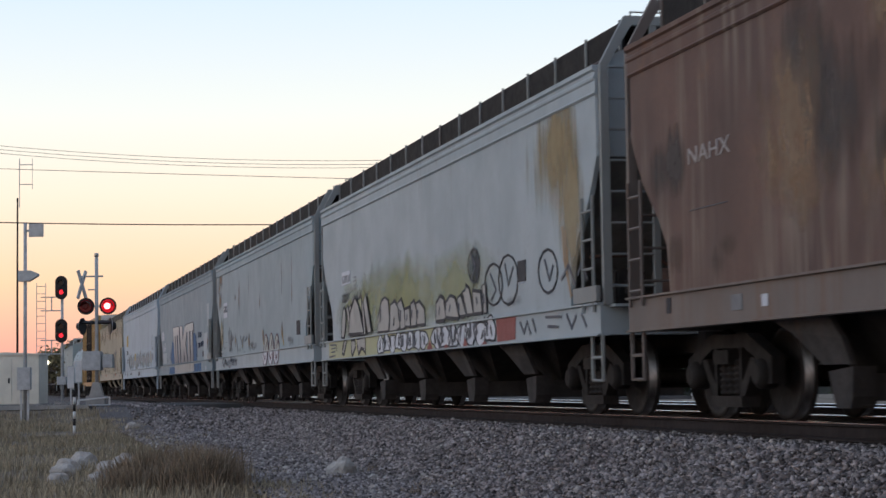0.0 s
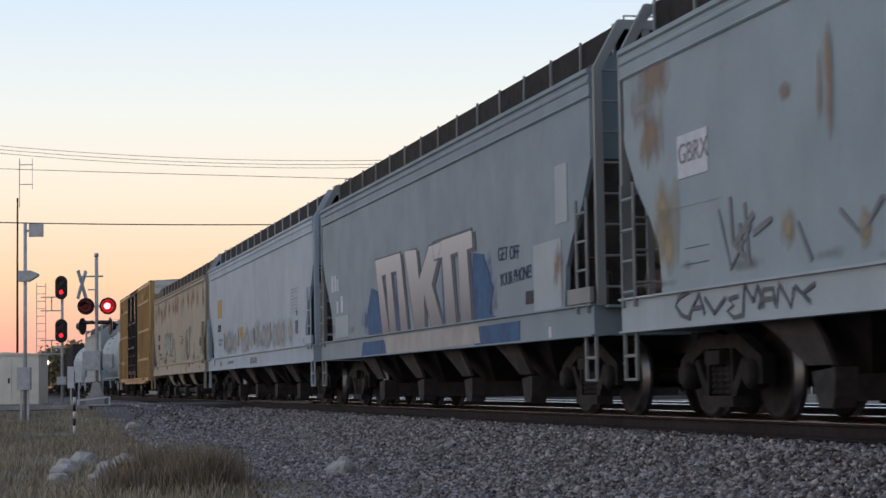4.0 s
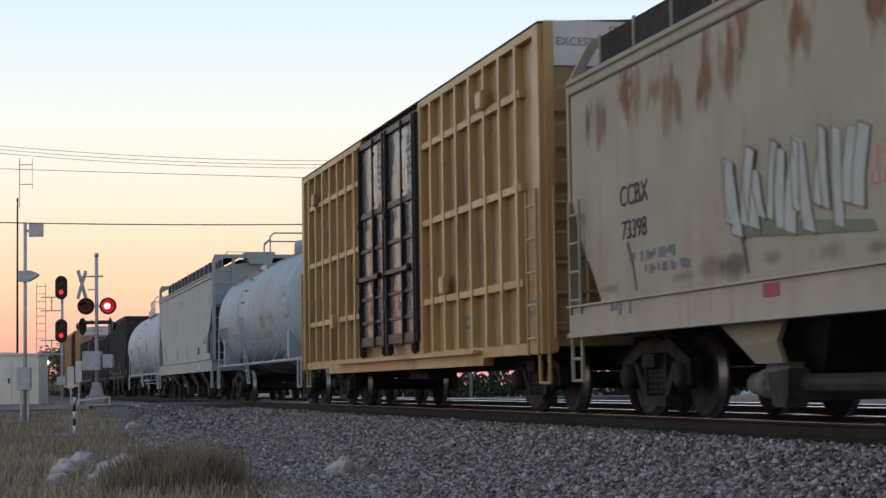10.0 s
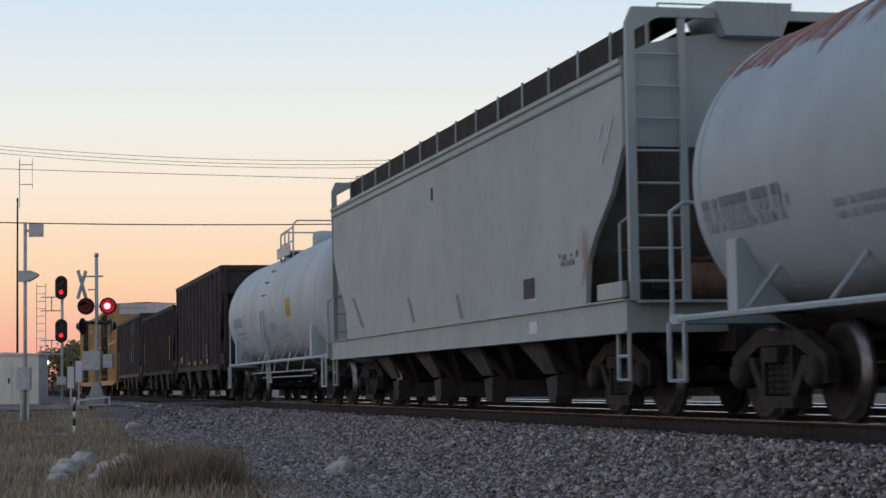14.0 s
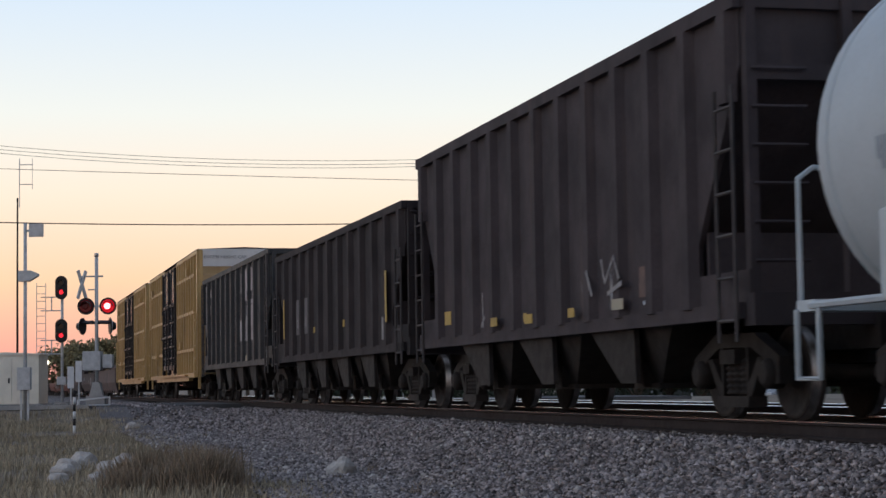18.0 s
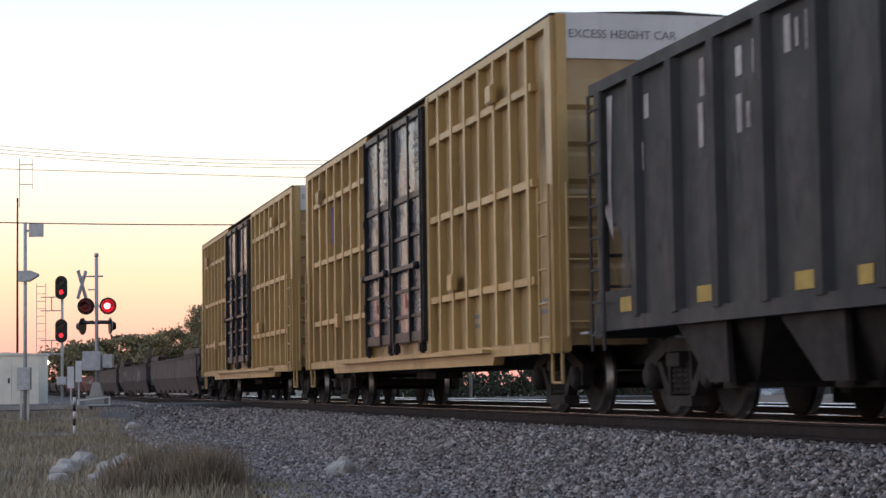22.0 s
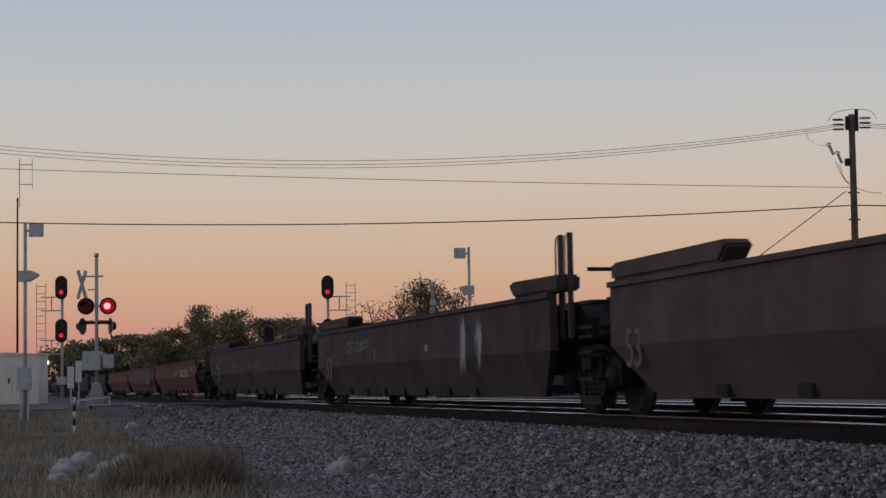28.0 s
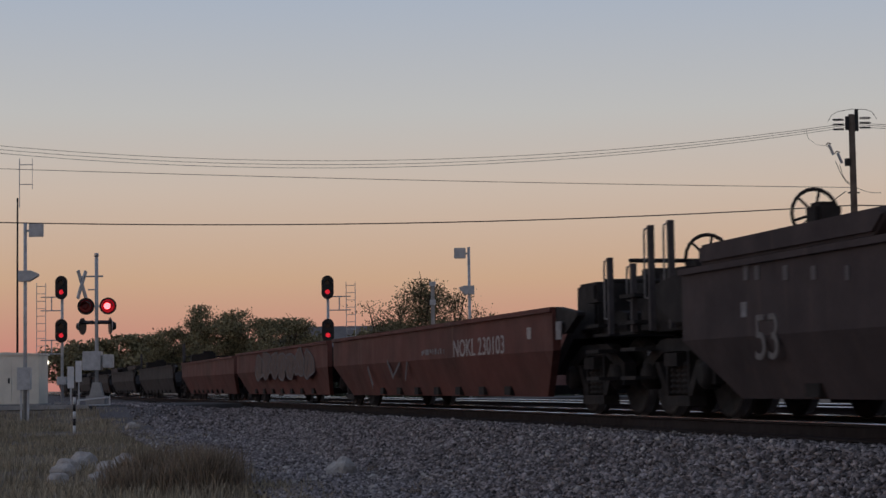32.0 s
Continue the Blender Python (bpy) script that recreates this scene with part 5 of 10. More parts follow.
M["inkink"] = mat("dark_blue_marker", (0.05, 0.075, 0.13), (0.04, 0.055, 0.1), 0.7, scale=6, fine=30, bump=0)
M["inkfade"] = mat("silver_fading_spray_paint", (0.46, 0.45, 0.43), (0.38, 0.37, 0.36), 0.55, scale=2, fine=30, bump=0)
# silver letters sprayed paler towards their tops
n, l = M["inkfade"].node_tree.nodes, M["inkfade"].node_tree.links
tc, up_z, tone = n.new("ShaderNodeTexCoord"), n.new("ShaderNodeSeparateXYZ"), n.new("ShaderNodeValToRGB")
tone.color_ramp.elements[0].color, tone.color_ramp.elements[1].color = (0.19, 0.19, 0.20, 1), (0.60, 0.59, 0.57, 1)
l.new(tc.outputs["Generated"], up_z.inputs[0]), l.new(up_z.outputs["Z"], tone.inputs[0])
l.new(tone.outputs[0], n["Principled BSDF"].inputs["Base Color"])


def bubbles(car, y0, y1, z0, z1, n, seed, fill, line, x, label):
    """A row of round sprayed letter shapes: filled blobs, each with an outline and a few inner strokes."""
    rng = random.Random(seed)
    w = (y1 - y0) / n
    for k in range(n):
        cy, cz = y0 + (k + 0.5) * w, (z0 + z1) / 2 + rng.uniform(-0.06, 0.06) * (z1 - z0)
        ry, rz = w * rng.uniform(0.58, 0.68), (z1 - z0) * rng.uniform(0.44, 0.54)
        ph = rng.uniform(0, 6)
        pts = []
        for i in range(14):
            a = 2 * math.pi * i / 14
            q = 1 + 0.14 * math.sin(3 * a + ph) + 0.08 * math.sin(5 * a + ph * 2)
            pts.append((cy + ry * q * math.cos(a), cz + rz * q * math.sin(a)))
        patch(car, fill, pts, x - 0.002 * (k % 2), "graffiti", label if k == 0 else "")
        runs = [pts + pts[:1]]
        for j in range(2):
            a = rng.uniform(-0.5, 0.5)
            runs.append([(cy + ry * a, cz - rz * 0.5), (cy + ry * (a + rng.uniform(-0.3, 0.3)), cz + rz * rng.uniform(0.0, 0.7))])
        spray(car, line, runs, x - 0.008, min(0.042, rz * 0.16))


def split_letters(car, y0, y1, z0, zs, z1, n, seed, fill, fill_low, line, label):
    """Round letters whose upper half lies on the side sheet and whose lower half on the proud sill."""
    rng = random.Random(seed)
    w = (y1 - y0) / n
    for k in range(n):
        cy, ry = y0 + (k + 0.5) * w, w * rng.uniform(0.44, 0.54)
        tall = (z1 - zs) * rng.uniform(0.8, 1.1)
        up_run = [(cy + ry * math.cos(a) * (0.8 + 0.2 * math.sin(2 * a + k)), zs + tall * math.sin(a)) for a in [math.pi * q / 9 for q in range(10)]]
        low_run = [(cy + ry * math.cos(a), zs - 0.02 - (zs - z0) * math.sin(a)) for a in [math.pi * q / 9 for q in range(10)]]
        patch(car, fill, up_run, -1.506 - 0.001 * k, "graffiti", label if k == 0 else "")
        patch(car, fill_low, low_run, -1.536 - 0.001 * k, "graffiti")
        spray(car, line, [up_run, [(cy + 0.1, zs + 0.03), (cy + rng.uniform(-0.2, 0.1), zs + tall * 0.6), (cy - 0.15, zs + 0.1)]], -1.512, 0.04)
        spray(car, line, [low_run, [(cy + 0.2, zs - 0.06), (cy, zs - 0.24), (cy - 0.22, zs - 0.1)]], -1.542, 0.05)


def shards(car, y0, y1, z0, z1, n, seed, fill, line, x, label):
    """A row of jagged sprayed letters: tilted filled strokes with thin outlines."""
    rng = random.Random(seed)
    w = (y1 - y0) / n
    for k in range(n):
        cy = y0 + (k + 0.5) * w
        for j in range(3):
            lean, half = rng.uniform(-0.25, 0.25), rng.uniform(0.09, 0.17)
            at = cy + (j - 1) * w * 0.3
            b, t = z0 + rng.uniform(0, 0.22) * (z1 - z0), z1 - rng.uniform(0, 0.3) * (z1 - z0)
            pts = [(at - half, b), (at + half * 0.6, b + 0.05), (at + half + lean * 0.5, (b + t) / 2), (at + half * 0.7 + lean, t), (at - half * 0.8 + lean, t - 0.07), (at - half * 0.7 + lean * 0.4, (b + t) / 2 - 0.08)]
            patch(car, fill, pts, x - 0.0015 * (k * 3 + j), "graffiti", label if k + j == 0 else "")
            spray(car, line, [pts[:4]] if j else [pts + pts[:1]], x - 0.0015 * (k * 3 + j) - 0.003, 0.028)


def stain_mat(name, col, dark, strength, run=0.5, size=3.0, rag=2.6):
    """A thin stain that fades out raggedly towards its rim and lets the paint below show."""
    m = mat(name, col, dark, 0.85, scale=4, fine=20, bump=0)
    n, l = m.node_tree.nodes, m.node_tree.links
    tc = n.new("ShaderNodeTexCoord")
    away = n.new("ShaderNodeVectorMath")
    away.operation = "MULTIPLY_ADD"
    away.inputs[1].default_value, away.inputs[2].default_value = (0, 2, 2), (0, -1, -1)
    l.new(tc.outputs["Generated"], away.inputs[0])
    far = n.new("ShaderNodeVectorMath")
    far.operation = "LENGTH"
    l.new(away.outputs[0], far.inputs[0])
    mp = n.new("ShaderNodeMapping")
    mp.inputs["Scale"].default_value = (1, 1, run)
    l.new(tc.outputs["Object"], mp.inputs[0])
    nz = n.new("ShaderNodeTexNoise")
    nz.inputs["Scale"].default_value, nz.inputs["Detail"].default_value, nz.inputs["Roughness"].default_value = size, 6, 0.65
    l.new(mp.outputs[0], nz.inputs["Vector"])
    k = n.new("ShaderNodeMath")
    k.operation = "MULTIPLY_ADD"
    k.inputs[1].default_value = rag
    l.new(nz.outputs["Fac"], k.inputs[0])
    d = n.new("ShaderNodeMath")
    d.operation = "MULTIPLY"
    d.inputs[1].default_value = -1.0
    l.new(far.outputs["Value"], d.inputs[0])
    l.new(d.outputs[0], k.inputs[2])
    r = n.new("ShaderNodeMapRange")
    r.inputs[1].default_value, r.inputs[2].default_value, r.inputs[4].default_value = rag / 2 - 0.85, rag / 2 - 0.25, strength
    l.new(k.outputs[0], r.inputs[0])
    l.new(r.outputs[0], n["Principled BSDF"].inputs["Alpha"])
    return m


M["stainrust"] = stain_mat("soft_rust_stain", (0.33, 0.205, 0.125), (0.40, 0.29, 0.20), 0.62, 0.45, 3.5)
M["stainorange"] = stain_mat("orange_rust_bloom", (0.36, 0.185, 0.095), (0.31, 0.19, 0.12), 0.5, 0.35, 5.5, 3.2)
M["inkpaint"] = mat("pale_green_white_spray_paint", (0.46, 0.475, 0.44), (0.38, 0.39, 0.35), 0.7, scale=4, fine=30, bump=0)
M["stainochre"] = stain_mat("ochre_rust_run", (0.47, 0.375, 0.22), (0.40, 0.30, 0.17), 0.7, 0.1, 3.6, 1.6)
M["staindirt"] = stain_mat("dark_grime_stain", (0.12, 0.10, 0.085), (0.16, 0.12, 0.09), 0.3, 0.3, 2.2)
M["stainblue"] = stain_mat("blue_sprayed_haze", (0.05, 0.14, 0.33), (0.07, 0.18, 0.38), 0.75, 0.8, 3.0)
M["stainblack"] = stain_mat("black_sprayed_haze", (0.05, 0.055, 0.065), (0.08, 0.085, 0.1), 0.8, 0.8, 3.0)
M["stainyellow"] = stain_mat("yellow_sprayed_haze", (0.46, 0.45, 0.22), (0.42, 0.42, 0.26), 0.62, 1.0, 1.5, 0.9)
M["stainbuff"] = stain_mat("warm_grey_paint_over", (0.45, 0.45, 0.435), (0.49, 0.485, 0.475), 0.6, 0.9, 1.8, 1.4)
M["inkfaint"] = mat("faint_blue_grey_stencil", (0.30, 0.34, 0.385), (0.34, 0.38, 0.42), 0.8, scale=8, fine=30, bump=0)
M["inkemblem"] = mat("worn_white_emblem_paint", (0.50, 0.48, 0.48), (0.26, 0.22, 0.21), 0.8, scale=2.2, fine=20, bump=0, streak=0.6)
M["stainsteel"] = stain_mat("grey_brown_weather_streak", (0.13, 0.11, 0.10), (0.09, 0.078, 0.074), 0.75, 0.15, 2.2)
M["staindust"] = stain_mat("grey_dust_wash", (0.165, 0.15, 0.145), (0.1, 0.098, 0.1), 0.6, 0.4, 3.2, 3.2)
M["stainspot"] = stain_mat("round_dark_scorch", (0.06, 0.06, 0.07), (0.1, 0.09, 0.08), 0.8, 1.0, 6.0, 0.9)
M["stainwhite"] = stain_mat("white_sprayed_haze", (0.5, 0.5, 0.52), (0.42, 0.42, 0.44), 0.75, 0.3, 4.0)


def stencil_row(car, material, y0, y1, z0, z1, x, seed):
    """One line of small worn stencil strokes, too small to read."""
    rng = random.Random(seed)
    bm = bmesh.new()
    a, h = y1, z1 - z0
    while a > y0 + 0.01:
        b = max(y0, a - h * rng.uniform(0.45, 0.8))
        if rng.random() < 0.85:
            quadbox(bm, x - 0.003, x + 0.003, b, a, z0 + h * rng.choice((0, 0, 0.3)), z1 - h * rng.choice((0, 0, 0.25)))
        a = b - h * rng.choice((0.25, 0.25, 0.3, 0.9))
    return part("stencil", bm, material, car)


def stain(car, material, y0, y1, z0, z1, x):
    bm = bmesh.new()
    bm.faces.new([bm.verts.new(p) for p in ((x, y1, z0), (x, y0, z0), (x, y0, z1), (x, y1, z1))])
    return part("stain", bm, material, car)


def smears(car, material, y0, y1, z0, z1, n, seed, x, size=1.0):
    """Soft stains of uneven size scattered over a stretch of a side."""
    rng = random.Random(seed)
    for k in range(n):
        w, q = rng.uniform(0.25, 0.7) * size, rng.uniform(0.3, 0.8) * (z1 - z0)
        y, z = rng.uniform(y0 + w / 2, y1 - w / 2), rng.uniform(z0, z1 - q)
        stain(car, material, y - w / 2, y + w / 2, z, z + q, x - 0.0004 * k)


lettering("NAHX", 0.24, M["inkwhite2"], hopper_a, -1.506, 7.62, 2.56, stretch=1.66)
stencil_row(hopper_a, M["inkgrey"], 6.56, 7.58, 2.09, 2.1, -1.506, 1)
patch(hopper_a, M["inkgrey"], [(6.19, 1.05), (6.46, 1.05), (6.46, 1.2), (6.19, 1.2)], -1.536, "stencil")
patch(hopper_a, M["inkwhite"], [(5.58, 1.06), (5.72, 1.06), (5.72, 1.17), (5.58, 1.17)], -1.536, "stencil")
patch(hopper_a, M["inkblack"], [(8.11, 1.09), (8.23, 1.09), (8.23, 1.25), (8.11, 1.25)], -1.536, "stencil")
smears(hopper_a, M["stainrust"], -9.0, 9.0, 1.5, 3.9, 9, 90, -1.5023, 2.6)
smears(hopper_a, M["stainsteel"], -9.0, 9.0, 1.5, 3.9, 8, 91, -1.5024, 2.6)
stain(hopper_b, M["stainochre"], -9.2, -6.2, 2.3, 4.1, -1.506)
stain(hopper_b, M["stainochre"], -8.6, -6.6, 2.6, 4.2, -1.507)
stain(hopper_b, M["stainochre"], -9.1, -7.4, 1.5, 3.6, -1.508)
spray(hopper_b, M["inkrust"], [[(-7.9, 2.3), (-7.95, 1.9), (-8.22, 1.42)], [(-8.0, 2.25), (-8.08, 1.8)]], -1.509, 0.07, "rust_run")
stain(hopper_b, M["stainyellow"], 4.34, 7.92, 0.96, 2.58, -1.503)
stain(hopper_b, M["stainyellow"], 3.14, 6.84, 0.96, 2.62, -1.504)
stain(hopper_b, M["stainyellow"], -1.21, 6.44, 0.96, 2.78, -1.505)
stain(hopper_b, M["stainyellow"], -5.19, 0.18, 0.96, 2.67, -1.506)
stain(hopper_b, M["stainyellow"], -2.52, 3.82, 0.96, 2.70, -1.506)
patch(hopper_b, M["inkyellow"], [(8.46, 1.27), (7.59, 1.31), (4.54, 1.3), (4.56, 0.96), (8.46, 0.94)], -1.534, "graffiti", "pale yellow sprayed band")
patch(hopper_b, M["inkyellow"], [(6.16, 1.32), (-0.98, 1.32), (-1.01, 0.97), (6.18, 0.95)], -1.535, "graffiti", "pale yellow sprayed band")
patch(hopper_b, M["inkyellow"], [(5.97, 1.95), (5.1, 2.07), (5.03, 1.93), (5.07, 1.6), (5.93, 1.7)], -1.507, "graffiti_letter", "silver graffiti letter with dark outline")
spray(hopper_b, M["inkblack"], [[(5.97, 1.95), (5.1, 2.07), (5.03, 1.93), (5.07, 1.6), (5.93, 1.7), (5.97, 1.95)]], -1.511, 0.06, "spray_line")
patch(hopper_b, M["inksilver"], [(7.17, 1.35), (7.09, 1.69), (6.93, 1.91), (6.79, 1.94), (6.7, 1.84), (6.67, 1.66), (6.76, 1.48), (6.89, 1.33)], -1.510, "graffiti_letter", "silver graffiti letter with dark outline")
spray(hopper_b, M["inkblack"], [[(7.17, 1.35), (7.09, 1.69), (6.93, 1.91), (6.79, 1.94), (6.7, 1.84), (6.67, 1.66), (6.76, 1.48), (6.89, 1.33), (7.17, 1.35)]], -1.514, 0.06, "spray_line")
patch(hopper_b, M["inksilver"], [(6.6, 1.9), (6.44, 1.96), (6.33, 1.86), (6.0, 1.38), (6.18, 1.33), (6.37, 1.58)], -1.513, "graffiti_letter", "silver graffiti letter with dark outline")
spray(hopper_b, M["inkblack"], [[(6.6, 1.9), (6.44, 1.96), (6.33, 1.86), (6.0, 1.38), (6.18, 1.33), (6.37, 1.58), (6.6, 1.9)]], -1.517, 0.06, "spray_line")
patch(hopper_b, M["inksilver"], [(6.27, 1.9), (6.09, 1.96), (6.01, 1.78), (5.94, 1.33), (6.12, 1.33)], -1.516, "graffiti_letter", "silver graffiti letter with dark outline")
spray(hopper_b, M["inkblack"], [[(6.27, 1.9), (6.09, 1.96), (6.01, 1.78), (5.94, 1.33), (6.12, 1.33), (6.27, 1.9)]], -1.520, 0.06, "spray_line")
patch(hopper_b, M["inksilver"], [(5.94, 1.74), (5.68, 1.78), (5.5, 1.84), (5.41, 1.68), (5.64, 1.65), (5.57, 1.58), (5.7, 1.55), (5.55, 1.45), (5.6, 1.34), (5.88, 1.33)], -1.519, "graffiti_letter", "silver graffiti letter with dark outline")
spray(hopper_b, M["inkblack"], [[(5.94, 1.74), (5.68, 1.78), (5.5, 1.84), (5.41, 1.68), (5.64, 1.65), (5.57, 1.58), (5.7, 1.55), (5.55, 1.45), (5.6, 1.34), (5.88, 1.33), (5.94, 1.74)]], -1.523, 0.06, "spray_line")
patch(hopper_b, M["inksilver"], [(5.37, 1.34), (5.35, 1.65), (5.17, 1.85), (5.04, 1.74), (4.82, 1.35), (4.97, 1.33), (5.06, 1.48), (5.17, 1.49), (5.21, 1.34)], -1.522, "graffiti_letter", "silver graffiti letter with dark outline")
spray(hopper_b, M["inkblack"], [[(5.37, 1.34), (5.35, 1.65), (5.17, 1.85), (5.04, 1.74), (4.82, 1.35), (4.97, 1.33), (5.06, 1.48), (5.17, 1.49), (5.21, 1.34), (5.37, 1.34)]], -1.526, 0.06, "spray_line")
patch(hopper_b, M["inksilver"], [(4.95, 1.97), (4.79, 1.93), (4.61, 1.43), (4.63, 1.32), (4.77, 1.34), (4.91, 1.73)], -1.525, "graffiti_letter", "silver graffiti letter with dark outline")
spray(hopper_b, M["inkblack"], [[(4.95, 1.97), (4.79, 1.93), (4.61, 1.43), (4.63, 1.32), (4.77, 1.34), (4.91, 1.73), (4.95, 1.97)]], -1.529, 0.06, "spray_line")
patch(hopper_b, M["inksilver"], [(6.98, 1.04), (6.91, 1.12), (6.7, 1.29), (6.44, 1.29), (6.63, 1.11), (6.77, 1.01)], -1.538, "graffiti_letter", "silver graffiti letter with dark outline")
spray(hopper_b, M["inkblack"], [[(6.98, 1.04), (6.91, 1.12), (6.7, 1.29), (6.44, 1.29), (6.63, 1.11), (6.77, 1.01), (6.98, 1.04)]], -1.542, 0.06, "spray_line")
patch(hopper_b, M["inksilver"], [(5.96, 1.28), (5.59, 1.26), (5.54, 1.13), (5.88, 0.97), (5.96, 1.05)], -1.540, "graffiti_letter", "silver graffiti letter with dark outline")
spray(hopper_b, M["inkblack"], [[(5.96, 1.28), (5.59, 1.26), (5.54, 1.13), (5.88, 0.97), (5.96, 1.05), (5.96, 1.28)]], -1.544, 0.06, "spray_line")
patch(hopper_b, M["inksilver"], [(5.37, 1.29), (4.56, 1.3), (4.56, 0.99), (4.78, 1.08), (4.95, 1.09), (5.21, 0.99), (5.32, 1.12)], -1.542, "graffiti_letter", "silver graffiti letter with dark outline")
spray(hopper_b, M["inkblack"], [[(5.37, 1.29), (4.56, 1.3), (4.56, 0.99), (4.78, 1.08), (4.95, 1.09), (5.21, 0.99), (5.32, 1.12), (5.37, 1.29)]], -1.546, 0.06, "spray_line")
patch(hopper_b, M["inksilver"], [(6.27, 1.39), (6.1, 1.81), (5.62, 2.08), (5.27, 1.92), (4.78, 1.39), (5.28, 1.37)], -1.528, "graffiti_letter", "silver graffiti letter with dark outline")
spray(hopper_b, M["inkblack"], [[(6.27, 1.39), (6.1, 1.81), (5.62, 2.08), (5.27, 1.92), (4.78, 1.39), (5.28, 1.37), (6.27, 1.39)]], -1.532, 0.06, "spray_line")
patch(hopper_b, M["inksilver"], [(4.77, 1.93), (4.53, 2.1), (4.03, 1.38), (4.36, 1.35)], -1.531, "graffiti_letter", "silver graffiti letter with dark outline")
spray(hopper_b, M["inkblack"], [[(4.77, 1.93), (4.53, 2.1), (4.03, 1.38), (4.36, 1.35), (4.77, 1.93)]], -1.535, 0.06, "spray_line")
patch(hopper_b, M["inksilver"], [(3.57, 1.34), (3.48, 1.62), (3.19, 1.9), (2.89, 1.95), (2.59, 1.88), (2.49, 1.57), (2.6, 1.33)], -1.510, "graffiti_letter", "silver graffiti letter with dark outline")
spray(hopper_b, M["inkblack"], [[(3.57, 1.34), (3.48, 1.62), (3.19, 1.9), (2.89, 1.95), (2.59, 1.88), (2.49, 1.57), (2.6, 1.33), (3.57, 1.34)]], -1.514, 0.06, "spray_line")
spray(hopper_b, M["inkdusk"], [[(3.3, 1.53), (3.22, 1.75)]], -1.524, 0.05, "spray_line")
patch(hopper_b, M["inksilver"], [(2.51, 1.33), (2.39, 1.79), (2.04, 1.85), (1.62, 1.67), (1.64, 1.37), (1.95, 1.32)], -1.512, "graffiti_letter", "silver graffiti letter with dark outline")
spray(hopper_b, M["inkblack"], [[(2.51, 1.33), (2.39, 1.79), (2.04, 1.85), (1.62, 1.67), (1.64, 1.37), (1.95, 1.32), (2.51, 1.33)]], -1.516, 0.06, "spray_line")
spray(hopper_b, M["inkdusk"], [[(2.14, 1.43), (2.05, 1.56)]], -1.524, 0.05, "spray_line")
patch(hopper_b, M["inksilver"], [(1.57, 1.33), (1.8, 1.79), (1.5, 1.85), (1.23, 1.64), (1.19, 1.35)], -1.515, "graffiti_letter", "silver graffiti letter with dark outline")
spray(hopper_b, M["inkblack"], [[(1.57, 1.33), (1.8, 1.79), (1.5, 1.85), (1.23, 1.64), (1.19, 1.35), (1.57, 1.33)]], -1.519, 0.06, "spray_line")
spray(hopper_b, M["inkdusk"], [[(1.54, 1.48), (1.53, 1.67)]], -1.524, 0.05, "spray_line")
patch(hopper_b, M["inksilver"], [(1.19, 1.38), (1.2, 1.67), (0.83, 1.69), (0.78, 1.36)], -1.518, "graffiti_letter", "silver graffiti letter with dark outline")
spray(hopper_b, M["inkblack"], [[(1.19, 1.38), (1.2, 1.67), (0.83, 1.69), (0.78, 1.36), (1.19, 1.38)]], -1.522, 0.06, "spray_line")
spray(hopper_b, M["inkdusk"], [[(1.05, 1.47), (1.0, 1.58)]], -1.524, 0.05, "spray_line")
patch(hopper_b, M["inksilver"], [(0.78, 1.36), (0.77, 1.74), (0.5, 1.78), (0.29, 1.59), (0.37, 1.36)], -1.510, "graffiti_letter", "silver graffiti letter with dark outline")
spray(hopper_b, M["inkblack"], [[(0.78, 1.36), (0.77, 1.74), (0.5, 1.78), (0.29, 1.59), (0.37, 1.36), (0.78, 1.36)]], -1.514, 0.06, "spray_line")
spray(hopper_b, M["inkdusk"], [[(0.67, 1.49), (0.63, 1.63)]], -1.524, 0.05, "spray_line")
patch(hopper_b, M["inksilver"], [(0.31, 1.37), (0.35, 1.73), (0.09, 1.75), (-0.26, 1.62), (-0.3, 1.36)], -1.512, "graffiti_letter", "silver graffiti letter with dark outline")
spray(hopper_b, M["inkblack"], [[(0.31, 1.37), (0.35, 1.73), (0.09, 1.75), (-0.26, 1.62), (-0.3, 1.36), (0.31, 1.37)]], -1.516, 0.06, "spray_line")
spray(hopper_b, M["inkdusk"], [[(0.22, 1.48), (0.19, 1.62)]], -1.524, 0.05, "spray_line")
patch(hopper_b, M["inksilver"], [(-1.09, 1.38), (-1.09, 1.66), (-1.39, 1.77), (-1.61, 1.72), (-1.77, 1.43), (-1.62, 1.38)], -1.515, "graffiti_letter", "silver graffiti letter with dark outline")
spray(hopper_b, M["inkblack"], [[(-1.09, 1.38), (-1.09, 1.66), (-1.39, 1.77), (-1.61, 1.72), (-1.77, 1.43), (-1.62, 1.38), (-1.09, 1.38)]], -1.519, 0.06, "spray_line")
spray(hopper_b, M["inkdusk"], [[(-1.3, 1.48), (-1.36, 1.61)]], -1.524, 0.05, "spray_line")
patch(hopper_b, M["inksilver"], [(-1.75, 1.42), (-1.77, 1.65), (-2.06, 1.74), (-2.35, 1.7), (-2.6, 1.41), (-2.52, 1.37)], -1.518, "graffiti_letter", "silver graffiti letter with dark outline")
spray(hopper_b, M["inkblack"], [[(-1.75, 1.42), (-1.77, 1.65), (-2.06, 1.74), (-2.35, 1.7), (-2.6, 1.41), (-2.52, 1.37), (-1.75, 1.42)]], -1.522, 0.06, "spray_line")
spray(hopper_b, M["inkdusk"], [[(-1.99, 1.5), (-2.06, 1.61)]], -1.524, 0.05, "spray_line")
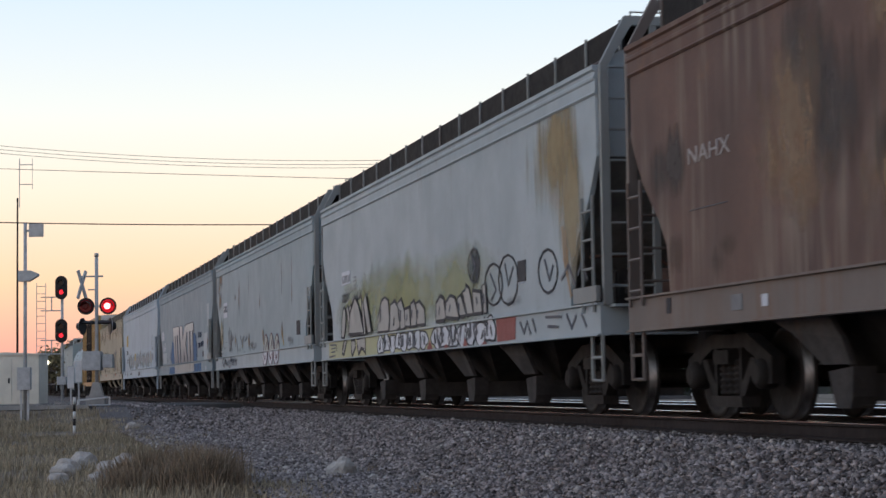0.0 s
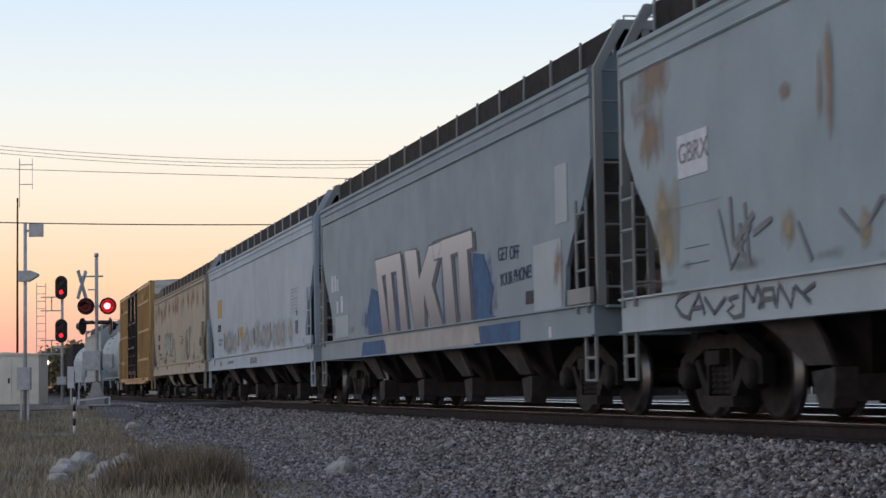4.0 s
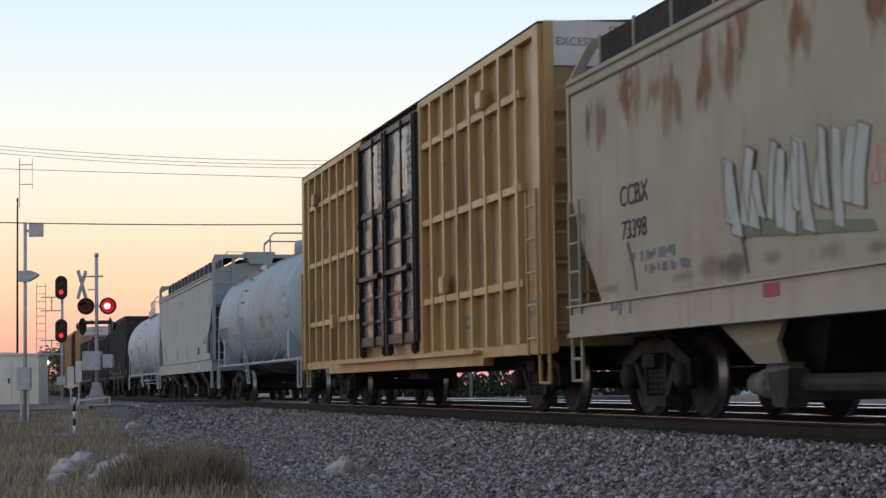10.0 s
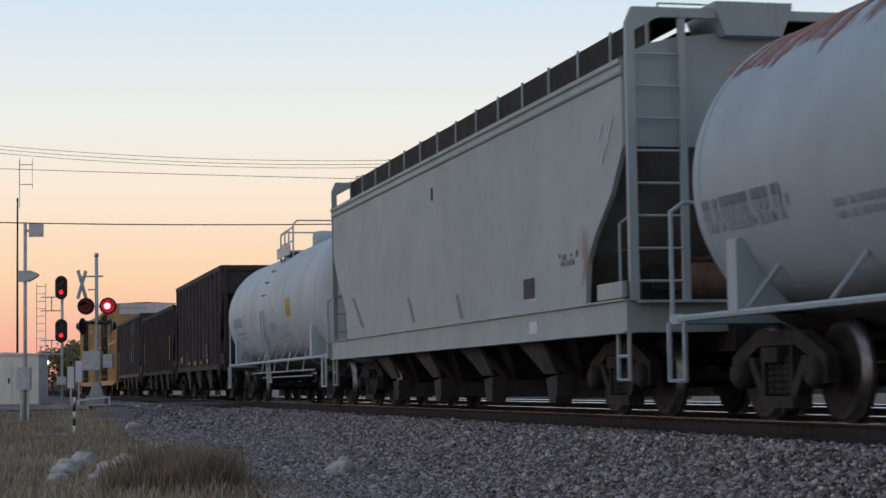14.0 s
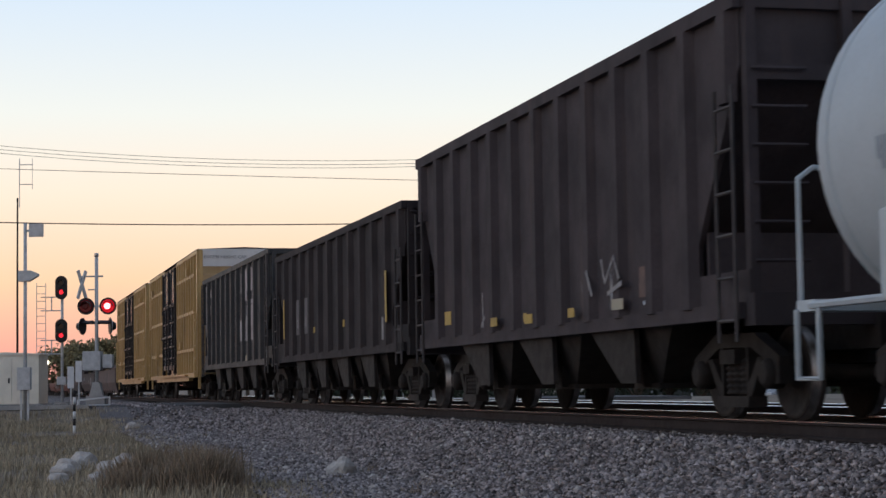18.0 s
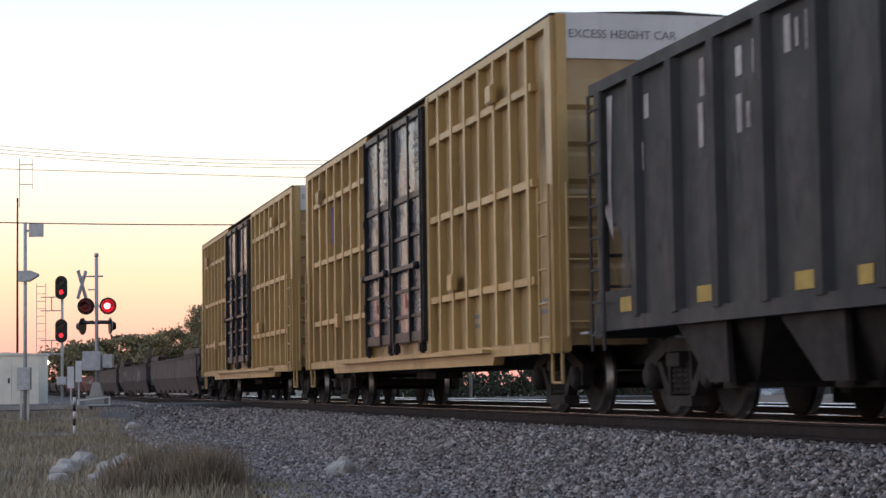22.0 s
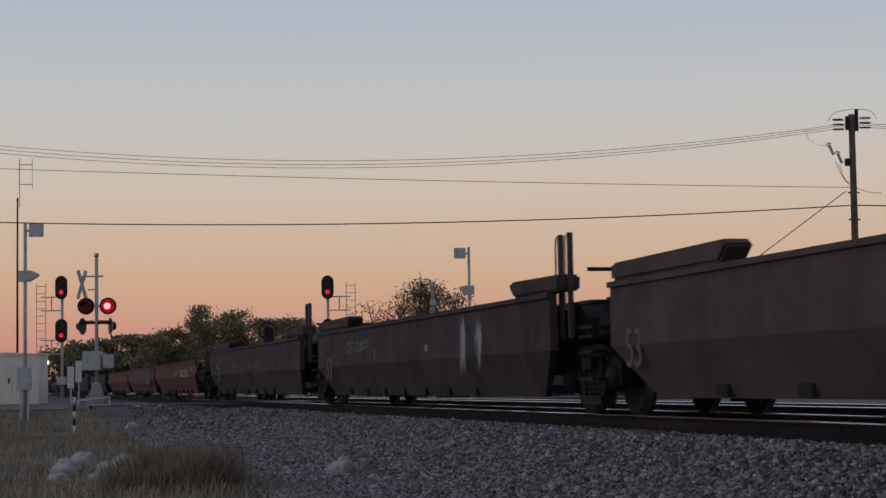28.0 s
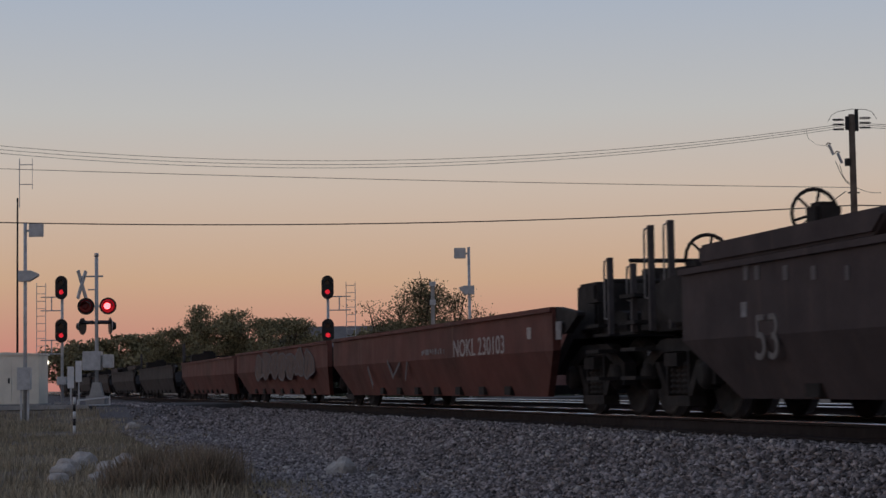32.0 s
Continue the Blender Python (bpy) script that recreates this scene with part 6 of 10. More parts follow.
patch(hopper_b, M["inksilver"], [(-2.52, 1.4), (-2.48, 1.68), (-2.7, 1.72), (-3.02, 1.41), (-2.83, 1.39)], -1.510, "graffiti_letter", "silver graffiti letter with dark outline")
spray(hopper_b, M["inkblack"], [[(-2.52, 1.4), (-2.48, 1.68), (-2.7, 1.72), (-3.02, 1.41), (-2.83, 1.39), (-2.52, 1.4)]], -1.514, 0.06, "spray_line")
spray(hopper_b, M["inkdusk"], [[(-2.59, 1.5), (-2.61, 1.61)]], -1.524, 0.05, "spray_line")
patch(hopper_b, M["inksilver"], [(-2.79, 1.77), (-2.96, 1.77), (-3.02, 1.85), (-3.22, 1.79), (-3.45, 1.41), (-3.07, 1.4)], -1.512, "graffiti_letter", "silver graffiti letter with dark outline")
spray(hopper_b, M["inkblack"], [[(-2.79, 1.77), (-2.96, 1.77), (-3.02, 1.85), (-3.22, 1.79), (-3.45, 1.41), (-3.07, 1.4), (-2.79, 1.77)]], -1.516, 0.06, "spray_line")
spray(hopper_b, M["inkdusk"], [[(-2.97, 1.77), (-3.01, 1.79)]], -1.524, 0.05, "spray_line")
patch(hopper_b, M["inksilver"], [(-3.43, 1.75), (-3.88, 1.71), (-3.97, 1.4), (-3.48, 1.4)], -1.515, "graffiti_letter", "silver graffiti letter with dark outline")
spray(hopper_b, M["inkblack"], [[(-3.43, 1.75), (-3.88, 1.71), (-3.97, 1.4), (-3.48, 1.4), (-3.43, 1.75)]], -1.519, 0.06, "spray_line")
spray(hopper_b, M["inkdusk"], [[(-3.65, 1.64), (-3.7, 1.53)]], -1.524, 0.05, "spray_line")
patch(hopper_b, M["inksilver"], [(-3.98, 1.79), (-4.18, 1.81), (-4.24, 1.39), (-4.06, 1.39)], -1.518, "graffiti_letter", "silver graffiti letter with dark outline")
spray(hopper_b, M["inkblack"], [[(-3.98, 1.79), (-4.18, 1.81), (-4.24, 1.39), (-4.06, 1.39), (-3.98, 1.79)]], -1.522, 0.06, "spray_line")
spray(hopper_b, M["inkdusk"], [[(-4.09, 1.67), (-4.11, 1.53)]], -1.524, 0.05, "spray_line")
spray(hopper_b, M["inkdusk"], [[(-1.3, 1.26), (-1.24, 1.16), (-1.43, 0.97)], [(-1.68, 1.21), (-1.59, 1.09)], [(-2.15, 1.28), (-2.27, 0.98)], [(-2.46, 1.22), (-2.37, 1.05)], [(-2.85, 1.3), (-2.73, 1.1)], [(-3.35, 1.32), (-3.39, 1.07)], [(-3.75, 1.31), (-3.57, 1.2), (-3.63, 1.06), (-3.77, 1.19)], [(-4.18, 1.32), (-4.27, 1.25)], [(0.88, 1.26), (0.95, 1.05)], [(0.5, 1.28), (0.43, 1.03)], [(2.8, 1.27), (2.78, 1.03)], [(1.28, 1.24), (1.27, 1.06)]], -1.546, 0.09, "spray_line")
bubbles(hopper_b, -0.55, 3.4, 0.96, 1.29, 8, 51, M["inkwhite"], M["inkblack"], -1.536, "white sprayed letters with black outlines on the sill")
bubbles(hopper_b, -4.75, -0.95, 0.96, 1.30, 7, 52, M["inkwhite"], M["inkblack"], -1.536, "white sprayed letters with black outlines on the sill")
patch(hopper_b, M["inkred"], [(-4.85, 0.97), (-5.75, 0.98), (-5.8, 1.28), (-4.8, 1.3)], -1.536, "graffiti", "faded red sprayed patch")
spray(hopper_b, M["inkdusk"], [[(-6.0, 1.2), (-6.2, 1.05), (-6.35, 1.2), (-6.5, 1.02)], [(-6.6, 1.22), (-6.75, 1.05)], [(-7.2, 1.22), (-7.9, 1.2)], [(-7.3, 1.1), (-7.75, 1.08)], [(-8.1, 1.22), (-8.3, 1.05), (-8.5, 1.2)], [(-8.7, 1.2), (-8.9, 1.04)]], -1.538, 0.045, "spray_line")
patch(hopper_b, M["inkred"], [(-0.56, 0.95), (-0.76, 1.09), (-0.94, 0.96)], -1.550, "graffiti")
patch(hopper_b, M["inkred"], [(-2.93, 0.95), (-3.06, 1.07), (-3.21, 0.96)], -1.550, "graffiti")
patch(hopper_b, M["inkred"], [(-4.04, 0.95), (-4.19, 1.0), (-4.33, 0.95)], -1.550, "graffiti")
patch(hopper_b, M["inkred"], [(-1.75, 0.95), (-1.86, 1.01), (-2.0, 0.96)], -1.550, "graffiti")
patch(hopper_b, M["inkwhite"], [(7.1, 2.63), (6.21, 2.63), (6.21, 2.38), (7.1, 2.37)], -1.506, "white_panel")
lettering("GBRX", 0.21, M["inkgrey"], hopper_b, -1.512, 7.06, 2.41, stretch=1.56)
lettering("68297", 0.26, M["inkdusk"], hopper_b, -1.506, 7.11, 2.03, stretch=1.2)
patch(hopper_b, M["inkgrey"], [(5.61, 2.46), (5.88, 2.46), (5.88, 2.48), (5.61, 2.48)], -1.506, "stencil")
patch(hopper_b, M["inkgrey"], [(5.62, 2.39), (5.88, 2.39), (5.88, 2.41), (5.62, 2.41)], -1.506, "stencil")
patch(hopper_b, M["inkgrey"], [(5.62, 2.32), (5.89, 2.32), (5.89, 2.33), (5.62, 2.33)], -1.506, "stencil")
patch(hopper_b, M["inkgrey"], [(5.63, 2.24), (5.89, 2.24), (5.89, 2.26), (5.63, 2.26)], -1.506, "stencil")
spray(hopper_b, M["inkgrey"], [[(6.04, 2.01), (5.9, 2.09), (5.76, 2.01), (5.61, 2.11), (5.44, 2.02), (5.24, 2.16)]], -1.510, 0.09, "spray_line")
spray(hopper_b, M["inkdusk"], [[(8.4, 0.99), (7.69, 1.01)], [(8.27, 1.23), (7.63, 1.22), (7.55, 1.1)], [(8.16, 1.15), (7.68, 1.16)], [(8.19, 1.08), (7.72, 1.09)]], -1.542, 0.03, "spray_line")
stain(hopper_b, M["stainblack"], -3.94, -3.04, 1.72, 2.49, -1.507)
spray(hopper_b, M["inkdusk"], [[(-3.3, 2.3), (-3.58, 2.09), (-3.34, 1.92)], [(-4.4, 1.93), (-4.71, 1.69), (-4.43, 1.56)], [(-5.19, 2.02), (-5.35, 1.72), (-5.61, 1.95)], [(-7.1, 1.95), (-7.3, 1.68), (-7.48, 1.86)], [(-7.82, 1.65), (-8.13, 1.82), (-8.4, 1.55)], [(-8.5, 1.67), (-8.7, 1.84), (-8.87, 1.58)]], -1.510, 0.05, "spray_line")
spray(hopper_b, M["inkblack"], [[(-3.83, 2.08), (-3.8, 2.2), (-3.68, 2.3), (-3.51, 2.34), (-3.33, 2.32), (-3.2, 2.24), (-3.14, 2.12), (-3.18, 2.0), (-3.31, 1.9), (-3.48, 1.86), (-3.65, 1.88), (-3.78, 1.96), (-3.83, 2.08)]], -1.510, 0.034, "spray_line")
spray(hopper_b, M["inkblack"], [[(-5.05, 1.74), (-4.99, 1.89), (-4.83, 2.01), (-4.6, 2.06), (-4.36, 2.04), (-4.17, 1.94), (-4.09, 1.8), (-4.15, 1.65), (-4.32, 1.53), (-4.56, 1.48), (-4.8, 1.51), (-4.98, 1.6), (-5.05, 1.74)]], -1.510, 0.034, "spray_line")
spray(hopper_b, M["inkblack"], [[(-5.84, 1.77), (-5.79, 1.94), (-5.62, 2.07), (-5.37, 2.13), (-5.12, 2.11), (-4.93, 1.99), (-4.85, 1.83), (-4.9, 1.65), (-5.08, 1.51), (-5.33, 1.46), (-5.58, 1.49), (-5.76, 1.6), (-5.84, 1.77)]], -1.510, 0.034, "spray_line")
spray(hopper_b, M["inkblack"], [[(-7.66, 1.77), (-7.61, 1.91), (-7.47, 2.02), (-7.26, 2.07), (-7.05, 2.05), (-6.88, 1.96), (-6.81, 1.83), (-6.86, 1.68), (-7.01, 1.57), (-7.23, 1.52), (-7.44, 1.55), (-7.6, 1.64), (-7.66, 1.77)]], -1.510, 0.034, "spray_line")
patch(hopper_b, M["inkblack"], [(-6.22, 1.73), (-5.83, 1.73), (-5.83, 2.01), (-6.22, 2.01)], -1.506, "stencil")
stencil_row(hopper_b, M["inkwhite"], -6.21, -5.82, 1.7, 1.75, -1.506, 115)
patch(hopper_c, M["inkwhite"], [(6.31, 2.44), (7.15, 2.44), (7.15, 2.88), (6.31, 2.88)], -1.506, "white_panel")
lettering("GBRX", 0.29, M["inkgrey"], hopper_c, -1.512, 7.12, 2.59, stretch=1.1)
patch(hopper_c, M["inkgrey"], [(6.02, 2.15), (7.16, 2.15), (7.16, 2.15), (6.02, 2.15)], -1.506, "stencil")
stencil_row(hopper_c, M["inkgrey"], 6.35, 6.99, 1.72, 1.73, -1.506, 119)
stencil_row(hopper_c, M["inkgrey"], 6.36, 6.98, 1.56, 1.57, -1.506, 120)
spray(hopper_c, M["inkgrey"], [[(5.76, 2.13), (5.71, 1.69), (5.28, 1.47)], [(5.4, 2.04), (5.33, 1.47)], [(5.65, 1.68), (5.19, 1.92)], [(5.21, 1.74), (4.78, 1.84)], [(5.53, 1.86), (5.49, 1.53)]], -1.510, 0.07, "spray_line")
spray(hopper_c, M["inkdusk"], [[(6.79, 1.29), (7.12, 1.24), (7.22, 1.16), (7.07, 1.06), (6.81, 1.01)], [(6.87, 1.02), (6.56, 1.25), (6.41, 1.04)], [(6.74, 1.11), (6.47, 1.12)], [(6.4, 1.2), (6.16, 1.04), (5.86, 1.18)], [(5.54, 1.18), (5.78, 1.16), (5.66, 1.1), (5.82, 1.05), (5.66, 0.98), (5.43, 1.0)], [(5.44, 0.98), (5.39, 1.28), (5.18, 1.11), (5.07, 1.25), (4.94, 1.04)], [(5.06, 1.04), (4.93, 1.21), (4.72, 1.21), (4.68, 1.06)], [(5.01, 1.12), (4.72, 1.12)], [(4.66, 1.03), (4.58, 1.24), (4.32, 1.02), (4.27, 1.2)], [(4.24, 1.2), (4.08, 1.13), (3.83, 1.2)], [(4.08, 1.13), (3.93, 1.05)]], -1.540, 0.045, "spray_line", "scrawled graffiti word")
split_letters(hopper_c, -4.0, -1.15, 0.95, 1.31, 1.74, 3, 7, M["inkpaint"], M["inkwhite"], M["inkplum"], "outlined graffiti letters, white on the sill")
for y, m in ((-4.45, "yellowmark"), (-1.15, "yellowmark"), (1.45, "inkdusk")):
    spray(hopper_c, M[m], [[(y + 0.14, 1.84), (y + 0.04, 1.6), (y - 0.12, 1.38)]], -1.508, 0.05, "scrape")
patch(hopper_c, M["inkblack"], [(-6.99, 1.57), (-6.5, 1.57), (-6.5, 1.89), (-6.99, 1.89)], -1.506, "stencil")
stain(hopper_c, M["stainrust"], -4.51, -4.05, 1.39, 1.98, -1.512)
stain(hopper_c, M["stainrust"], -1.34, -0.87, 1.46, 1.96, -1.512)
stain(hopper_c, M["stainrust"], 1.28, 1.82, 1.36, 1.93, -1.512)
spray(hopper_c, M["inkgrey"], [[(6.06, 2.03), (5.77, 1.45), (5.26, 1.82)], [(4.21, 1.76), (3.94, 1.41)], [(3.36, 1.79), (2.97, 1.55), (2.56, 1.82)], [(2.32, 1.66), (1.94, 1.78)]], -1.510, 0.05, "spray_line")
stain(hopper_c, M["stainrust"], 7.10, 8.51, 3.30, 4.05, -1.512)
stain(hopper_c, M["stainrust"], 7.53, 8.37, 2.54, 3.35, -1.512)
stain(hopper_c, M["stainrust"], 4.2, 4.6, 2.8, 3.05, -1.512)
stain(hopper_c, M["stainrust"], 7.81, 8.63, 2.99, 3.70, -1.512)
stain(hopper_c, M["stainochre"], 7.01, 8.11, 1.47, 2.68, -1.512)
stain(hopper_c, M["stainochre"], 7.10, 7.82, 1.36, 2.17, -1.512)
stain(hopper_c, M["stainochre"], 4.22, 4.62, 1.45, 2.01, -1.512)
stain(hopper_c, M["stainochre"], 2.74, 3.03, 1.39, 1.81, -1.512)
smears(hopper_c, M["stainrust"], -8.0, 6.0, 2.0, 3.7, 7, 13, -1.516, 0.35)
patch(hopper_d, M["inkblue"], [(3.98, 2.17), (3.43, 2.09), (2.94, 1.24), (4.04, 1.24), (4.5, 1.61)], -1.506, "graffiti", "blue sprayed shadow shape")
patch(hopper_d, M["inkblue"], [(1.84, 2.24), (1.44, 2.03), (1.01, 1.24), (1.74, 1.25)], -1.506, "graffiti", "blue sprayed shadow shape")
patch(hopper_d, M["inkblue"], [(-1.6, 2.28), (-1.85, 2.1), (-2.02, 1.26), (-1.7, 1.26)], -1.506, "graffiti", "blue sprayed shadow shape")
patch(hopper_d, M["inkblue"], [(-3.56, 2.29), (-4.18, 2.23), (-4.68, 1.7), (-4.47, 1.38), (-5.42, 1.23), (-5.24, 1.15), (-3.54, 1.21)], -1.506, "graffiti", "blue sprayed shadow shape")
patch(hopper_d, M["inkblue"], [(0.02, 1.78), (-0.37, 1.59), (-0.42, 1.25), (0.09, 1.25)], -1.506, "graffiti", "blue sprayed shadow shape")
patch(hopper_d, M["inkblue"], [(4.89, 0.92), (4.68, 1.2), (2.63, 1.2), (2.38, 0.93)], -1.536, "graffiti")
patch(hopper_d, M["inkblue"], [(-3.65, 1.21), (-6.13, 1.22), (-6.11, 0.96), (-3.72, 0.95)], -1.536, "graffiti")
patch(hopper_d, M["inkdusk"], [(3.41, 2.61), (1.23, 2.6), (0.64, 1.2), (1.24, 1.2), (1.58, 2.29), (2.0, 2.3), (1.57, 1.2), (2.16, 1.2), (2.48, 2.29), (2.79, 2.29), (2.16, 1.18), (2.77, 1.18)], -1.509, "graffiti_shadow")
patch(hopper_d, M["inkfade"], [(3.58, 2.66), (1.4, 2.65), (0.81, 1.25), (1.41, 1.25), (1.75, 2.34), (2.17, 2.35), (1.74, 1.25), (2.33, 1.25), (2.65, 2.34), (2.96, 2.34), (2.33, 1.23), (2.94, 1.23)], -1.512, "graffiti_letter", "silver block graffiti letter")
spray(hopper_d, M["inkdusk"], [[(3.58, 2.66), (1.4, 2.65), (0.81, 1.25), (1.41, 1.25), (1.75, 2.34), (2.17, 2.35), (1.74, 1.25), (2.33, 1.25), (2.65, 2.34), (2.96, 2.34), (2.33, 1.23), (2.94, 1.23), (3.58, 2.66)]], -1.514, 0.035, "spray_line")
patch(hopper_d, M["inkdusk"], [(0.91, 2.59), (-0.02, 2.57), (-0.21, 2.07), (-0.93, 2.55), (-1.85, 2.55), (-1.13, 1.93), (-1.9, 1.2), (-1.09, 1.2), (-0.56, 1.8), (-0.59, 1.2), (0.14, 1.21)], -1.509, "graffiti_shadow")
patch(hopper_d, M["inkfade"], [(1.08, 2.64), (0.15, 2.62), (-0.04, 2.12), (-0.76, 2.6), (-1.68, 2.6), (-0.96, 1.98), (-1.73, 1.25), (-0.92, 1.25), (-0.39, 1.85), (-0.42, 1.25), (0.31, 1.26)], -1.512, "graffiti_letter", "silver block graffiti letter")
spray(hopper_d, M["inkdusk"], [[(1.08, 2.64), (0.15, 2.62), (-0.04, 2.12), (-0.76, 2.6), (-1.68, 2.6), (-0.96, 1.98), (-1.73, 1.25), (-0.92, 1.25), (-0.39, 1.85), (-0.42, 1.25), (0.31, 1.26), (1.08, 2.64)]], -1.514, 0.035, "spray_line")
patch(hopper_d, M["inkdusk"], [(-1.18, 2.58), (-3.72, 2.59), (-3.79, 2.31), (-3.44, 2.31), (-3.66, 1.25), (-2.98, 1.26), (-2.86, 2.31), (-2.42, 2.31), (-2.73, 1.24), (-2.03, 1.23), (-1.84, 2.3), (-1.3, 2.29)], -1.509, "graffiti_shadow")
patch(hopper_d, M["inkfade"], [(-1.01, 2.63), (-3.55, 2.64), (-3.62, 2.36), (-3.27, 2.36), (-3.49, 1.3), (-2.81, 1.31), (-2.69, 2.36), (-2.25, 2.36), (-2.56, 1.29), (-1.86, 1.28), (-1.67, 2.35), (-1.13, 2.34)], -1.512, "graffiti_letter", "silver block graffiti letter")
spray(hopper_d, M["inkdusk"], [[(-1.01, 2.63), (-3.55, 2.64), (-3.62, 2.36), (-3.27, 2.36), (-3.49, 1.3), (-2.81, 1.31), (-2.69, 2.36), (-2.25, 2.36), (-2.56, 1.29), (-1.86, 1.28), (-1.67, 2.35), (-1.13, 2.34), (-1.01, 2.63)]], -1.514, 0.035, "spray_line")
lettering("GET OFF", 0.27, M["inkink"], hopper_d, -1.506, -4.96, 2.08, stretch=1.05, turn=-2)
lettering("YOUR PHONE!", 0.25, M["inkink"], hopper_d, -1.506, -5.05, 1.72, stretch=0.95, turn=1.5)
patch(hopper_d, M["lightgrey"], [(-8.25, 2.35), (-7.75, 2.35), (-7.75, 3.07), (-8.25, 3.07)], -1.506, "primer_patch")
patch(hopper_d, M["lightgrey"], [(-6.74, 2.16), (-7.96, 2.17), (-7.96, 1.26), (-6.73, 1.25)], -1.506, "primer_patch")
patch(hopper_d, M["inkblack"], [(-6.69, 1.42), (-6.34, 1.42), (-6.34, 1.59), (-6.69, 1.59)], -1.506, "stencil")
stencil_row(hopper_d, M["inkwhite"], 7.08, 8.11, 2.29, 2.62, -1.506, 157)
stencil_row(hopper_d, M["inkwhite"], 6.83, 7.84, 1.85, 2.17, -1.506, 158)
patch(hopper_d, M["lightgrey"], [(6.31, 1.36), (7.69, 1.36), (7.69, 1.78), (6.31, 1.78)], -1.506, "stencil")
patch(hopper_d, M["inksilver"], [(2.71, 1.24), (2.47, 0.92), (-4.06, 0.98), (-3.94, 1.25)], -1.542, "graffiti")
stencil_row(hopper_d, M["inkwhite"], -7.99, -7.47, 0.96, 1.14, -1.536, 161)
stain(hopper_d, M["stainrust"], -8.10, -7.53, 1.46, 2.31, -1.512)
stain(hopper_d, M["stainblue"], -5.13, -2.77, 0.96, 2.37, -1.507)
stain(hopper_d, M["stainblue"], 2.9, 5.0, 0.98, 2.0, -1.507)
patch(hopper_e, M["yellowmark"], [(6.6, 2.48), (7.61, 2.48), (7.61, 3.02), (6.6, 3.02)], -1.506, "yellow_panel", "yellow square panel")
lettering("52278", 0.29, M["inkblack"], hopper_e, -1.506, 7.67, 2.08, stretch=1.16)
patch(hopper_e, M["yellowmark"], [(1.77, 1.74), (2.5, 1.74), (2.5, 2.06), (1.77, 2.06)], -1.506, "yellow_panel")
patch(hopper_e, M["inkgrey"], [(2.0, 1.85), (2.17, 1.85), (2.17, 1.94), (2.0, 1.94)], -1.510, "stencil")
stain(hopper_e, M["stainbuff"], 3.69, 6.27, 1.24, 2.12, -1.506)
stain(hopper_e, M["stainbuff"], 2.71, 4.15, 1.23, 2.02, -1.506)
stain(hopper_e, M["stainbuff"], 0.39, 1.78, 1.29, 2.09, -1.507)
stain(hopper_e, M["stainbuff"], -0.53, 0.75, 1.31, 2.14, -1.507)
stain(hopper_e, M["stainbuff"], -1.57, -0.29, 1.39, 2.20, -1.508)
stain(hopper_e, M["stainbuff"], -2.87, -1.54, 1.37, 2.05, -1.508)
stain(hopper_e, M["stainbuff"], -3.60, -2.66, 1.35, 2.07, -1.508)
stain(hopper_e, M["stainbuff"], -4.53, -3.78, 1.32, 2.03, -1.509)
stain(hopper_e, M["stainbuff"], -5.16, -4.38, 1.30, 2.11, -1.509)
stain(hopper_e, M["stainbuff"], -5.83, -4.94, 1.28, 2.14, -1.506)
stain(hopper_e, M["stainrust"], -3.61, -3.37, 1.38, 2.08, -1.512)
stain(hopper_e, M["stainrust"], -0.57, -0.30, 1.44, 2.06, -1.512)
stain(hopper_e, M["stainrust"], 2.64, 2.91, 1.47, 2.11, -1.512)
stain(hopper_e, M["stainrust"], 5.90, 6.15, 1.47, 2.07, -1.512)
stencil_row(hopper_e, M["inkgrey"], 6.46, 7.42, 1.77, 1.87, -1.506, 185)
stencil_row(hopper_e, M["inkgrey"], 6.59, 7.43, 1.65, 1.74, -1.506, 186)
stencil_row(hopper_e, M["inkgrey"], -1.09, 0.13, 1.1, 1.19, -1.536, 187)
stencil_row(hopper_e, M["inkgrey"], -1.08, 0.14, 1.01, 1.1, -1.536, 188)
stencil_row(hopper_e, M["inkgrey"], 3.72, 4.91, 1.08, 1.17, -1.536, 189)
patch(hopper_e, M["inkblack"], [(8.1, 1.07), (8.26, 1.07), (8.26, 1.24), (8.1, 1.24)], -1.536, "stencil")
patch(hopper_e, M["inkgrey"], [(6.45, 1.04), (6.76, 1.04), (6.76, 1.19), (6.45, 1.19)], -1.536, "stencil")
patch(hopper_e, M["inkfaint"], [(-7.72, 2.62), (-6.68, 2.62), (-6.68, 2.64), (-7.72, 2.64)], -1.506, "stencil")
patch(hopper_e, M["inkfaint"], [(-7.71, 2.54), (-6.68, 2.54), (-6.68, 2.56), (-7.71, 2.56)], -1.506, "stencil")
patch(hopper_e, M["inkfaint"], [(-7.09, 2.47), (-6.67, 2.47), (-6.67, 2.49), (-7.09, 2.49)], -1.506, "stencil")
patch(hopper_e, M["inkfaint"], [(-7.7, 2.39), (-6.67, 2.39), (-6.67, 2.42), (-7.7, 2.42)], -1.506, "stencil")
patch(hopper_e, M["inkfaint"], [(-7.7, 2.32), (-6.66, 2.32), (-6.66, 2.34), (-7.7, 2.34)], -1.506, "stencil")
patch(hopper_e, M["inkfaint"], [(-7.69, 2.25), (-6.66, 2.25), (-6.66, 2.27), (-7.69, 2.27)], -1.506, "stencil")
patch(hopper_e, M["inkfaint"], [(-7.69, 2.17), (-6.65, 2.17), (-6.65, 2.19), (-7.69, 2.19)], -1.506, "stencil")
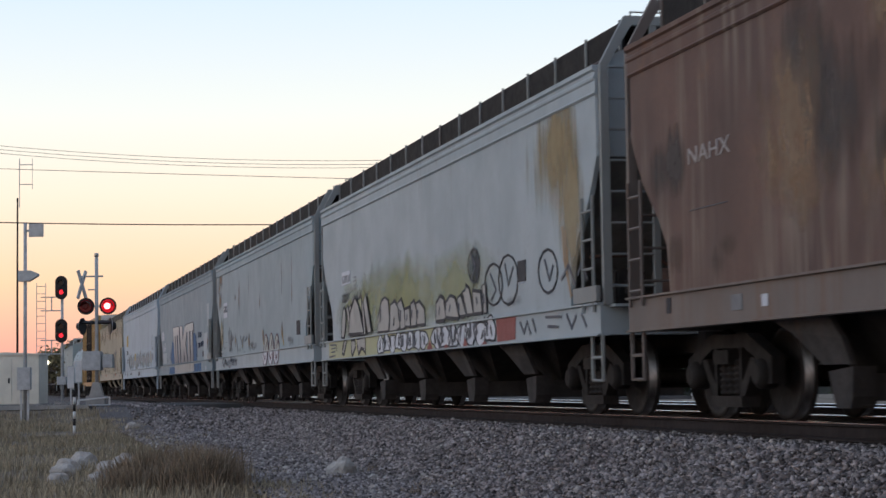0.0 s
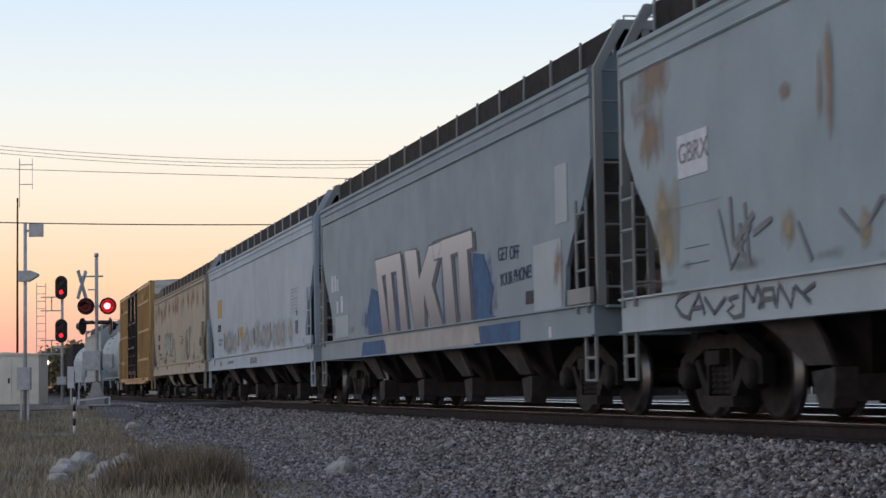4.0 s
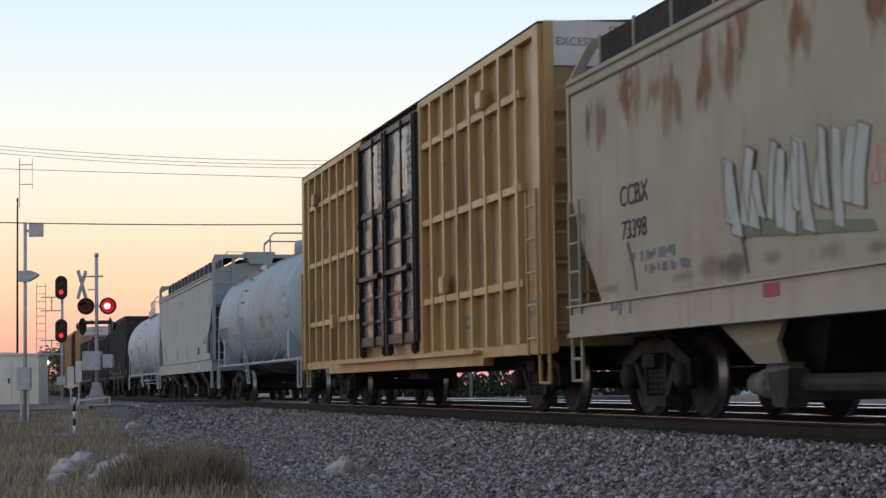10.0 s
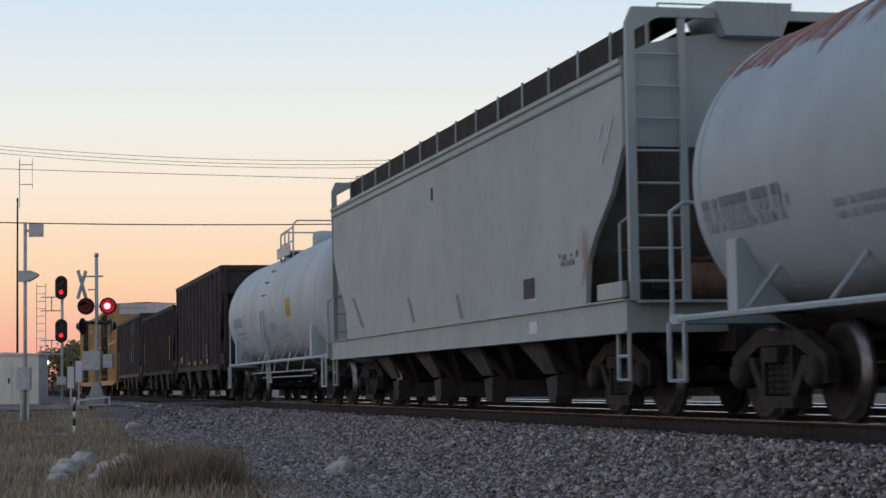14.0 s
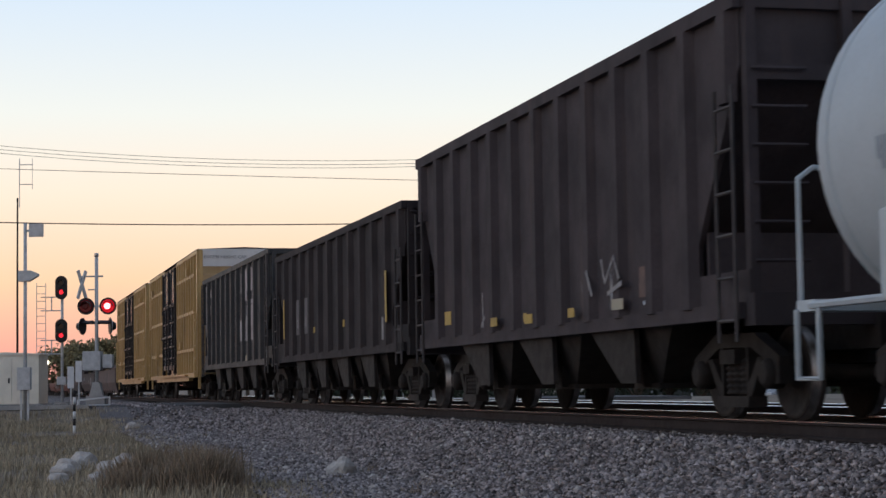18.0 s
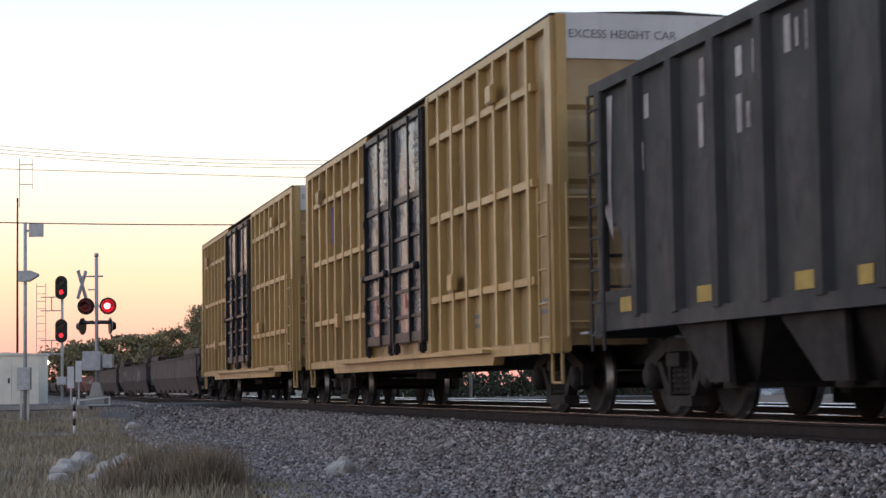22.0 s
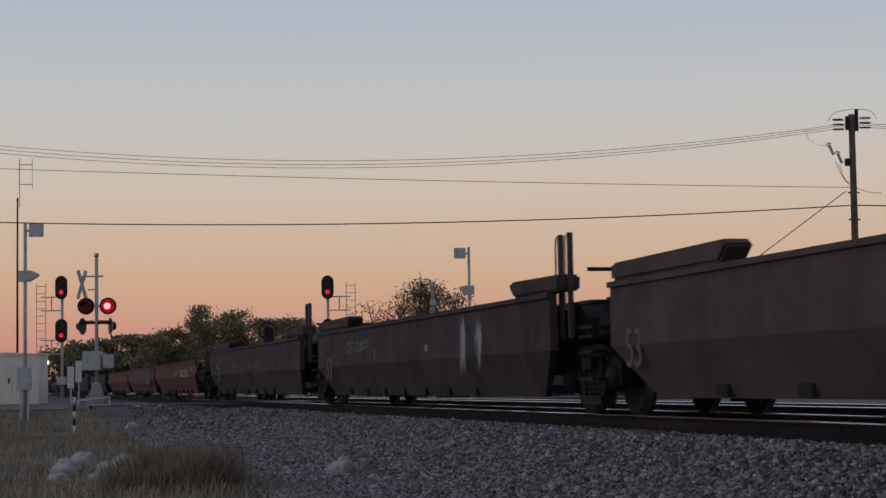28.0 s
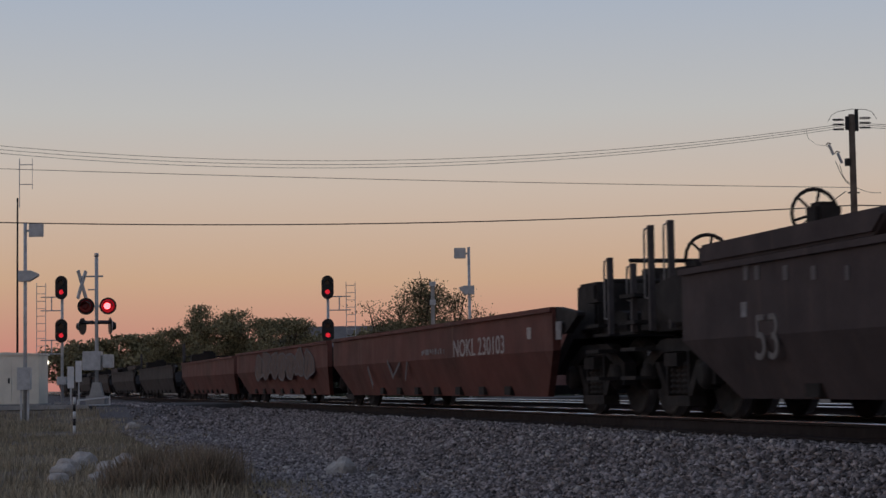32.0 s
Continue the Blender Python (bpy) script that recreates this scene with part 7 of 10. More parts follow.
patch(hopper_e, M["inkfaint"], [(-7.69, 2.1), (-6.65, 2.1), (-6.65, 2.12), (-7.69, 2.12)], -1.506, "stencil")
patch(hopper_e, M["inkdusk"], [(-7.33, 1.9), (-7.72, 1.9), (-7.7, 1.6), (-7.38, 1.6)], -1.506, "dark_panel", "dark stencilled panel")
patch(hopper_e, M["inkgrey"], [(-7.46, 2.14), (-7.69, 2.13), (-7.69, 2.02), (-7.49, 2.01)], -1.506, "stencil")
patch(hopper_e, M["inkbrown"], [(6.11, 1.99), (5.93, 1.98), (5.83, 1.53), (6.01, 1.54)], -1.506, "scrape")
patch(hopper_e, M["inkbrown"], [(2.91, 2.01), (2.76, 2.0), (2.6, 1.53), (2.75, 1.54)], -1.506, "scrape")
patch(hopper_e, M["inkbrown"], [(-0.34, 1.97), (-0.45, 1.96), (-0.57, 1.51), (-0.45, 1.51)], -1.506, "scrape")
patch(hopper_e, M["inkbrown"], [(-3.34, 2.01), (-3.43, 2.0), (-3.55, 1.53), (-3.47, 1.54)], -1.506, "scrape")
patch(hopper_e, M["yellowmark"], [(-6.48, 2.01), (-6.54, 2.01), (-6.67, 1.56), (-6.61, 1.56)], -1.506, "scrape")
spray(hopper_e, M["inkgrey"], [[(3.88, 1.8), (3.18, 1.79), (3.73, 1.71)], [(4.08, 1.67), (3.86, 1.51)]], -1.510, 0.03, "spray_line")
stain(hopper_e, M["stainbuff"], 2.84, 6.99, 1.15, 2.25, -1.504)
stain(hopper_e, M["stainbuff"], -0.49, 3.10, 1.07, 2.19, -1.504)
stain(hopper_e, M["stainbuff"], -2.01, -0.09, 1.15, 2.28, -1.504)
stain(hopper_e, M["stainbuff"], -3.58, -1.47, 1.12, 2.21, -1.504)
stain(hopper_e, M["stainbuff"], -4.93, -3.32, 1.13, 2.15, -1.504)
stain(hopper_e, M["stainbuff"], -6.39, -4.26, 1.09, 2.27, -1.504)
stain(hopper_e, M["stainbuff"], -7.25, -5.87, 1.22, 2.19, -1.504)
lettering("CCBX", 0.33, M["inkblack"], hopper_f, -1.506, 7.71, 2.33, stretch=1.06)
lettering("73398", 0.3, M["inkblack"], hopper_f, -1.506, 7.66, 1.96, stretch=1.11)
stencil_row(hopper_f, M["inkgrey"], 5.97, 7.42, 1.69, 1.8, -1.506, 217)
stencil_row(hopper_f, M["inkgrey"], 5.54, 6.92, 1.54, 1.64, -1.506, 218)
shards(hopper_f, 1.6, 4.55, 1.62, 2.62, 5, 21, M["inkpaint"], M["inkgreen"], -1.508, "pale jagged graffiti letter with green shadow")
patch(hopper_f, M["inkgreen"], [(4.39, 1.9), (1.45, 1.66), (1.38, 1.56), (4.24, 1.73)], -1.506, "graffiti")
stencil_row(hopper_f, M["inkpink"], 0.65, 1.71, 2.12, 2.24, -1.506, 221)
stencil_row(hopper_f, M["inkpink"], 0.65, 1.71, 2.03, 2.15, -1.506, 222)
stencil_row(hopper_f, M["inkpink"], 0.66, 1.72, 1.94, 2.05, -1.506, 223)
stencil_row(hopper_f, M["inkshade"], -1.51, -1.32, 2.24, 2.3, -1.506, 224)
stencil_row(hopper_f, M["inkshade"], -1.77, -1.59, 2.24, 2.29, -1.506, 225)
stencil_row(hopper_f, M["inkshade"], -2.03, -1.86, 2.23, 2.29, -1.506, 226)
stencil_row(hopper_f, M["inkshade"], -2.29, -2.12, 2.23, 2.28, -1.506, 227)
stencil_row(hopper_f, M["inkshade"], -1.81, -1.63, 2.13, 2.18, -1.506, 228)
stencil_row(hopper_f, M["inkshade"], -2.07, -1.89, 2.13, 2.18, -1.506, 229)
stencil_row(hopper_f, M["inkshade"], -2.32, -2.15, 2.13, 2.18, -1.506, 230)
stencil_row(hopper_f, M["inkshade"], -2.57, -2.4, 2.12, 2.18, -1.506, 231)
stencil_row(hopper_f, M["inkshade"], -1.6, -1.41, 2.06, 2.11, -1.506, 232)
stencil_row(hopper_f, M["inkshade"], -1.86, -1.68, 2.06, 2.11, -1.506, 233)
stencil_row(hopper_f, M["inkshade"], -2.12, -1.95, 2.05, 2.11, -1.506, 234)
stencil_row(hopper_f, M["inkshade"], -2.37, -2.2, 2.05, 2.1, -1.506, 235)
stencil_row(hopper_f, M["inkshade"], -1.53, -1.34, 1.99, 2.04, -1.506, 236)
stencil_row(hopper_f, M["inkshade"], -1.8, -1.62, 1.98, 2.04, -1.506, 237)
stencil_row(hopper_f, M["inkshade"], -2.06, -1.88, 1.98, 2.04, -1.506, 238)
stencil_row(hopper_f, M["inkshade"], -2.31, -2.14, 1.98, 2.03, -1.506, 239)
spray(hopper_f, M["inkgrey"], [[(-4.64, 1.89), (-4.62, 2.05), (-4.52, 2.21), (-4.36, 2.33), (-4.15, 2.41), (-3.92, 2.43), (-3.7, 2.4), (-3.51, 2.3), (-3.38, 2.17), (-3.33, 2.0), (-3.36, 1.83), (-3.47, 1.67), (-3.65, 1.55), (-3.86, 1.48), (-4.09, 1.46), (-4.3, 1.51), (-4.48, 1.6), (-4.59, 1.73), (-4.64, 1.89)]], -1.510, 0.055, "spray_line")
spray(hopper_f, M["inkdusk"], [[(-3.45, 2.1), (-3.6, 1.8), (-3.5, 1.6)], [(-3.8, 2.15), (-4.0, 1.95), (-3.85, 1.8)], [(-3.55, 1.75), (-3.75, 1.5), (-3.62, 1.42), (-4.1, 1.46)], [(-4.0, 1.7), (-4.1, 1.5)]], -1.510, 0.075, "spray_line")
spray(hopper_f, M["inkgrey"], [[(-4.5, 2.5), (-4.75, 2.3), (-4.6, 2.18), (-4.95, 2.2)], [(-4.7, 2.55), (-4.85, 2.25)], [(-4.95, 2.5), (-5.1, 2.3), (-4.8, 2.38)], [(-4.55, 2.32), (-5.2, 2.38)]], -1.510, 0.05, "spray_line")
spray(hopper_f, M["inkgrey"], [[(-3.5, 1.3), (-3.45, 1.15), (-3.55, 1.0)], [(-3.85, 1.3), (-3.9, 1.1), (-3.8, 1.0)]], -1.54, 0.04, "spray_line")
patch(hopper_f, M["inkblack"], [(-8.21, 1.77), (-7.77, 1.77), (-7.77, 2.06), (-8.21, 2.06)], -1.506, "stencil")
stencil_row(hopper_f, M["inkwhite"], -8.25, -7.86, 1.73, 1.78, -1.506, 244)
stain(hopper_f, M["stainrust"], -8.62, -8.04, 1.39, 2.49, -1.512)
patch(hopper_f, M["redmark"], [(-4.84, 1.14), (-4.48, 1.14), (-4.48, 1.3), (-4.84, 1.3)], -1.536, "stencil")
patch(hopper_f, M["redmark"], [(3.28, 1.14), (3.64, 1.14), (3.64, 1.26), (3.28, 1.26)], -1.536, "stencil")
stencil_row(hopper_f, M["inkgrey"], -6.17, -5.64, 1.28, 1.33, -1.536, 252)
stencil_row(hopper_f, M["inkgrey"], -6.17, -5.63, 1.21, 1.26, -1.536, 253)
patch(hopper_f, M["inkgrey"], [(-8.04, 1.06), (-7.79, 1.06), (-7.79, 1.16), (-8.04, 1.16)], -1.536, "stencil")
stencil_row(hopper_f, M["inkgrey"], 7.33, 8.02, 1.14, 1.3, -1.536, 255)
rg = random.Random(14)
for k in range(16):
    yc, zc = -8.5 + k * 1.12 + rg.uniform(-0.3, 0.3), 3.5 + rg.uniform(-0.12, 0.1)
    for q in range(3):
        w, h, dy, dz = rg.uniform(0.35, 0.75), rg.uniform(0.45, 0.95), rg.uniform(-0.3, 0.3), rg.uniform(-0.15, 0.12)
        stain(hopper_f, M["stainorange"], yc + dy - w / 2, yc + dy + w / 2, zc + dz - h / 2, zc + dz + h / 2, -1.5035 - 0.0005 * q)
for y, m in ((4.15, "inkdusk"), (0.55, "inkdusk"), (-2.85, "inkrust"), (-6.1, "inkrust"), (7.3, "inkdusk")):
    spray(hopper_f, M[m], [[(y + 0.17, 1.92), (y, 1.66), (y - 0.1, 1.38)]], -1.508, 0.045, "scrape")
patch(hopper_i, M["inkblack"], [(-5.52, 1.49), (-5.02, 1.49), (-5.02, 1.75), (-5.52, 1.75)], -1.506, "stencil")
stencil_row(hopper_i, M["inkwhite"], -5.62, -5.31, 1.43, 1.48, -1.506, 258)
stain(hopper_i, M["stainrust"], -8.01, -7.38, 1.44, 2.51, -1.512)
patch(hopper_i, M["inkgrey"], [(-1.26, 1.74), (-1.43, 1.73), (-1.69, 1.37), (-1.52, 1.37)], -1.506, "stencil")
patch(hopper_i, M["inkgrey"], [(2.12, 1.84), (1.97, 1.84), (1.57, 1.43), (1.75, 1.42)], -1.506, "stencil")
patch(hopper_i, M["inkgrey"], [(7.11, 2.07), (6.91, 2.07), (5.94, 1.48), (6.18, 1.47)], -1.506, "stencil")
patch(hopper_i, M["inkblack"], [(0.17, 3.3), (0.29, 3.3), (0.29, 3.5), (0.17, 3.5)], -1.506, "stencil")
spray(hopper_i, M["inkwhite"], [[(-8.3, 3.18), (-8.5, 3.38), (-8.71, 3.01)], [(-8.39, 2.88), (-8.84, 3.38)]], -1.510, 0.03, "spray_line")
patch(hopper_i, M["inkwhite"], [(-5.74, 1.03), (-5.37, 1.03), (-5.37, 1.18), (-5.74, 1.18)], -1.536, "stencil")
stencil_row(hopper_i, M["inkgrey"], -7.42, -6.62, 1.89, 1.98, -1.506, 266)
stencil_row(hopper_i, M["inkgrey"], -7.33, -6.71, 1.81, 1.88, -1.506, 267)
smears(hopper_a, M["staindirt"], -8.9, 8.9, 1.28, 1.9, 16, 60, -1.5025, 2.2)
smears(hopper_b, M["staindirt"], -8.9, 8.9, 1.28, 1.65, 8, 61, -1.5025, 2.2)
smears(hopper_c, M["staindirt"], -8.9, 8.9, 1.28, 1.65, 16, 62, -1.5025, 2.2)
smears(hopper_d, M["staindirt"], -8.9, 8.9, 1.28, 1.65, 8, 63, -1.5025, 2.2)
smears(hopper_e, M["staindirt"], -8.9, 8.9, 1.28, 1.65, 8, 64, -1.5025, 2.2)
smears(hopper_f, M["staindirt"], -8.9, 8.9, 1.28, 1.65, 16, 65, -1.5025, 2.2)
smears(boxcar_g, M["staindirt"], -9.2, -2.6, 1.1, 4.8, 4, 70, -1.4925, 2.0)
smears(boxcar_g, M["staindirt"], 2.6, 9.2, 1.1, 4.8, 4, 80, -1.4925, 2.0)
smears(boxcar_n, M["staindirt"], -9.2, -2.6, 1.1, 4.8, 4, 71, -1.4925, 2.0)
smears(boxcar_n, M["staindirt"], 2.6, 9.2, 1.1, 4.8, 4, 81, -1.4925, 2.0)
smears(boxcar_o, M["staindirt"], -9.2, -2.6, 1.1, 4.8, 4, 72, -1.4925, 2.0)
smears(boxcar_o, M["staindirt"], 2.6, 9.2, 1.1, 4.8, 4, 82, -1.4925, 2.0)
spray(boxcar_g, M["inkrose"], [[(7.14, 4.07), (6.32, 3.26)], [(6.32, 3.87), (7.15, 3.41)]], -1.500, 0.13, "spray_line", "faded red and blue scrawl")
spray(boxcar_g, M["inkviolet"], [[(6.75, 4.08), (6.7, 3.74), (6.68, 3.22)]], -1.504, 0.16, "spray_line")
patch(boxcar_g, M["inkshade"], [(7.99, 2.01), (8.3, 2.01), (8.3, 2.23), (7.99, 2.23)], -1.496, "stencil")
patch(boxcar_g, M["inkshade"], [(7.36, 1.99), (7.65, 1.99), (7.65, 2.2), (7.36, 2.2)], -1.496, "stencil")
patch(boxcar_g, M["inkshade"], [(6.75, 1.96), (7.03, 1.96), (7.03, 2.17), (6.75, 2.17)], -1.496, "stencil")
patch(boxcar_g, M["inkshade"], [(6.22, 1.94), (6.49, 1.94), (6.49, 2.14), (6.22, 2.14)], -1.496, "stencil")
spray(boxcar_o, M["inkrose"], [[(7.36, 4.0), (6.4, 3.15)], [(6.38, 3.85), (7.43, 3.27)]], -1.500, 0.13, "spray_line", "faded red and blue scrawl")
spray(boxcar_o, M["inkviolet"], [[(6.55, 4.02), (6.52, 3.63), (6.54, 3.3)]], -1.504, 0.17, "spray_line")
spray(boxcar_o, M["inkviolet"], [[(7.42, 4.05), (7.05, 3.7)], [(6.5, 3.5), (6.1, 3.1)]], -1.506, 0.08, "spray_line")
spray(boxcar_n, M["inkviolet"], [[(6.55, 4.03), (6.52, 3.6), (6.54, 3.28)]], -1.504, 0.17, "spray_line")
spray(boxcar_n, M["inkrose"], [[(7.4, 3.95), (6.5, 3.2)], [(6.45, 3.9), (7.4, 3.25)]], -1.500, 0.11, "spray_line", "faded red and blue scrawl")
patch(boxcar_o, M["inkshade"], [(8.19, 2.11), (8.36, 2.11), (8.36, 2.31), (8.19, 2.31)], -1.496, "stencil")
patch(boxcar_o, M["inkshade"], [(7.89, 2.09), (8.05, 2.09), (8.05, 2.29), (7.89, 2.29)], -1.496, "stencil")
patch(boxcar_o, M["inkshade"], [(7.32, 2.07), (7.48, 2.07), (7.48, 2.26), (7.32, 2.26)], -1.496, "stencil")
patch(boxcar_o, M["inkshade"], [(7.04, 2.05), (7.19, 2.05), (7.19, 2.24), (7.04, 2.24)], -1.496, "stencil")
patch(boxcar_o, M["inkshade"], [(6.44, 2.03), (6.58, 2.03), (6.58, 2.21), (6.44, 2.21)], -1.496, "stencil")
patch(boxcar_o, M["inkshade"], [(6.2, 2.02), (6.34, 2.02), (6.34, 2.19), (6.2, 2.19)], -1.496, "stencil")
stain(boxcar_o, M["stainspot"], 3.36, 4.22, 0.98, 1.62, -1.496)
patch(open_k, M["yellowmark"], [(4.47, 1.29), (4.84, 1.29), (4.84, 1.49), (4.47, 1.49)], -1.596, "reflector")
patch(open_k, M["yellowmark"], [(1.81, 1.18), (2.14, 1.18), (2.14, 1.3), (1.81, 1.3)], -1.596, "reflector")
patch(open_k, M["yellowmark"], [(0.35, 1.19), (0.47, 1.19), (0.47, 1.3), (0.35, 1.3)], -1.596, "reflector")
stain(open_k, M["stainwhite"], -2.26, -1.74, 1.23, 1.84, -1.512)
stain(open_k, M["stainwhite"], -3.37, -2.80, 1.06, 1.86, -1.512)
stain(open_k, M["stainwhite"], -2.43, -1.87, 1.48, 2.16, -1.512)
spray(open_k, M["inkgrey2"], [[(-2.79, 1.78), (-2.91, 1.51), (-3.23, 1.78), (-3.41, 1.52)], [(-3.01, 1.38), (-3.51, 1.48)], [(-2.23, 1.68), (-2.43, 1.38)]], -1.600, 0.05, "spray_line", "white scribble")
spray(open_k, M["inkgrey2"], [[(2.57, 1.67), (2.54, 1.18)], [(2.66, 1.19), (2.44, 1.34)]], -1.600, 0.035, "spray_line")
patch(open_k, M["inkbrown"], [(-4.21, 1.44), (-3.83, 1.44), (-3.83, 1.63), (-4.21, 1.63)], -1.506, "stencil")
patch(open_k, M["inkbrown"], [(-4.18, 1.3), (-3.82, 1.3), (-3.82, 1.44), (-4.18, 1.44)], -1.506, "stencil")
stencil_row(open_k, M["inkwhite"], -4.14, -3.95, 1.2, 1.26, -1.506, 307)
patch(open_k, M["yellowmark"], [(0.07, 1.16), (0.43, 1.16), (0.43, 1.28), (0.07, 1.28)], -1.596, "reflector")
patch(open_k, M["yellowmark"], [(-1.72, 1.17), (-1.48, 1.17), (-1.48, 1.28), (-1.72, 1.28)], -1.596, "reflector")
patch(open_k, M["tan"], [(-3.53, 1.19), (-3.14, 1.19), (-3.14, 1.31), (-3.53, 1.31)], -1.596, "reflector")
patch(open_l, M["yellowmark"], [(-6.03, 1.5), (-5.9, 1.5), (-5.9, 2.39), (-6.03, 2.39)], -1.596, "reflector")
for y0, y1, z0, z1 in ((-3.66, -3.09, 1.56, 1.72), (-1.52, -1.12, 1.56, 1.70), (0.12, 0.42, 1.53, 1.66), (1.98, 2.26, 1.55, 1.67)):
    patch(open_l, M["yellowmark"], [(y0, z0), (y1, z0), (y1, z1), (y0, z1)], -1.506, "reflector")
patch(open_l, M["inkwhite"], [(-3.5, 1.21), (-3.28, 1.21), (-3.28, 1.28), (-3.5, 1.28)], -1.506, "stencil")
for y0, y1 in ((4.02, 4.6), (2.86, 3.5)):
    patch(open_l, M["inkgrey3"], [(y0, 1.56), (y1, 1.56), (y1, 2.34), (y0, 2.34)], -1.506, "number_panel", "faded grey number panel")
lettering("52", 0.26, M["inkgrey2"], open_l, -1.512, 4.42, 1.72, stretch=1.0)
lettering("143", 0.26, M["inkgrey2"], open_l, -1.512, 3.46, 1.72, stretch=1.0)
patch(open_l, M["yellowmark"], [(5.71, 1.51), (5.83, 1.51), (5.83, 2.42), (5.71, 2.42)], -1.596, "reflector")
for y0, y1, z0, z1 in ((-4.67, -4.42, 1.22, 1.6), (-5.59, -5.17, 1.21, 1.61)):
    patch(open_l, M["inkgrey2"], [(y0, z0), (y1, z0), (y1, z1), (y0, z1)], -1.506, "stencil")
patch(open_m, M["inkemblem"], [(-2.42, 2.94), (-2.05, 2.94), (-2.05, 3.49), (-2.42, 3.49)], -1.506, "emblem")
patch(open_m, M["inkemblem"], [(-2.42, 2.94), (-2.30, 2.94), (-2.30, 3.49), (-2.42, 3.49)], -1.596, "emblem")
patch(open_m, M["inkemblem"], [(-2.99, 2.74), (-2.55, 2.74), (-2.55, 3.58), (-2.99, 3.58)], -1.506, "emblem")
patch(open_m, M["inkemblem"], [(-3.35, 2.83), (-3.11, 2.83), (-3.11, 3.51), (-3.35, 3.51)], -1.506, "emblem")
patch(open_m, M["inkemblem"], [(-3.93, 2.96), (-3.47, 2.96), (-3.47, 3.57), (-3.93, 3.57)], -1.506, "emblem")
patch(open_m, M["inkemblem"], [(-3.60, 2.96), (-3.48, 2.96), (-3.48, 3.57), (-3.60, 3.57)], -1.596, "emblem")
patch(open_m, M["inkemblem"], [(-4.35, 2.88), (-4.01, 2.88), (-4.01, 3.53), (-4.35, 3.53)], -1.506, "emblem")
patch(open_m, M["inkemblem"], [(-4.36, 2.58), (-3.99, 2.58), (-3.99, 2.9), (-4.36, 2.9)], -1.506, "emblem")
patch(open_m, M["inkemblem"], [(-3.94, 2.62), (-3.52, 2.62), (-3.52, 2.73), (-3.94, 2.73)], -1.506, "emblem")
patch(open_m, M["inkemblem"], [(-3.60, 2.62), (-3.52, 2.62), (-3.52, 2.73), (-3.60, 2.73)], -1.596, "emblem")
patch(open_m, M["inkemblem"], [(-4.02, 1.66), (-3.51, 1.66), (-3.51, 2.59), (-4.02, 2.59)], -1.506, "emblem")
patch(open_m, M["inkemblem"], [(-3.60, 1.66), (-3.51, 1.66), (-3.51, 2.59), (-3.60, 2.59)], -1.596, "emblem")
patch(open_m, M["inkemblem"], [(-4.42, 1.78), (-4.14, 1.78), (-4.14, 2.5), (-4.42, 2.5)], -1.506, "emblem")
patch(open_m, M["inkemblem"], [(-2.00, 1.67), (-1.43, 1.67), (-1.43, 2.23), (-2.00, 2.23)], -1.506, "emblem")
patch(open_m, M["inkemblem"], [(-2.51, 1.67), (-2.11, 1.67), (-2.11, 2.21), (-2.51, 2.21)], -1.506, "emblem")
patch(open_m, M["inkemblem"], [(-2.42, 1.67), (-2.30, 1.67), (-2.30, 2.21), (-2.42, 2.21)], -1.596, "emblem")
patch(open_m, M["inkemblem"], [(-3.14, 1.66), (-2.63, 1.66), (-2.63, 2.33), (-3.14, 2.33)], -1.506, "emblem")
patch(open_m, M["inkemblem"], [(-3.42, 1.78), (-3.25, 1.78), (-3.25, 2.22), (-3.42, 2.22)], -1.506, "emblem")
patch(open_m, M["inkemblem"], [(5.91, 3.23), (6.07, 3.23), (6.07, 3.57), (5.91, 3.57)], -1.506, "emblem_bar")
patch(open_m, M["inkemblem"], [(5.54, 3.2), (5.67, 3.2), (5.67, 3.46), (5.54, 3.46)], -1.506, "emblem_bar")
patch(open_m, M["inkemblem"], [(4.65, 3.21), (4.92, 3.21), (4.92, 3.61), (4.65, 3.61)], -1.506, "emblem_bar")
patch(open_m, M["inkemblem"], [(3.89, 3.19), (4.01, 3.19), (4.01, 3.57), (3.89, 3.57)], -1.506, "emblem_bar")
patch(open_m, M["inkemblem"], [(2.92, 3.24), (3.07, 3.24), (3.07, 3.52), (2.92, 3.52)], -1.506, "emblem_bar")
patch(open_m, M["inkemblem"], [(2.54, 3.22), (2.66, 3.22), (2.66, 3.53), (2.54, 3.53)], -1.506, "emblem_bar")
patch(open_m, M["inkemblem"], [(1.8, 3.27), (1.93, 3.27), (1.93, 3.6), (1.8, 3.6)], -1.506, "emblem_bar")
patch(open_m, M["inkemblem"], [(1.63, 3.29), (1.69, 3.29), (1.69, 3.54), (1.63, 3.54)], -1.506, "emblem_bar")
patch(open_m, M["inkemblem"], [(1.31, 3.23), (1.47, 3.23), (1.47, 3.58), (1.31, 3.58)], -1.506, "emblem_bar")
patch(open_m, M["inkemblem"], [(5.73, 2.66), (5.96, 2.66), (5.96, 2.96), (5.73, 2.96)], -1.506, "emblem_bar")
patch(open_m, M["inkemblem"], [(4.75, 2.67), (4.96, 2.67), (4.96, 3.1), (4.75, 3.1)], -1.506, "emblem_bar")
patch(open_m, M["inkemblem"], [(3.95, 2.69), (4.07, 2.69), (4.07, 3.13), (3.95, 3.13)], -1.506, "emblem_bar")
patch(open_m, M["inkemblem"], [(2.96, 2.71), (3.07, 2.71), (3.07, 3.07), (2.96, 3.07)], -1.506, "emblem_bar")
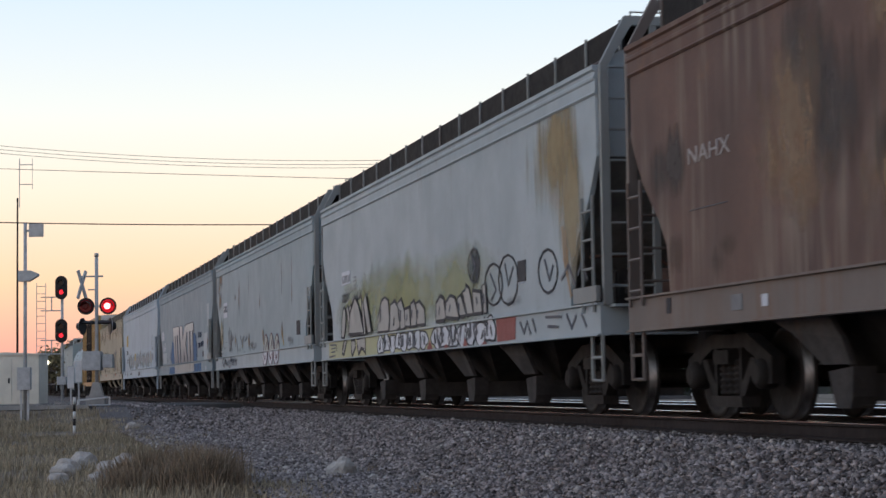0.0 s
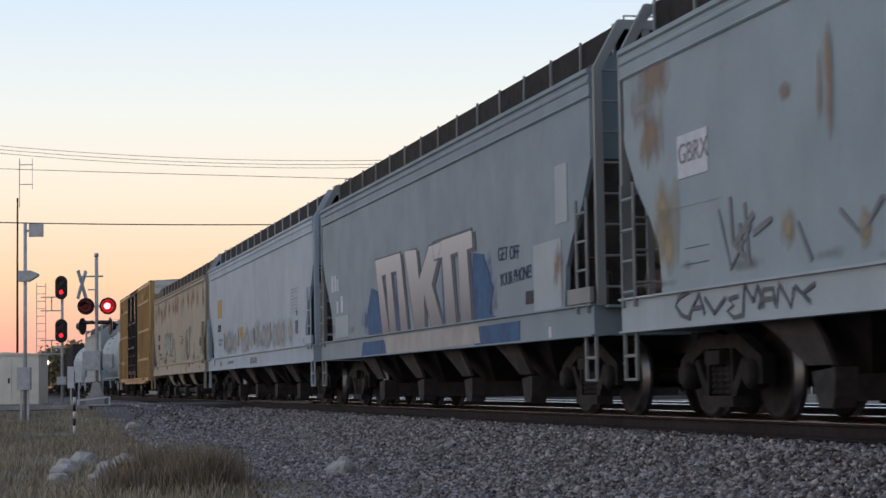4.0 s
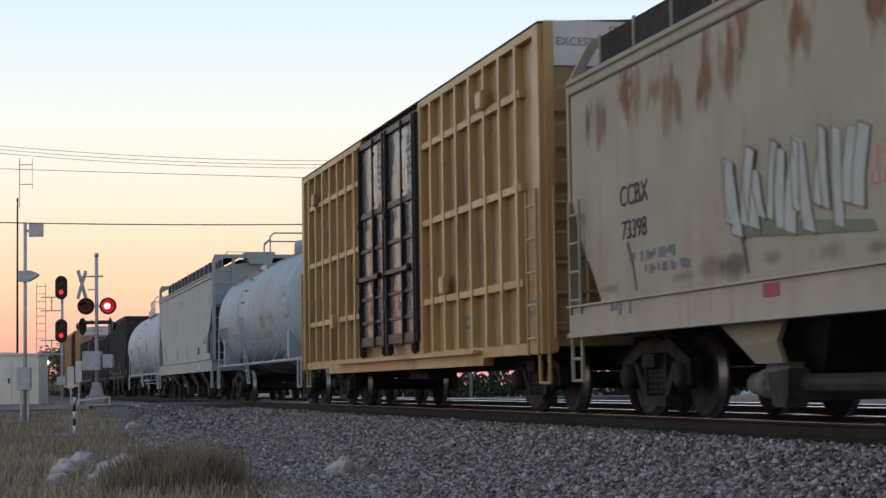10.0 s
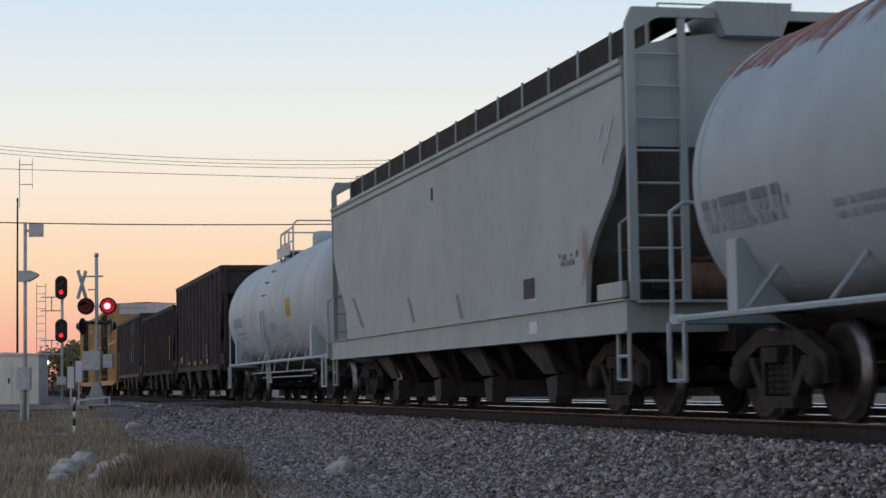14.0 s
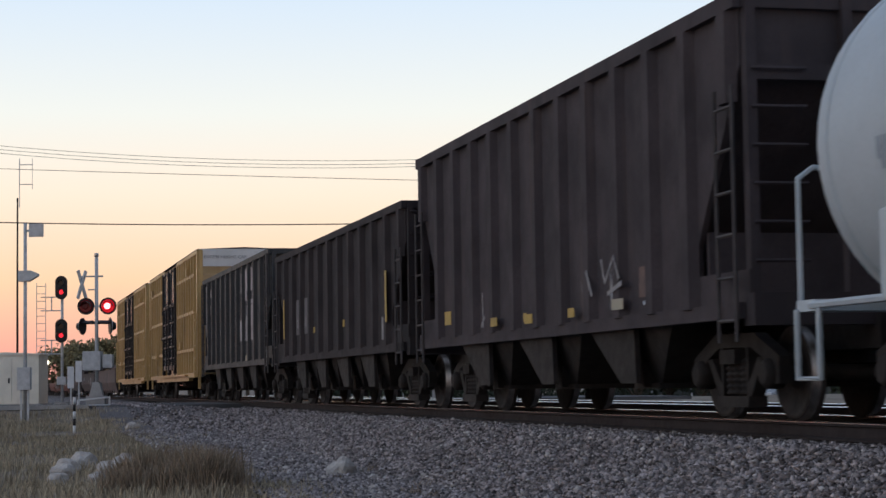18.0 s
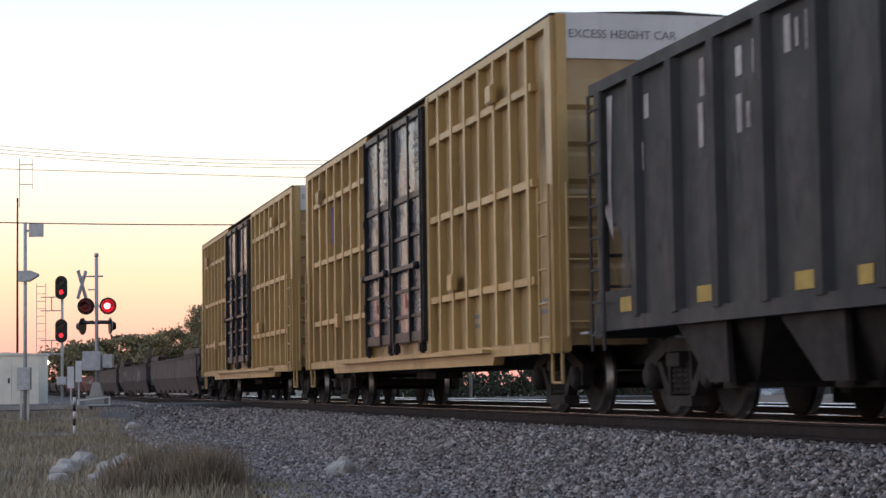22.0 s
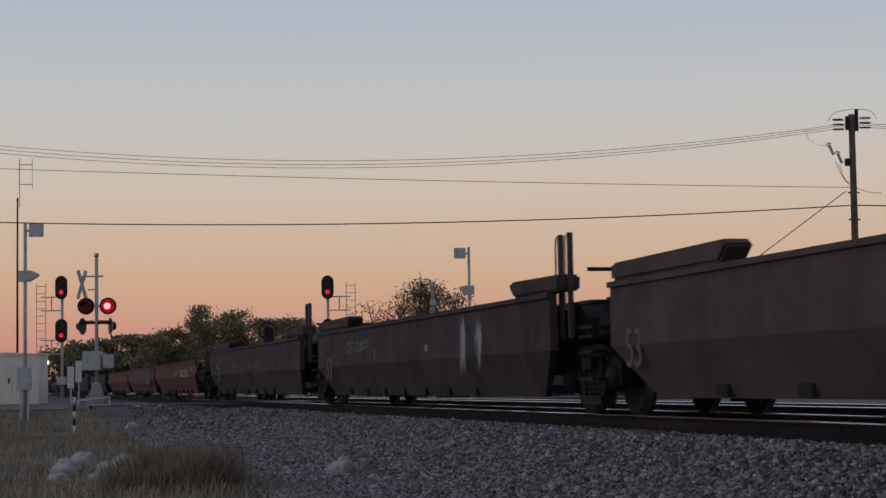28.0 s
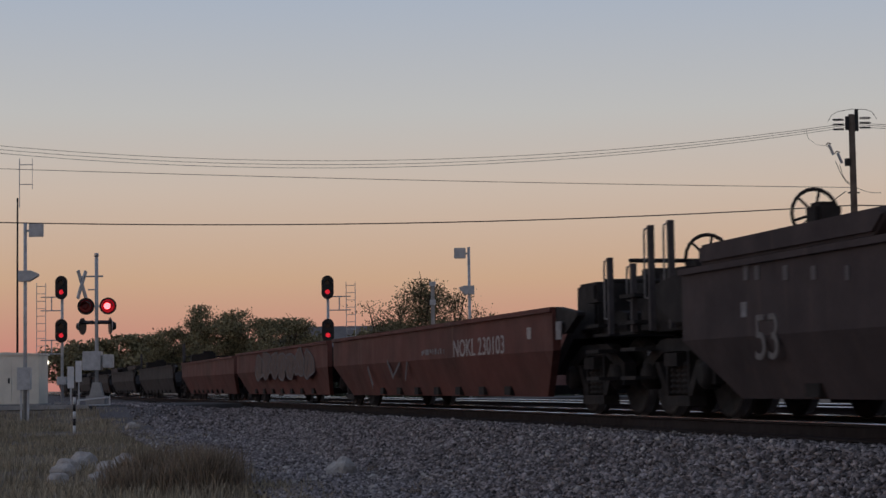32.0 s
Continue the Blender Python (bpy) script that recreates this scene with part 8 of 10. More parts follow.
patch(open_m, M["inkemblem"], [(2.76, 2.73), (2.83, 2.73), (2.83, 2.97), (2.76, 2.97)], -1.506, "emblem_bar")
patch(open_m, M["inkemblem"], [(2.45, 2.71), (2.63, 2.71), (2.63, 3.07), (2.45, 3.07)], -1.506, "emblem_bar")
rg = random.Random(17)
for k in range(12):
    yc = -6.7 + 1.19 * k
    for q in range(3):
        z0 = rg.uniform(1.2, 2.3)
        stain(open_m, M["staindust"], yc - 0.42, yc + 0.42, z0, z0 + rg.uniform(0.7, 1.4), -1.502 - 0.001 * q)
    if k % 2:
        patch(open_m, M["yellowmark"], [(yc - 0.3, 1.17), (yc + 0.2, 1.17), (yc + 0.2, 1.33), (yc - 0.3, 1.33)], -1.507, "reflector")
patch(open_m, M["inkemblem"], [(6.75, 3.62), (7.2, 3.62), (7.2, 2.9), (7.05, 2.3), (6.8, 2.0), (6.85, 2.6)], -1.507, "worn_corner", "white worn corner plate")
patch(open_m, M["yellowmark"], [(0.31, 1.15), (0.58, 1.15), (0.58, 1.31), (0.31, 1.31)], -1.506, "reflector")
patch(open_m, M["tan"], [(-2.77, 1.12), (-2.3, 1.12), (-2.3, 1.27), (-2.77, 1.27)], -1.506, "reflector")
patch(open_m, M["tan"], [(-4.58, 1.37), (-4.29, 1.37), (-4.29, 1.44), (-4.58, 1.44)], -1.506, "reflector")
stencil_row(open_m, M["inkgrey2"], -5.7, -5.25, 1.41, 1.46, -1.506, 359)
stencil_row(open_m, M["inkgrey2"], -5.68, -5.39, 1.23, 1.27, -1.506, 360)
lettering("53", 0.6, M["inkdull"], well_p2, -1.506, 6.75, 0.56, stretch=1.15)
lettering("53", 0.61, M["inkdull"], well_p1, -1.506, 8.37, 0.56, stretch=0.9)
spray(well_p2, M["inkgrey2"], [[(4.07, 1.14), (4.09, 1.19), (4.12, 1.23), (4.18, 1.24), (4.24, 1.23), (4.28, 1.2), (4.3, 1.15), (4.29, 1.1), (4.25, 1.06), (4.19, 1.04), (4.14, 1.06), (4.09, 1.09), (4.07, 1.14)], [(3.72, 1.23), (3.89, 1.23), (3.89, 1.14), (3.75, 1.1), (3.92, 1.03)], [(3.59, 1.25), (3.64, 1.03)], [(3.42, 1.02), (3.42, 1.24), (3.24, 1.2), (3.39, 1.13), (3.23, 1.04)], [(2.99, 1.12), (3.0, 1.15), (3.02, 1.18), (3.06, 1.19), (3.1, 1.19), (3.13, 1.16), (3.14, 1.13), (3.13, 1.09), (3.11, 1.06), (3.07, 1.05), (3.03, 1.06), (3.0, 1.08), (2.99, 1.12)], [(2.91, 1.23), (2.88, 1.07), (2.77, 1.08), (2.73, 1.24)], [(2.63, 1.08), (2.63, 1.24), (2.49, 1.2), (2.52, 1.1), (2.62, 1.08)], [(2.4, 1.25), (2.38, 1.1), (2.27, 1.11), (2.24, 1.26)]], -1.510, 0.045, "spray_line", "white scrawl")
patch(well_p2, M["inkgrey2"], [(-2.64, 0.93), (-2.44, 0.93), (-2.44, 1.04), (-2.64, 1.04)], -1.506, "stencil")
patch(well_p2, M["inkgrey2"], [(1.66, 0.87), (1.71, 0.87), (1.71, 1.05), (1.66, 1.05)], -1.506, "stencil")
stain(well_p2, M["stainwhite"], -5.25, -4.7, 0.4, 1.52, -1.512)
stain(well_p2, M["stainwhite"], -6.3, -5.65, 0.55, 1.54, -1.512)
lettering("53", 0.6, M["inkdull"], well_p3, -1.506, 5.68, 0.58, stretch=1.0)
patch(well_p3, M["inkgrey2"], [(-1.51, 0.84), (-1.46, 0.84), (-1.46, 1.07), (-1.51, 1.07)], -1.506, "stencil")
stencil_row(well_p3, M["inkgrey3"], -3.63, -2.3, 0.91, 1.0, -1.506, 370)
stencil_row(well_p3, M["inkgrey3"], 1.1, 2.08, 0.84, 1.07, -1.506, 371)
stencil_row(well_p3, M["inkbrown"], -4.13, -3.74, 1.37, 1.49, -1.506, 372)
patch(well_p3, M["inkgrey2"], [(5.84, 0.98), (5.97, 0.98), (5.97, 1.12), (5.84, 1.12)], -1.506, "stencil")
patch(well_p3, M["inkgrey3"], [(5.78, 1.32), (5.89, 1.32), (5.89, 1.46), (5.78, 1.46)], -1.506, "stencil")
patch(well_p3, M["inkgrey3"], [(5.51, 1.31), (5.62, 1.31), (5.62, 1.44), (5.51, 1.44)], -1.506, "stencil")
patch(well_p3, M["inkgrey3"], [(4.88, 1.27), (4.98, 1.27), (4.98, 1.4), (4.88, 1.4)], -1.506, "stencil")
patch(well_p3, M["inkgrey3"], [(4.28, 1.24), (4.38, 1.24), (4.38, 1.36), (4.28, 1.36)], -1.506, "stencil")
patch(well_p3, M["inkgrey3"], [(3.63, 1.2), (3.71, 1.2), (3.71, 1.32), (3.63, 1.32)], -1.506, "stencil")
lettering("NOKL 230103", 0.36, M["inkwhite2"], well_r1, -1.506, -1.79, 0.81, stretch=1.38)
patch(well_r1, M["inkwhite2"], [(-6.08, 0.97), (-5.9, 0.97), (-5.9, 1.12), (-6.08, 1.12)], -1.506, "stencil")
patch(well_r1, M["inkgrey2"], [(-7.44, 0.93), (-7.21, 0.93), (-7.21, 1.15), (-7.44, 1.15)], -1.506, "stencil")
stencil_row(well_r1, M["inkgrey2"], -1.21, 0.37, 0.87, 0.96, -1.506, 382)
bubbles(well_r2, -5.7, 3.28, 0.6, 1.22, 7, 31, M["inkbrown"], M["inkgrey3"], -1.514, "sprayed bubble-shaped graffiti")
spray(well_r2, M["inkgrey2"], [[(2.03, 1.17), (1.65, 0.73)], [(0.45, 1.17), (0.1, 0.75), (-0.85, 1.12)], [(-1.91, 1.15), (-2.15, 0.75)], [(-3.0, 0.85), (-3.58, 1.14), (-4.2, 0.81)], [(-5.14, 1.14), (-4.97, 0.82)]], -1.510, 0.07, "spray_line")
spray(well_r1, M["inkgrey3"], [[(4.88, 0.74), (4.37, 0.38)], [(3.08, 0.82), (2.61, 0.54), (2.04, 0.78)], [(1.45, 0.79), (1.6, 0.49)]], -1.510, 0.08, "spray_line")
M["inkdim"] = mat("faded_grey_stencil", (0.25, 0.29, 0.33), (0.31, 0.35, 0.39), 0.8, scale=8, fine=30, bump=0)
M["inkpale"] = mat("pale_grey_notice_paint", (0.50, 0.55, 0.59), (0.42, 0.47, 0.51), 0.7, scale=5, fine=30, bump=0)
M["yellowdull"] = mat("dull_yellow_marking", (0.34, 0.27, 0.14), (0.27, 0.23, 0.15), 0.7, scale=4, fine=30, bump=0)
tank_marks(tank_h, 1.57, [(5.78, 2.06, 2.0, 0.16, M["inkblueish"])])
tank_marks(tank_h, 1.57, [(5.75, 1.95, 2.08, 0.16, M["inkdim"])])
tank_marks(tank_h, 1.57, [(5.79, 1.84, 1.83, 0.15, M["inkdim"])])
tank_marks(tank_h, 1.57, [(-2.16, 2.05, 0.74, 0.32, M["yellowdull"])])
tank_marks(tank_h, 1.57, [(-5.85, 2.38, 1.07, 0.85, M["inkpale"])])
tank_marks(tank_h, 1.57, [(-3.55, 2.22, 0.59, 0.09, M["inkdim"])])
tank_marks(tank_h, 1.57, [(-3.73, 2.11, 0.97, 0.12, M["inkdim"])])
tank_marks(tank_h, 1.57, [(-3.84, 1.98, 0.9, 0.11, M["inkdim"])])
tank_marks(tank_h, 1.57, [(-2.67, 1.74, 1.41, 0.12, M["inkdim"])])
tank_marks(tank_h, 1.57, [(-2.49, 1.65, 1.31, 0.1, M["inkdim"])])
tank_marks(tank_h, 1.57, [(-0.49, 1.76, 1.11, 0.1, M["inkdim"])])
tank_marks(tank_h, 1.57, [(-0.42, 1.66, 0.98, 0.09, M["inkdim"])])
tank_marks(tank_h, 1.57, [(-5.67, 1.7, 0.48, 0.21, M["inkdim"])])
tank_marks(tank_h, 1.57, [(-6.61, 2.19, 0.05, 0.41, M["inkrust"])])
tank_marks(tank_h, 1.57, [(0.65, 1.54, 0.85, 0.09, M["inkdim"])])
tank_marks(tank_h, 1.57, [(3.17, 1.84, 1.44, 0.1, M["inkdim"])])
tank_marks(tank_h, 1.57, [(3.35, 1.74, 1.09, 0.09, M["inkdim"])])
tank_marks(tank_j, 1.57, [(5.49, 2.2, 1.8, 0.18, M["inkfaint"])])
tank_marks(tank_j, 1.57, [(5.50, 2.13, 1.8, 0.18, M["inkfaint"])])
tank_marks(tank_j, 1.57, [(5.45, 2.05, 1.79, 0.18, M["inkfaint"])])
tank_marks(tank_j, 1.57, [(5.19, 1.84, 1.42, 0.11, M["inkfaint"])])
tank_marks(tank_j, 1.57, [(5.00, 1.72, 1.24, 0.1, M["inkfaint"])])
tank_marks(tank_j, 1.57, [(4.12, 2.24, 0.1, 0.16, M["inkfaint"])])
tank_marks(tank_j, 1.57, [(1.97, 2.25, 0.09, 0.18, M["inkrust"])])
tank_marks(tank_j, 1.57, [(-1.29, 2.24, 0.09, 0.15, M["inkrust"])])
tank_marks(tank_j, 1.57, [(1.29, 1.76, 0.97, 0.1, M["inkfaint"])])
tank_marks(tank_j, 1.57, [(1.22, 1.68, 0.96, 0.09, M["inkfaint"])])
tank_marks(tank_j, 1.57, [(1.12, 1.6, 0.84, 0.08, M["inkfaint"])])
tank_marks(tank_j, 1.57, [(1.08, 1.52, 0.76, 0.07, M["inkfaint"])])
tank_marks(tank_j, 1.57, [(-0.83, 1.92, 0.94, 0.11, M["inkfaint"])])
tank_marks(tank_j, 1.57, [(-0.85, 1.84, 0.94, 0.11, M["inkfaint"])])
tank_marks(tank_j, 1.57, [(-0.74, 1.78, 0.6, 0.08, M["inkfaint"])])
tank_marks(tank_j, 1.57, [(-0.80, 1.69, 0.6, 0.06, M["inkfaint"])])
tank_marks(tank_j, 1.57, [(-1.07, 1.56, 0.89, 0.09, M["inkfaint"])])
tank_marks(tank_j, 1.57, [(-2.39, 1.78, 0.8, 0.09, M["inkfaint"])])
tank_marks(tank_j, 1.57, [(-2.49, 1.68, 0.6, 0.07, M["inkfaint"])])
tank_marks(tank_j, 1.57, [(-2.63, 1.6, 0.91, 0.09, M["inkfaint"])])
tank_marks(tank_j, 1.57, [(-3.54, 2.24, 0.68, 0.42, M["yellowmark"])])



# ---- signals and posts by the crossing ----
def stand(name, label, category, x, y, z, turn=0.0, group=""):
    return thing(name, label, category, pose(x, y, z, 0, 0, turn), group)


def crossing_signal():
    c = stand("crossing_signal", "railway crossing mast with crossbuck and flashing red lamps", "crossing signal", -5.1, 19.7, 0.0, -13)
    bm = bmesh.new()
    quadbox(bm, -0.28, 0.28, -0.28, 0.28, -0.15, 0.22)
    prism(bm, [(-0.2, 0.22), (0.2, 0.22), (0.1, 0.62), (-0.1, 0.62)], -0.16, 0.16, "y")
    part("foundation", bm, M["concrete"], c)
    bm = bmesh.new()
    lathe(bm, [(0.2, 0.055), (4.45, 0.055)], "z", 12)
    lathe(bm, [(4.4, 0.075), (4.5, 0.06)], "z", 12)
    part("mast", bm, M["galv"], c)
    boxpart("gate_mechanism", c, M["galv"], (-0.38, 0.16, -0.3, 0.2, 0.98, 1.55), (0.2, 0.5, -0.2, 0.15, 1.05, 1.45), label="grey gate motor boxes", bevel=0.02)
    for s in (-1, 1):
        bm = bmesh.new()
        quadbox(bm, -0.055, 0.055, -0.02, 0.02, -0.46, 0.46)
        part("crossbuck_board", bm, M["galv"], c, at=pose(-0.42, -0.1 - 0.025 * s, 3.55, 0, 25 * s, 62))
    bm = bmesh.new()
    tube(bm, (-0.5, -0.02, 3.8), (0.2, -0.02, 3.8), 0.025)
    tube(bm, (-0.45, -0.02, 2.9), (0.45, -0.02, 2.9), 0.03)
    tube(bm, (-0.3, -0.02, 2.42), (0.5, -0.02, 2.42), 0.03)
    tube(bm, (0.0, 0.0, 3.4), (-0.25, -0.02, 3.4), 0.02)
    part("cross_arm", bm, M["galv"], c)
    for x, lens in ((-0.30, "dimlens"), (0.36, "redlens")):
        bm = bmesh.new()
        lathe(bm, [(-0.02, 0.255), (0.0, 0.255)], "y", 28, (x, -0.1, 2.9))
        lathe(bm, [(0.0, 0.17), (0.14, 0.12)], "y", 20, (x, -0.1, 2.9))
        lamp = part("lamp", bm, M["black"], c, "round black lamp backboard")
        bm = bmesh.new()
        lathe(bm, [(-0.035, 0.17), (-0.022, 0.2)], "y", 24, (x, -0.1, 2.9))
        part("lens", bm, M[lens], lamp, "glowing red lens" if lens == "redlens" else "dark red lens")
        bm = bmesh.new()
        lathe(bm, [(-0.05, 0.07), (-0.036, 0.10)], "y", 16, (x - 0.02, -0.1, 2.9))
        part("bulb", bm, M["hotlens"] if lens == "redlens" else M["dimlens"], lamp, "bright lamp centre" if lens == "redlens" else "")
        bm = bmesh.new()
        for k in range(9):
            a0, a1 = math.pi * k / 9, math.pi * (k + 1) / 9
            p = [(x + 0.16 * math.cos(a), -0.12, 2.9 + 0.16 * math.sin(a)) for a in (a0, a1)]
            q = [(x + 0.16 * math.cos(a), -0.34, 2.88 + 0.16 * math.sin(a)) for a in (a0, a1)]
            bm.faces.new([bm.verts.new(v) for v in (p[0], p[1], q[1], q[0])])
        part("visor", bm, M["black"], lamp)
    for x, ang in ((-0.42, 75), (0.42, -70)):
        bm = bmesh.new()
        lathe(bm, [(-0.02, 0.255), (0.0, 0.255)], "y", 28)
        lathe(bm, [(0.0, 0.17), (0.16, 0.1)], "y", 20)
        prism(bm, [(-0.14, 0.1), (0, 0.17), (0.14, 0.1), (0.1, 0.06), (-0.1, 0.06)], -0.36, -0.02, "y")
        side = part("lamp", bm, M["black"], c, "round black lamp turned to the road", at=pose(x, -0.05, 2.3, 0, 0, ang))
        bm = bmesh.new()
        lathe(bm, [(0.01, 0.24), (0.03, 0.22), (0.04, 0.1)], "y", 24)
        part("back_plate", bm, M["galv"], side, "pale grey lamp back")


crossing_signal()


def block_signal(x, y, z, mast_h, turn, label, ladder_x):
    g = stand("block_signal", label, "railway signal", x, y, z, turn, "block signals")
    bm = bmesh.new()
    lathe(bm, [(0, 0.07), (mast_h, 0.06)], "z", 12)
    part("mast", bm, M["galv"], g)
    boxpart("base", g, M["concrete"], (-0.3, 0.3, -0.3, 0.3, -0.3, 0.1))
    boxpart("junction_box", g, M["galv"], (-0.2, 0.2, -0.2, 0.12, 0.85, 1.2))
    for hz in (mast_h - 0.45, mast_h - 2.35):
        bm = bmesh.new()
        pts = [(0.27 * math.cos(a), 0.27 * math.sin(a) + (0.25 if math.sin(a) > 0 else -0.25)) for a in [2 * math.pi * (k + 0.5) / 24 for k in range(24)]]
        prism(bm, [(u, hz + v) for u, v in pts], -0.22, -0.19, "y")
        head = part("signal_head", bm, M["black"], g, "oval black signal backboard")
        boxpart("housing", head, M["galv"], (-0.2, 0.16, -0.19, 0.16, hz - 0.42, hz + 0.42), bevel=0.03)
        for dz, lit in ((0.2, False), (-0.2, True)):
            bm = bmesh.new()
            lathe(bm, [(-0.27, 0.07 if lit else 0.1), (-0.22, 0.1)], "y", 16, (0, 0, hz + dz))
            part("lens", bm, M["redglow"] if lit else M["glass"], head, "glowing red lens" if lit else "dark lens")
            bm = bmesh.new()
            n = 10
            for k in range(n):
                a0, a1 = math.pi * k / n, math.pi * (k + 1) / n
                p = [(0.13 * math.cos(a), -0.22, hz + dz + 0.13 * math.sin(a)) for a in (a0, a1)]
                q = [(0.13 * math.cos(a), -0.45, hz + dz + 0.12 * math.sin(a)) for a in (a0, a1)]
                bm.faces.new([bm.verts.new(v) for v in (p[0], p[1], q[1], q[0])])
            part("visor", bm, M["black"], head)
        bm = bmesh.new()
        for dz in (-0.55, 0.05):
            tube(bm, (0, 0.05, hz - 0.45 + dz), (ladder_x, 0.05, hz - 0.45 + dz), 0.025)
        tube(bm, (ladder_x * 0.5, 0.05, hz - 1.0), (ladder_x * 0.5, 0.05, hz - 0.4), 0.03)
        part("bracket", bm, M["galv"], g)
    ladder(g, M["galv"], (ladder_x - 0.2, 0.15, 0.1), (ladder_x + 0.2, 0.15, 0.1), mast_h - 0.3, int(mast_h / 0.33), r=0.014)


block_signal(-5.05, 47.4, -0.2, 5.55, -13, "two-headed block signal showing red with a ladder", -0.95)
block_signal(6.34, 44.8, -0.25, 5.45, -13, "two-headed block signal showing red beyond the tracks", 1.0)


def camera_post(x, y, z, height, side, label):
    g = stand("sensor_post", label, "post", x, y, z, -13, "sensor posts")
    bm = bmesh.new()
    lathe(bm, [(0, 0.05), (height, 0.045)], "z", 12)
    part("pole", bm, M["galv"], g)
    boxpart("panel", g, M["galv"], (*sorted((side * 0.10, side * 0.47)), -0.05, 0.05, height - 0.36, height - 0.02), label="flat grey square panel", bevel=0.01)
    bm = bmesh.new()
    tube(bm, (0, 0, height - 0.2), (side * 0.15, 0, height - 0.2), 0.03)
    part("bracket", bm, M["galv"], g)
    bm = bmesh.new()
    prism(bm, [(-0.16, height - 1.24), (0.16, height - 1.24), (0.34, height - 1.32), (0.34, height - 1.38), (0.10, height - 1.52), (-0.16, height - 1.52)] if side > 0 else [(0.16, height - 1.24), (-0.16, height - 1.24), (-0.34, height - 1.30), (-0.16, height - 1.52), (0.16, height - 1.52)], -0.14, 0.14, "y")
    part("hood", bm, M["galv"], g, "grey tapered lamp hood")
    return g


post_near = camera_post(-7.35, 12.0, -0.36, 5.1, 1, "grey steel post with square panel, lamp hood and cabinet")
boxpart("cabinet", post_near, M["galv"], (-0.17, 0.17, -0.22, 0.02, 0.78, 1.36), label="small grey equipment cabinet", bevel=0.012)
for x in (-0.11, 0.07):
    boxpart("leg", post_near, M["galv"], (x, x + 0.05, -0.12, -0.06, -0.02, 0.8))
camera_post(6.77, 21.0, -0.1, 4.9, -1, "grey steel post with square panel beyond the tracks")


def signal_shed():
    s = stand("equipment_shed", "beige steel railway equipment shed", "shed", -7.05, 38.4, -0.2, -13)
    boxpart("wall", s, M["shed"], (-1.6, 0.95, -0.9, 0.9, 0.1, 1.98), bevel=0.015)
    bm = bmesh.new()
    prism(bm, [(-1.66, 1.98), (1.0, 1.98), (1.0, 2.03), (-0.33, 2.1), (-1.66, 2.03)], -0.96, 0.96, "y")
    part("roof", bm, M["shed"], s)
    boxpart("plinth", s, M["concrete"], (-1.7, 1.05, -1.0, 1.0, -0.2, 0.1))
    boxpart("door", s, M["shed"], (-0.95, -0.1, -0.93, -0.9, 0.2, 1.85))
    boxpart("door_handle", s, M["black"], (-0.22, -0.17, -0.97, -0.93, 0.9, 1.1))
    boxpart("vent", s, M["black"], (0.3, 0.42, -0.915, -0.9, 0.8, 0.86))
    a = stand("antenna_mast", "thin antenna mast with a small ladder-shaped aerial", "antenna", -7.08, 40.7, -0.2, -13)
    bm = bmesh.new()
    lathe(bm, [(0, 0.05), (8.4, 0.035)], "z", 8)
    part("mast", bm, M["steel"], a)
    bm = bmesh.new()
    tube(bm, (0.08, 0, 8.0), (0.08, 0, 10.0), 0.02)
    for z in (8.95, 9.75):
        tube(bm, (0.08, 0, z), (0.62, 0, z), 0.018)
    tube(bm, (0.6, 0, 8.75), (0.6, 0, 10.0), 0.01)
    part("aerial", bm, M["galv"], a)


signal_shed()

# striped marker post, boards and the low white guard by the road
mk = stand("marker_post", "slim black and white banded marker post", "post", -6.47, 3.8, -0.53)
for k in range(6):
    bm = bmesh.new()
    lathe(bm, [(k * 0.155, 0.032), (k * 0.155 + 0.155, 0.032)], "z", 10)
    part("band", bm, M["white"] if k % 2 == 0 else M["black"], mk)
for x, y, h0 in ((-6.05, 15.4, 0.72), (-5.75, 17.2, 0.9)):
    bd = stand("marker_board", "narrow white marker board on a thin stake", "sign", x, y, -0.12, -13, "marker boards")
    boxpart("board", bd, M["white"], (-0.09, 0.09, -0.01, 0.01, h0 - 0.15, h0 + 0.45))
    boxpart("stake", bd, M["galv"], (-0.02, 0.02, 0.012, 0.03, -0.1, h0 + 0.3))
gd = stand("low_guard_rail", "low white pipe guard beside the crossing mast", "guard rail", -5.3, 17.6, -0.1, -13)
bm = bmesh.new()
path_tube(bm, [(-0.45, 0, 0), (-0.45, 0, 0.2), (0.45, 0, 0.28), (0.45, 0, 0)], 0.035, 8)
path_tube(bm, [(-0.45, 0, 0.04), (0.45, 0, 0.04)], 0.03, 8)
part("pipe", bm, M["white"], gd)

# ---- utility pole and wires ----
up = stand("utility_pole", "weathered wooden utility pole with insulators and jumper wires", "utility pole", 26.8, 34.8, -0.3, -13)
bm = bmesh.new()
lathe(bm, [(0, 0.17), (11.7, 0.13)], "z", 12)
part("pole", bm, M["wood"], up)
bm = bmesh.new()
quadbox(bm, -0.26, -0.13, -0.07, 0.07, 11.05, 11.62)
quadbox(bm, 0.14, 0.27, -0.07, 0.07, 11.0, 11.9)
quadbox(bm, -0.32, -0.12, -0.1, 0.1, 9.55, 9.85)
part("bracket", bm, M["wire"], up, "dark steel pole bracket")
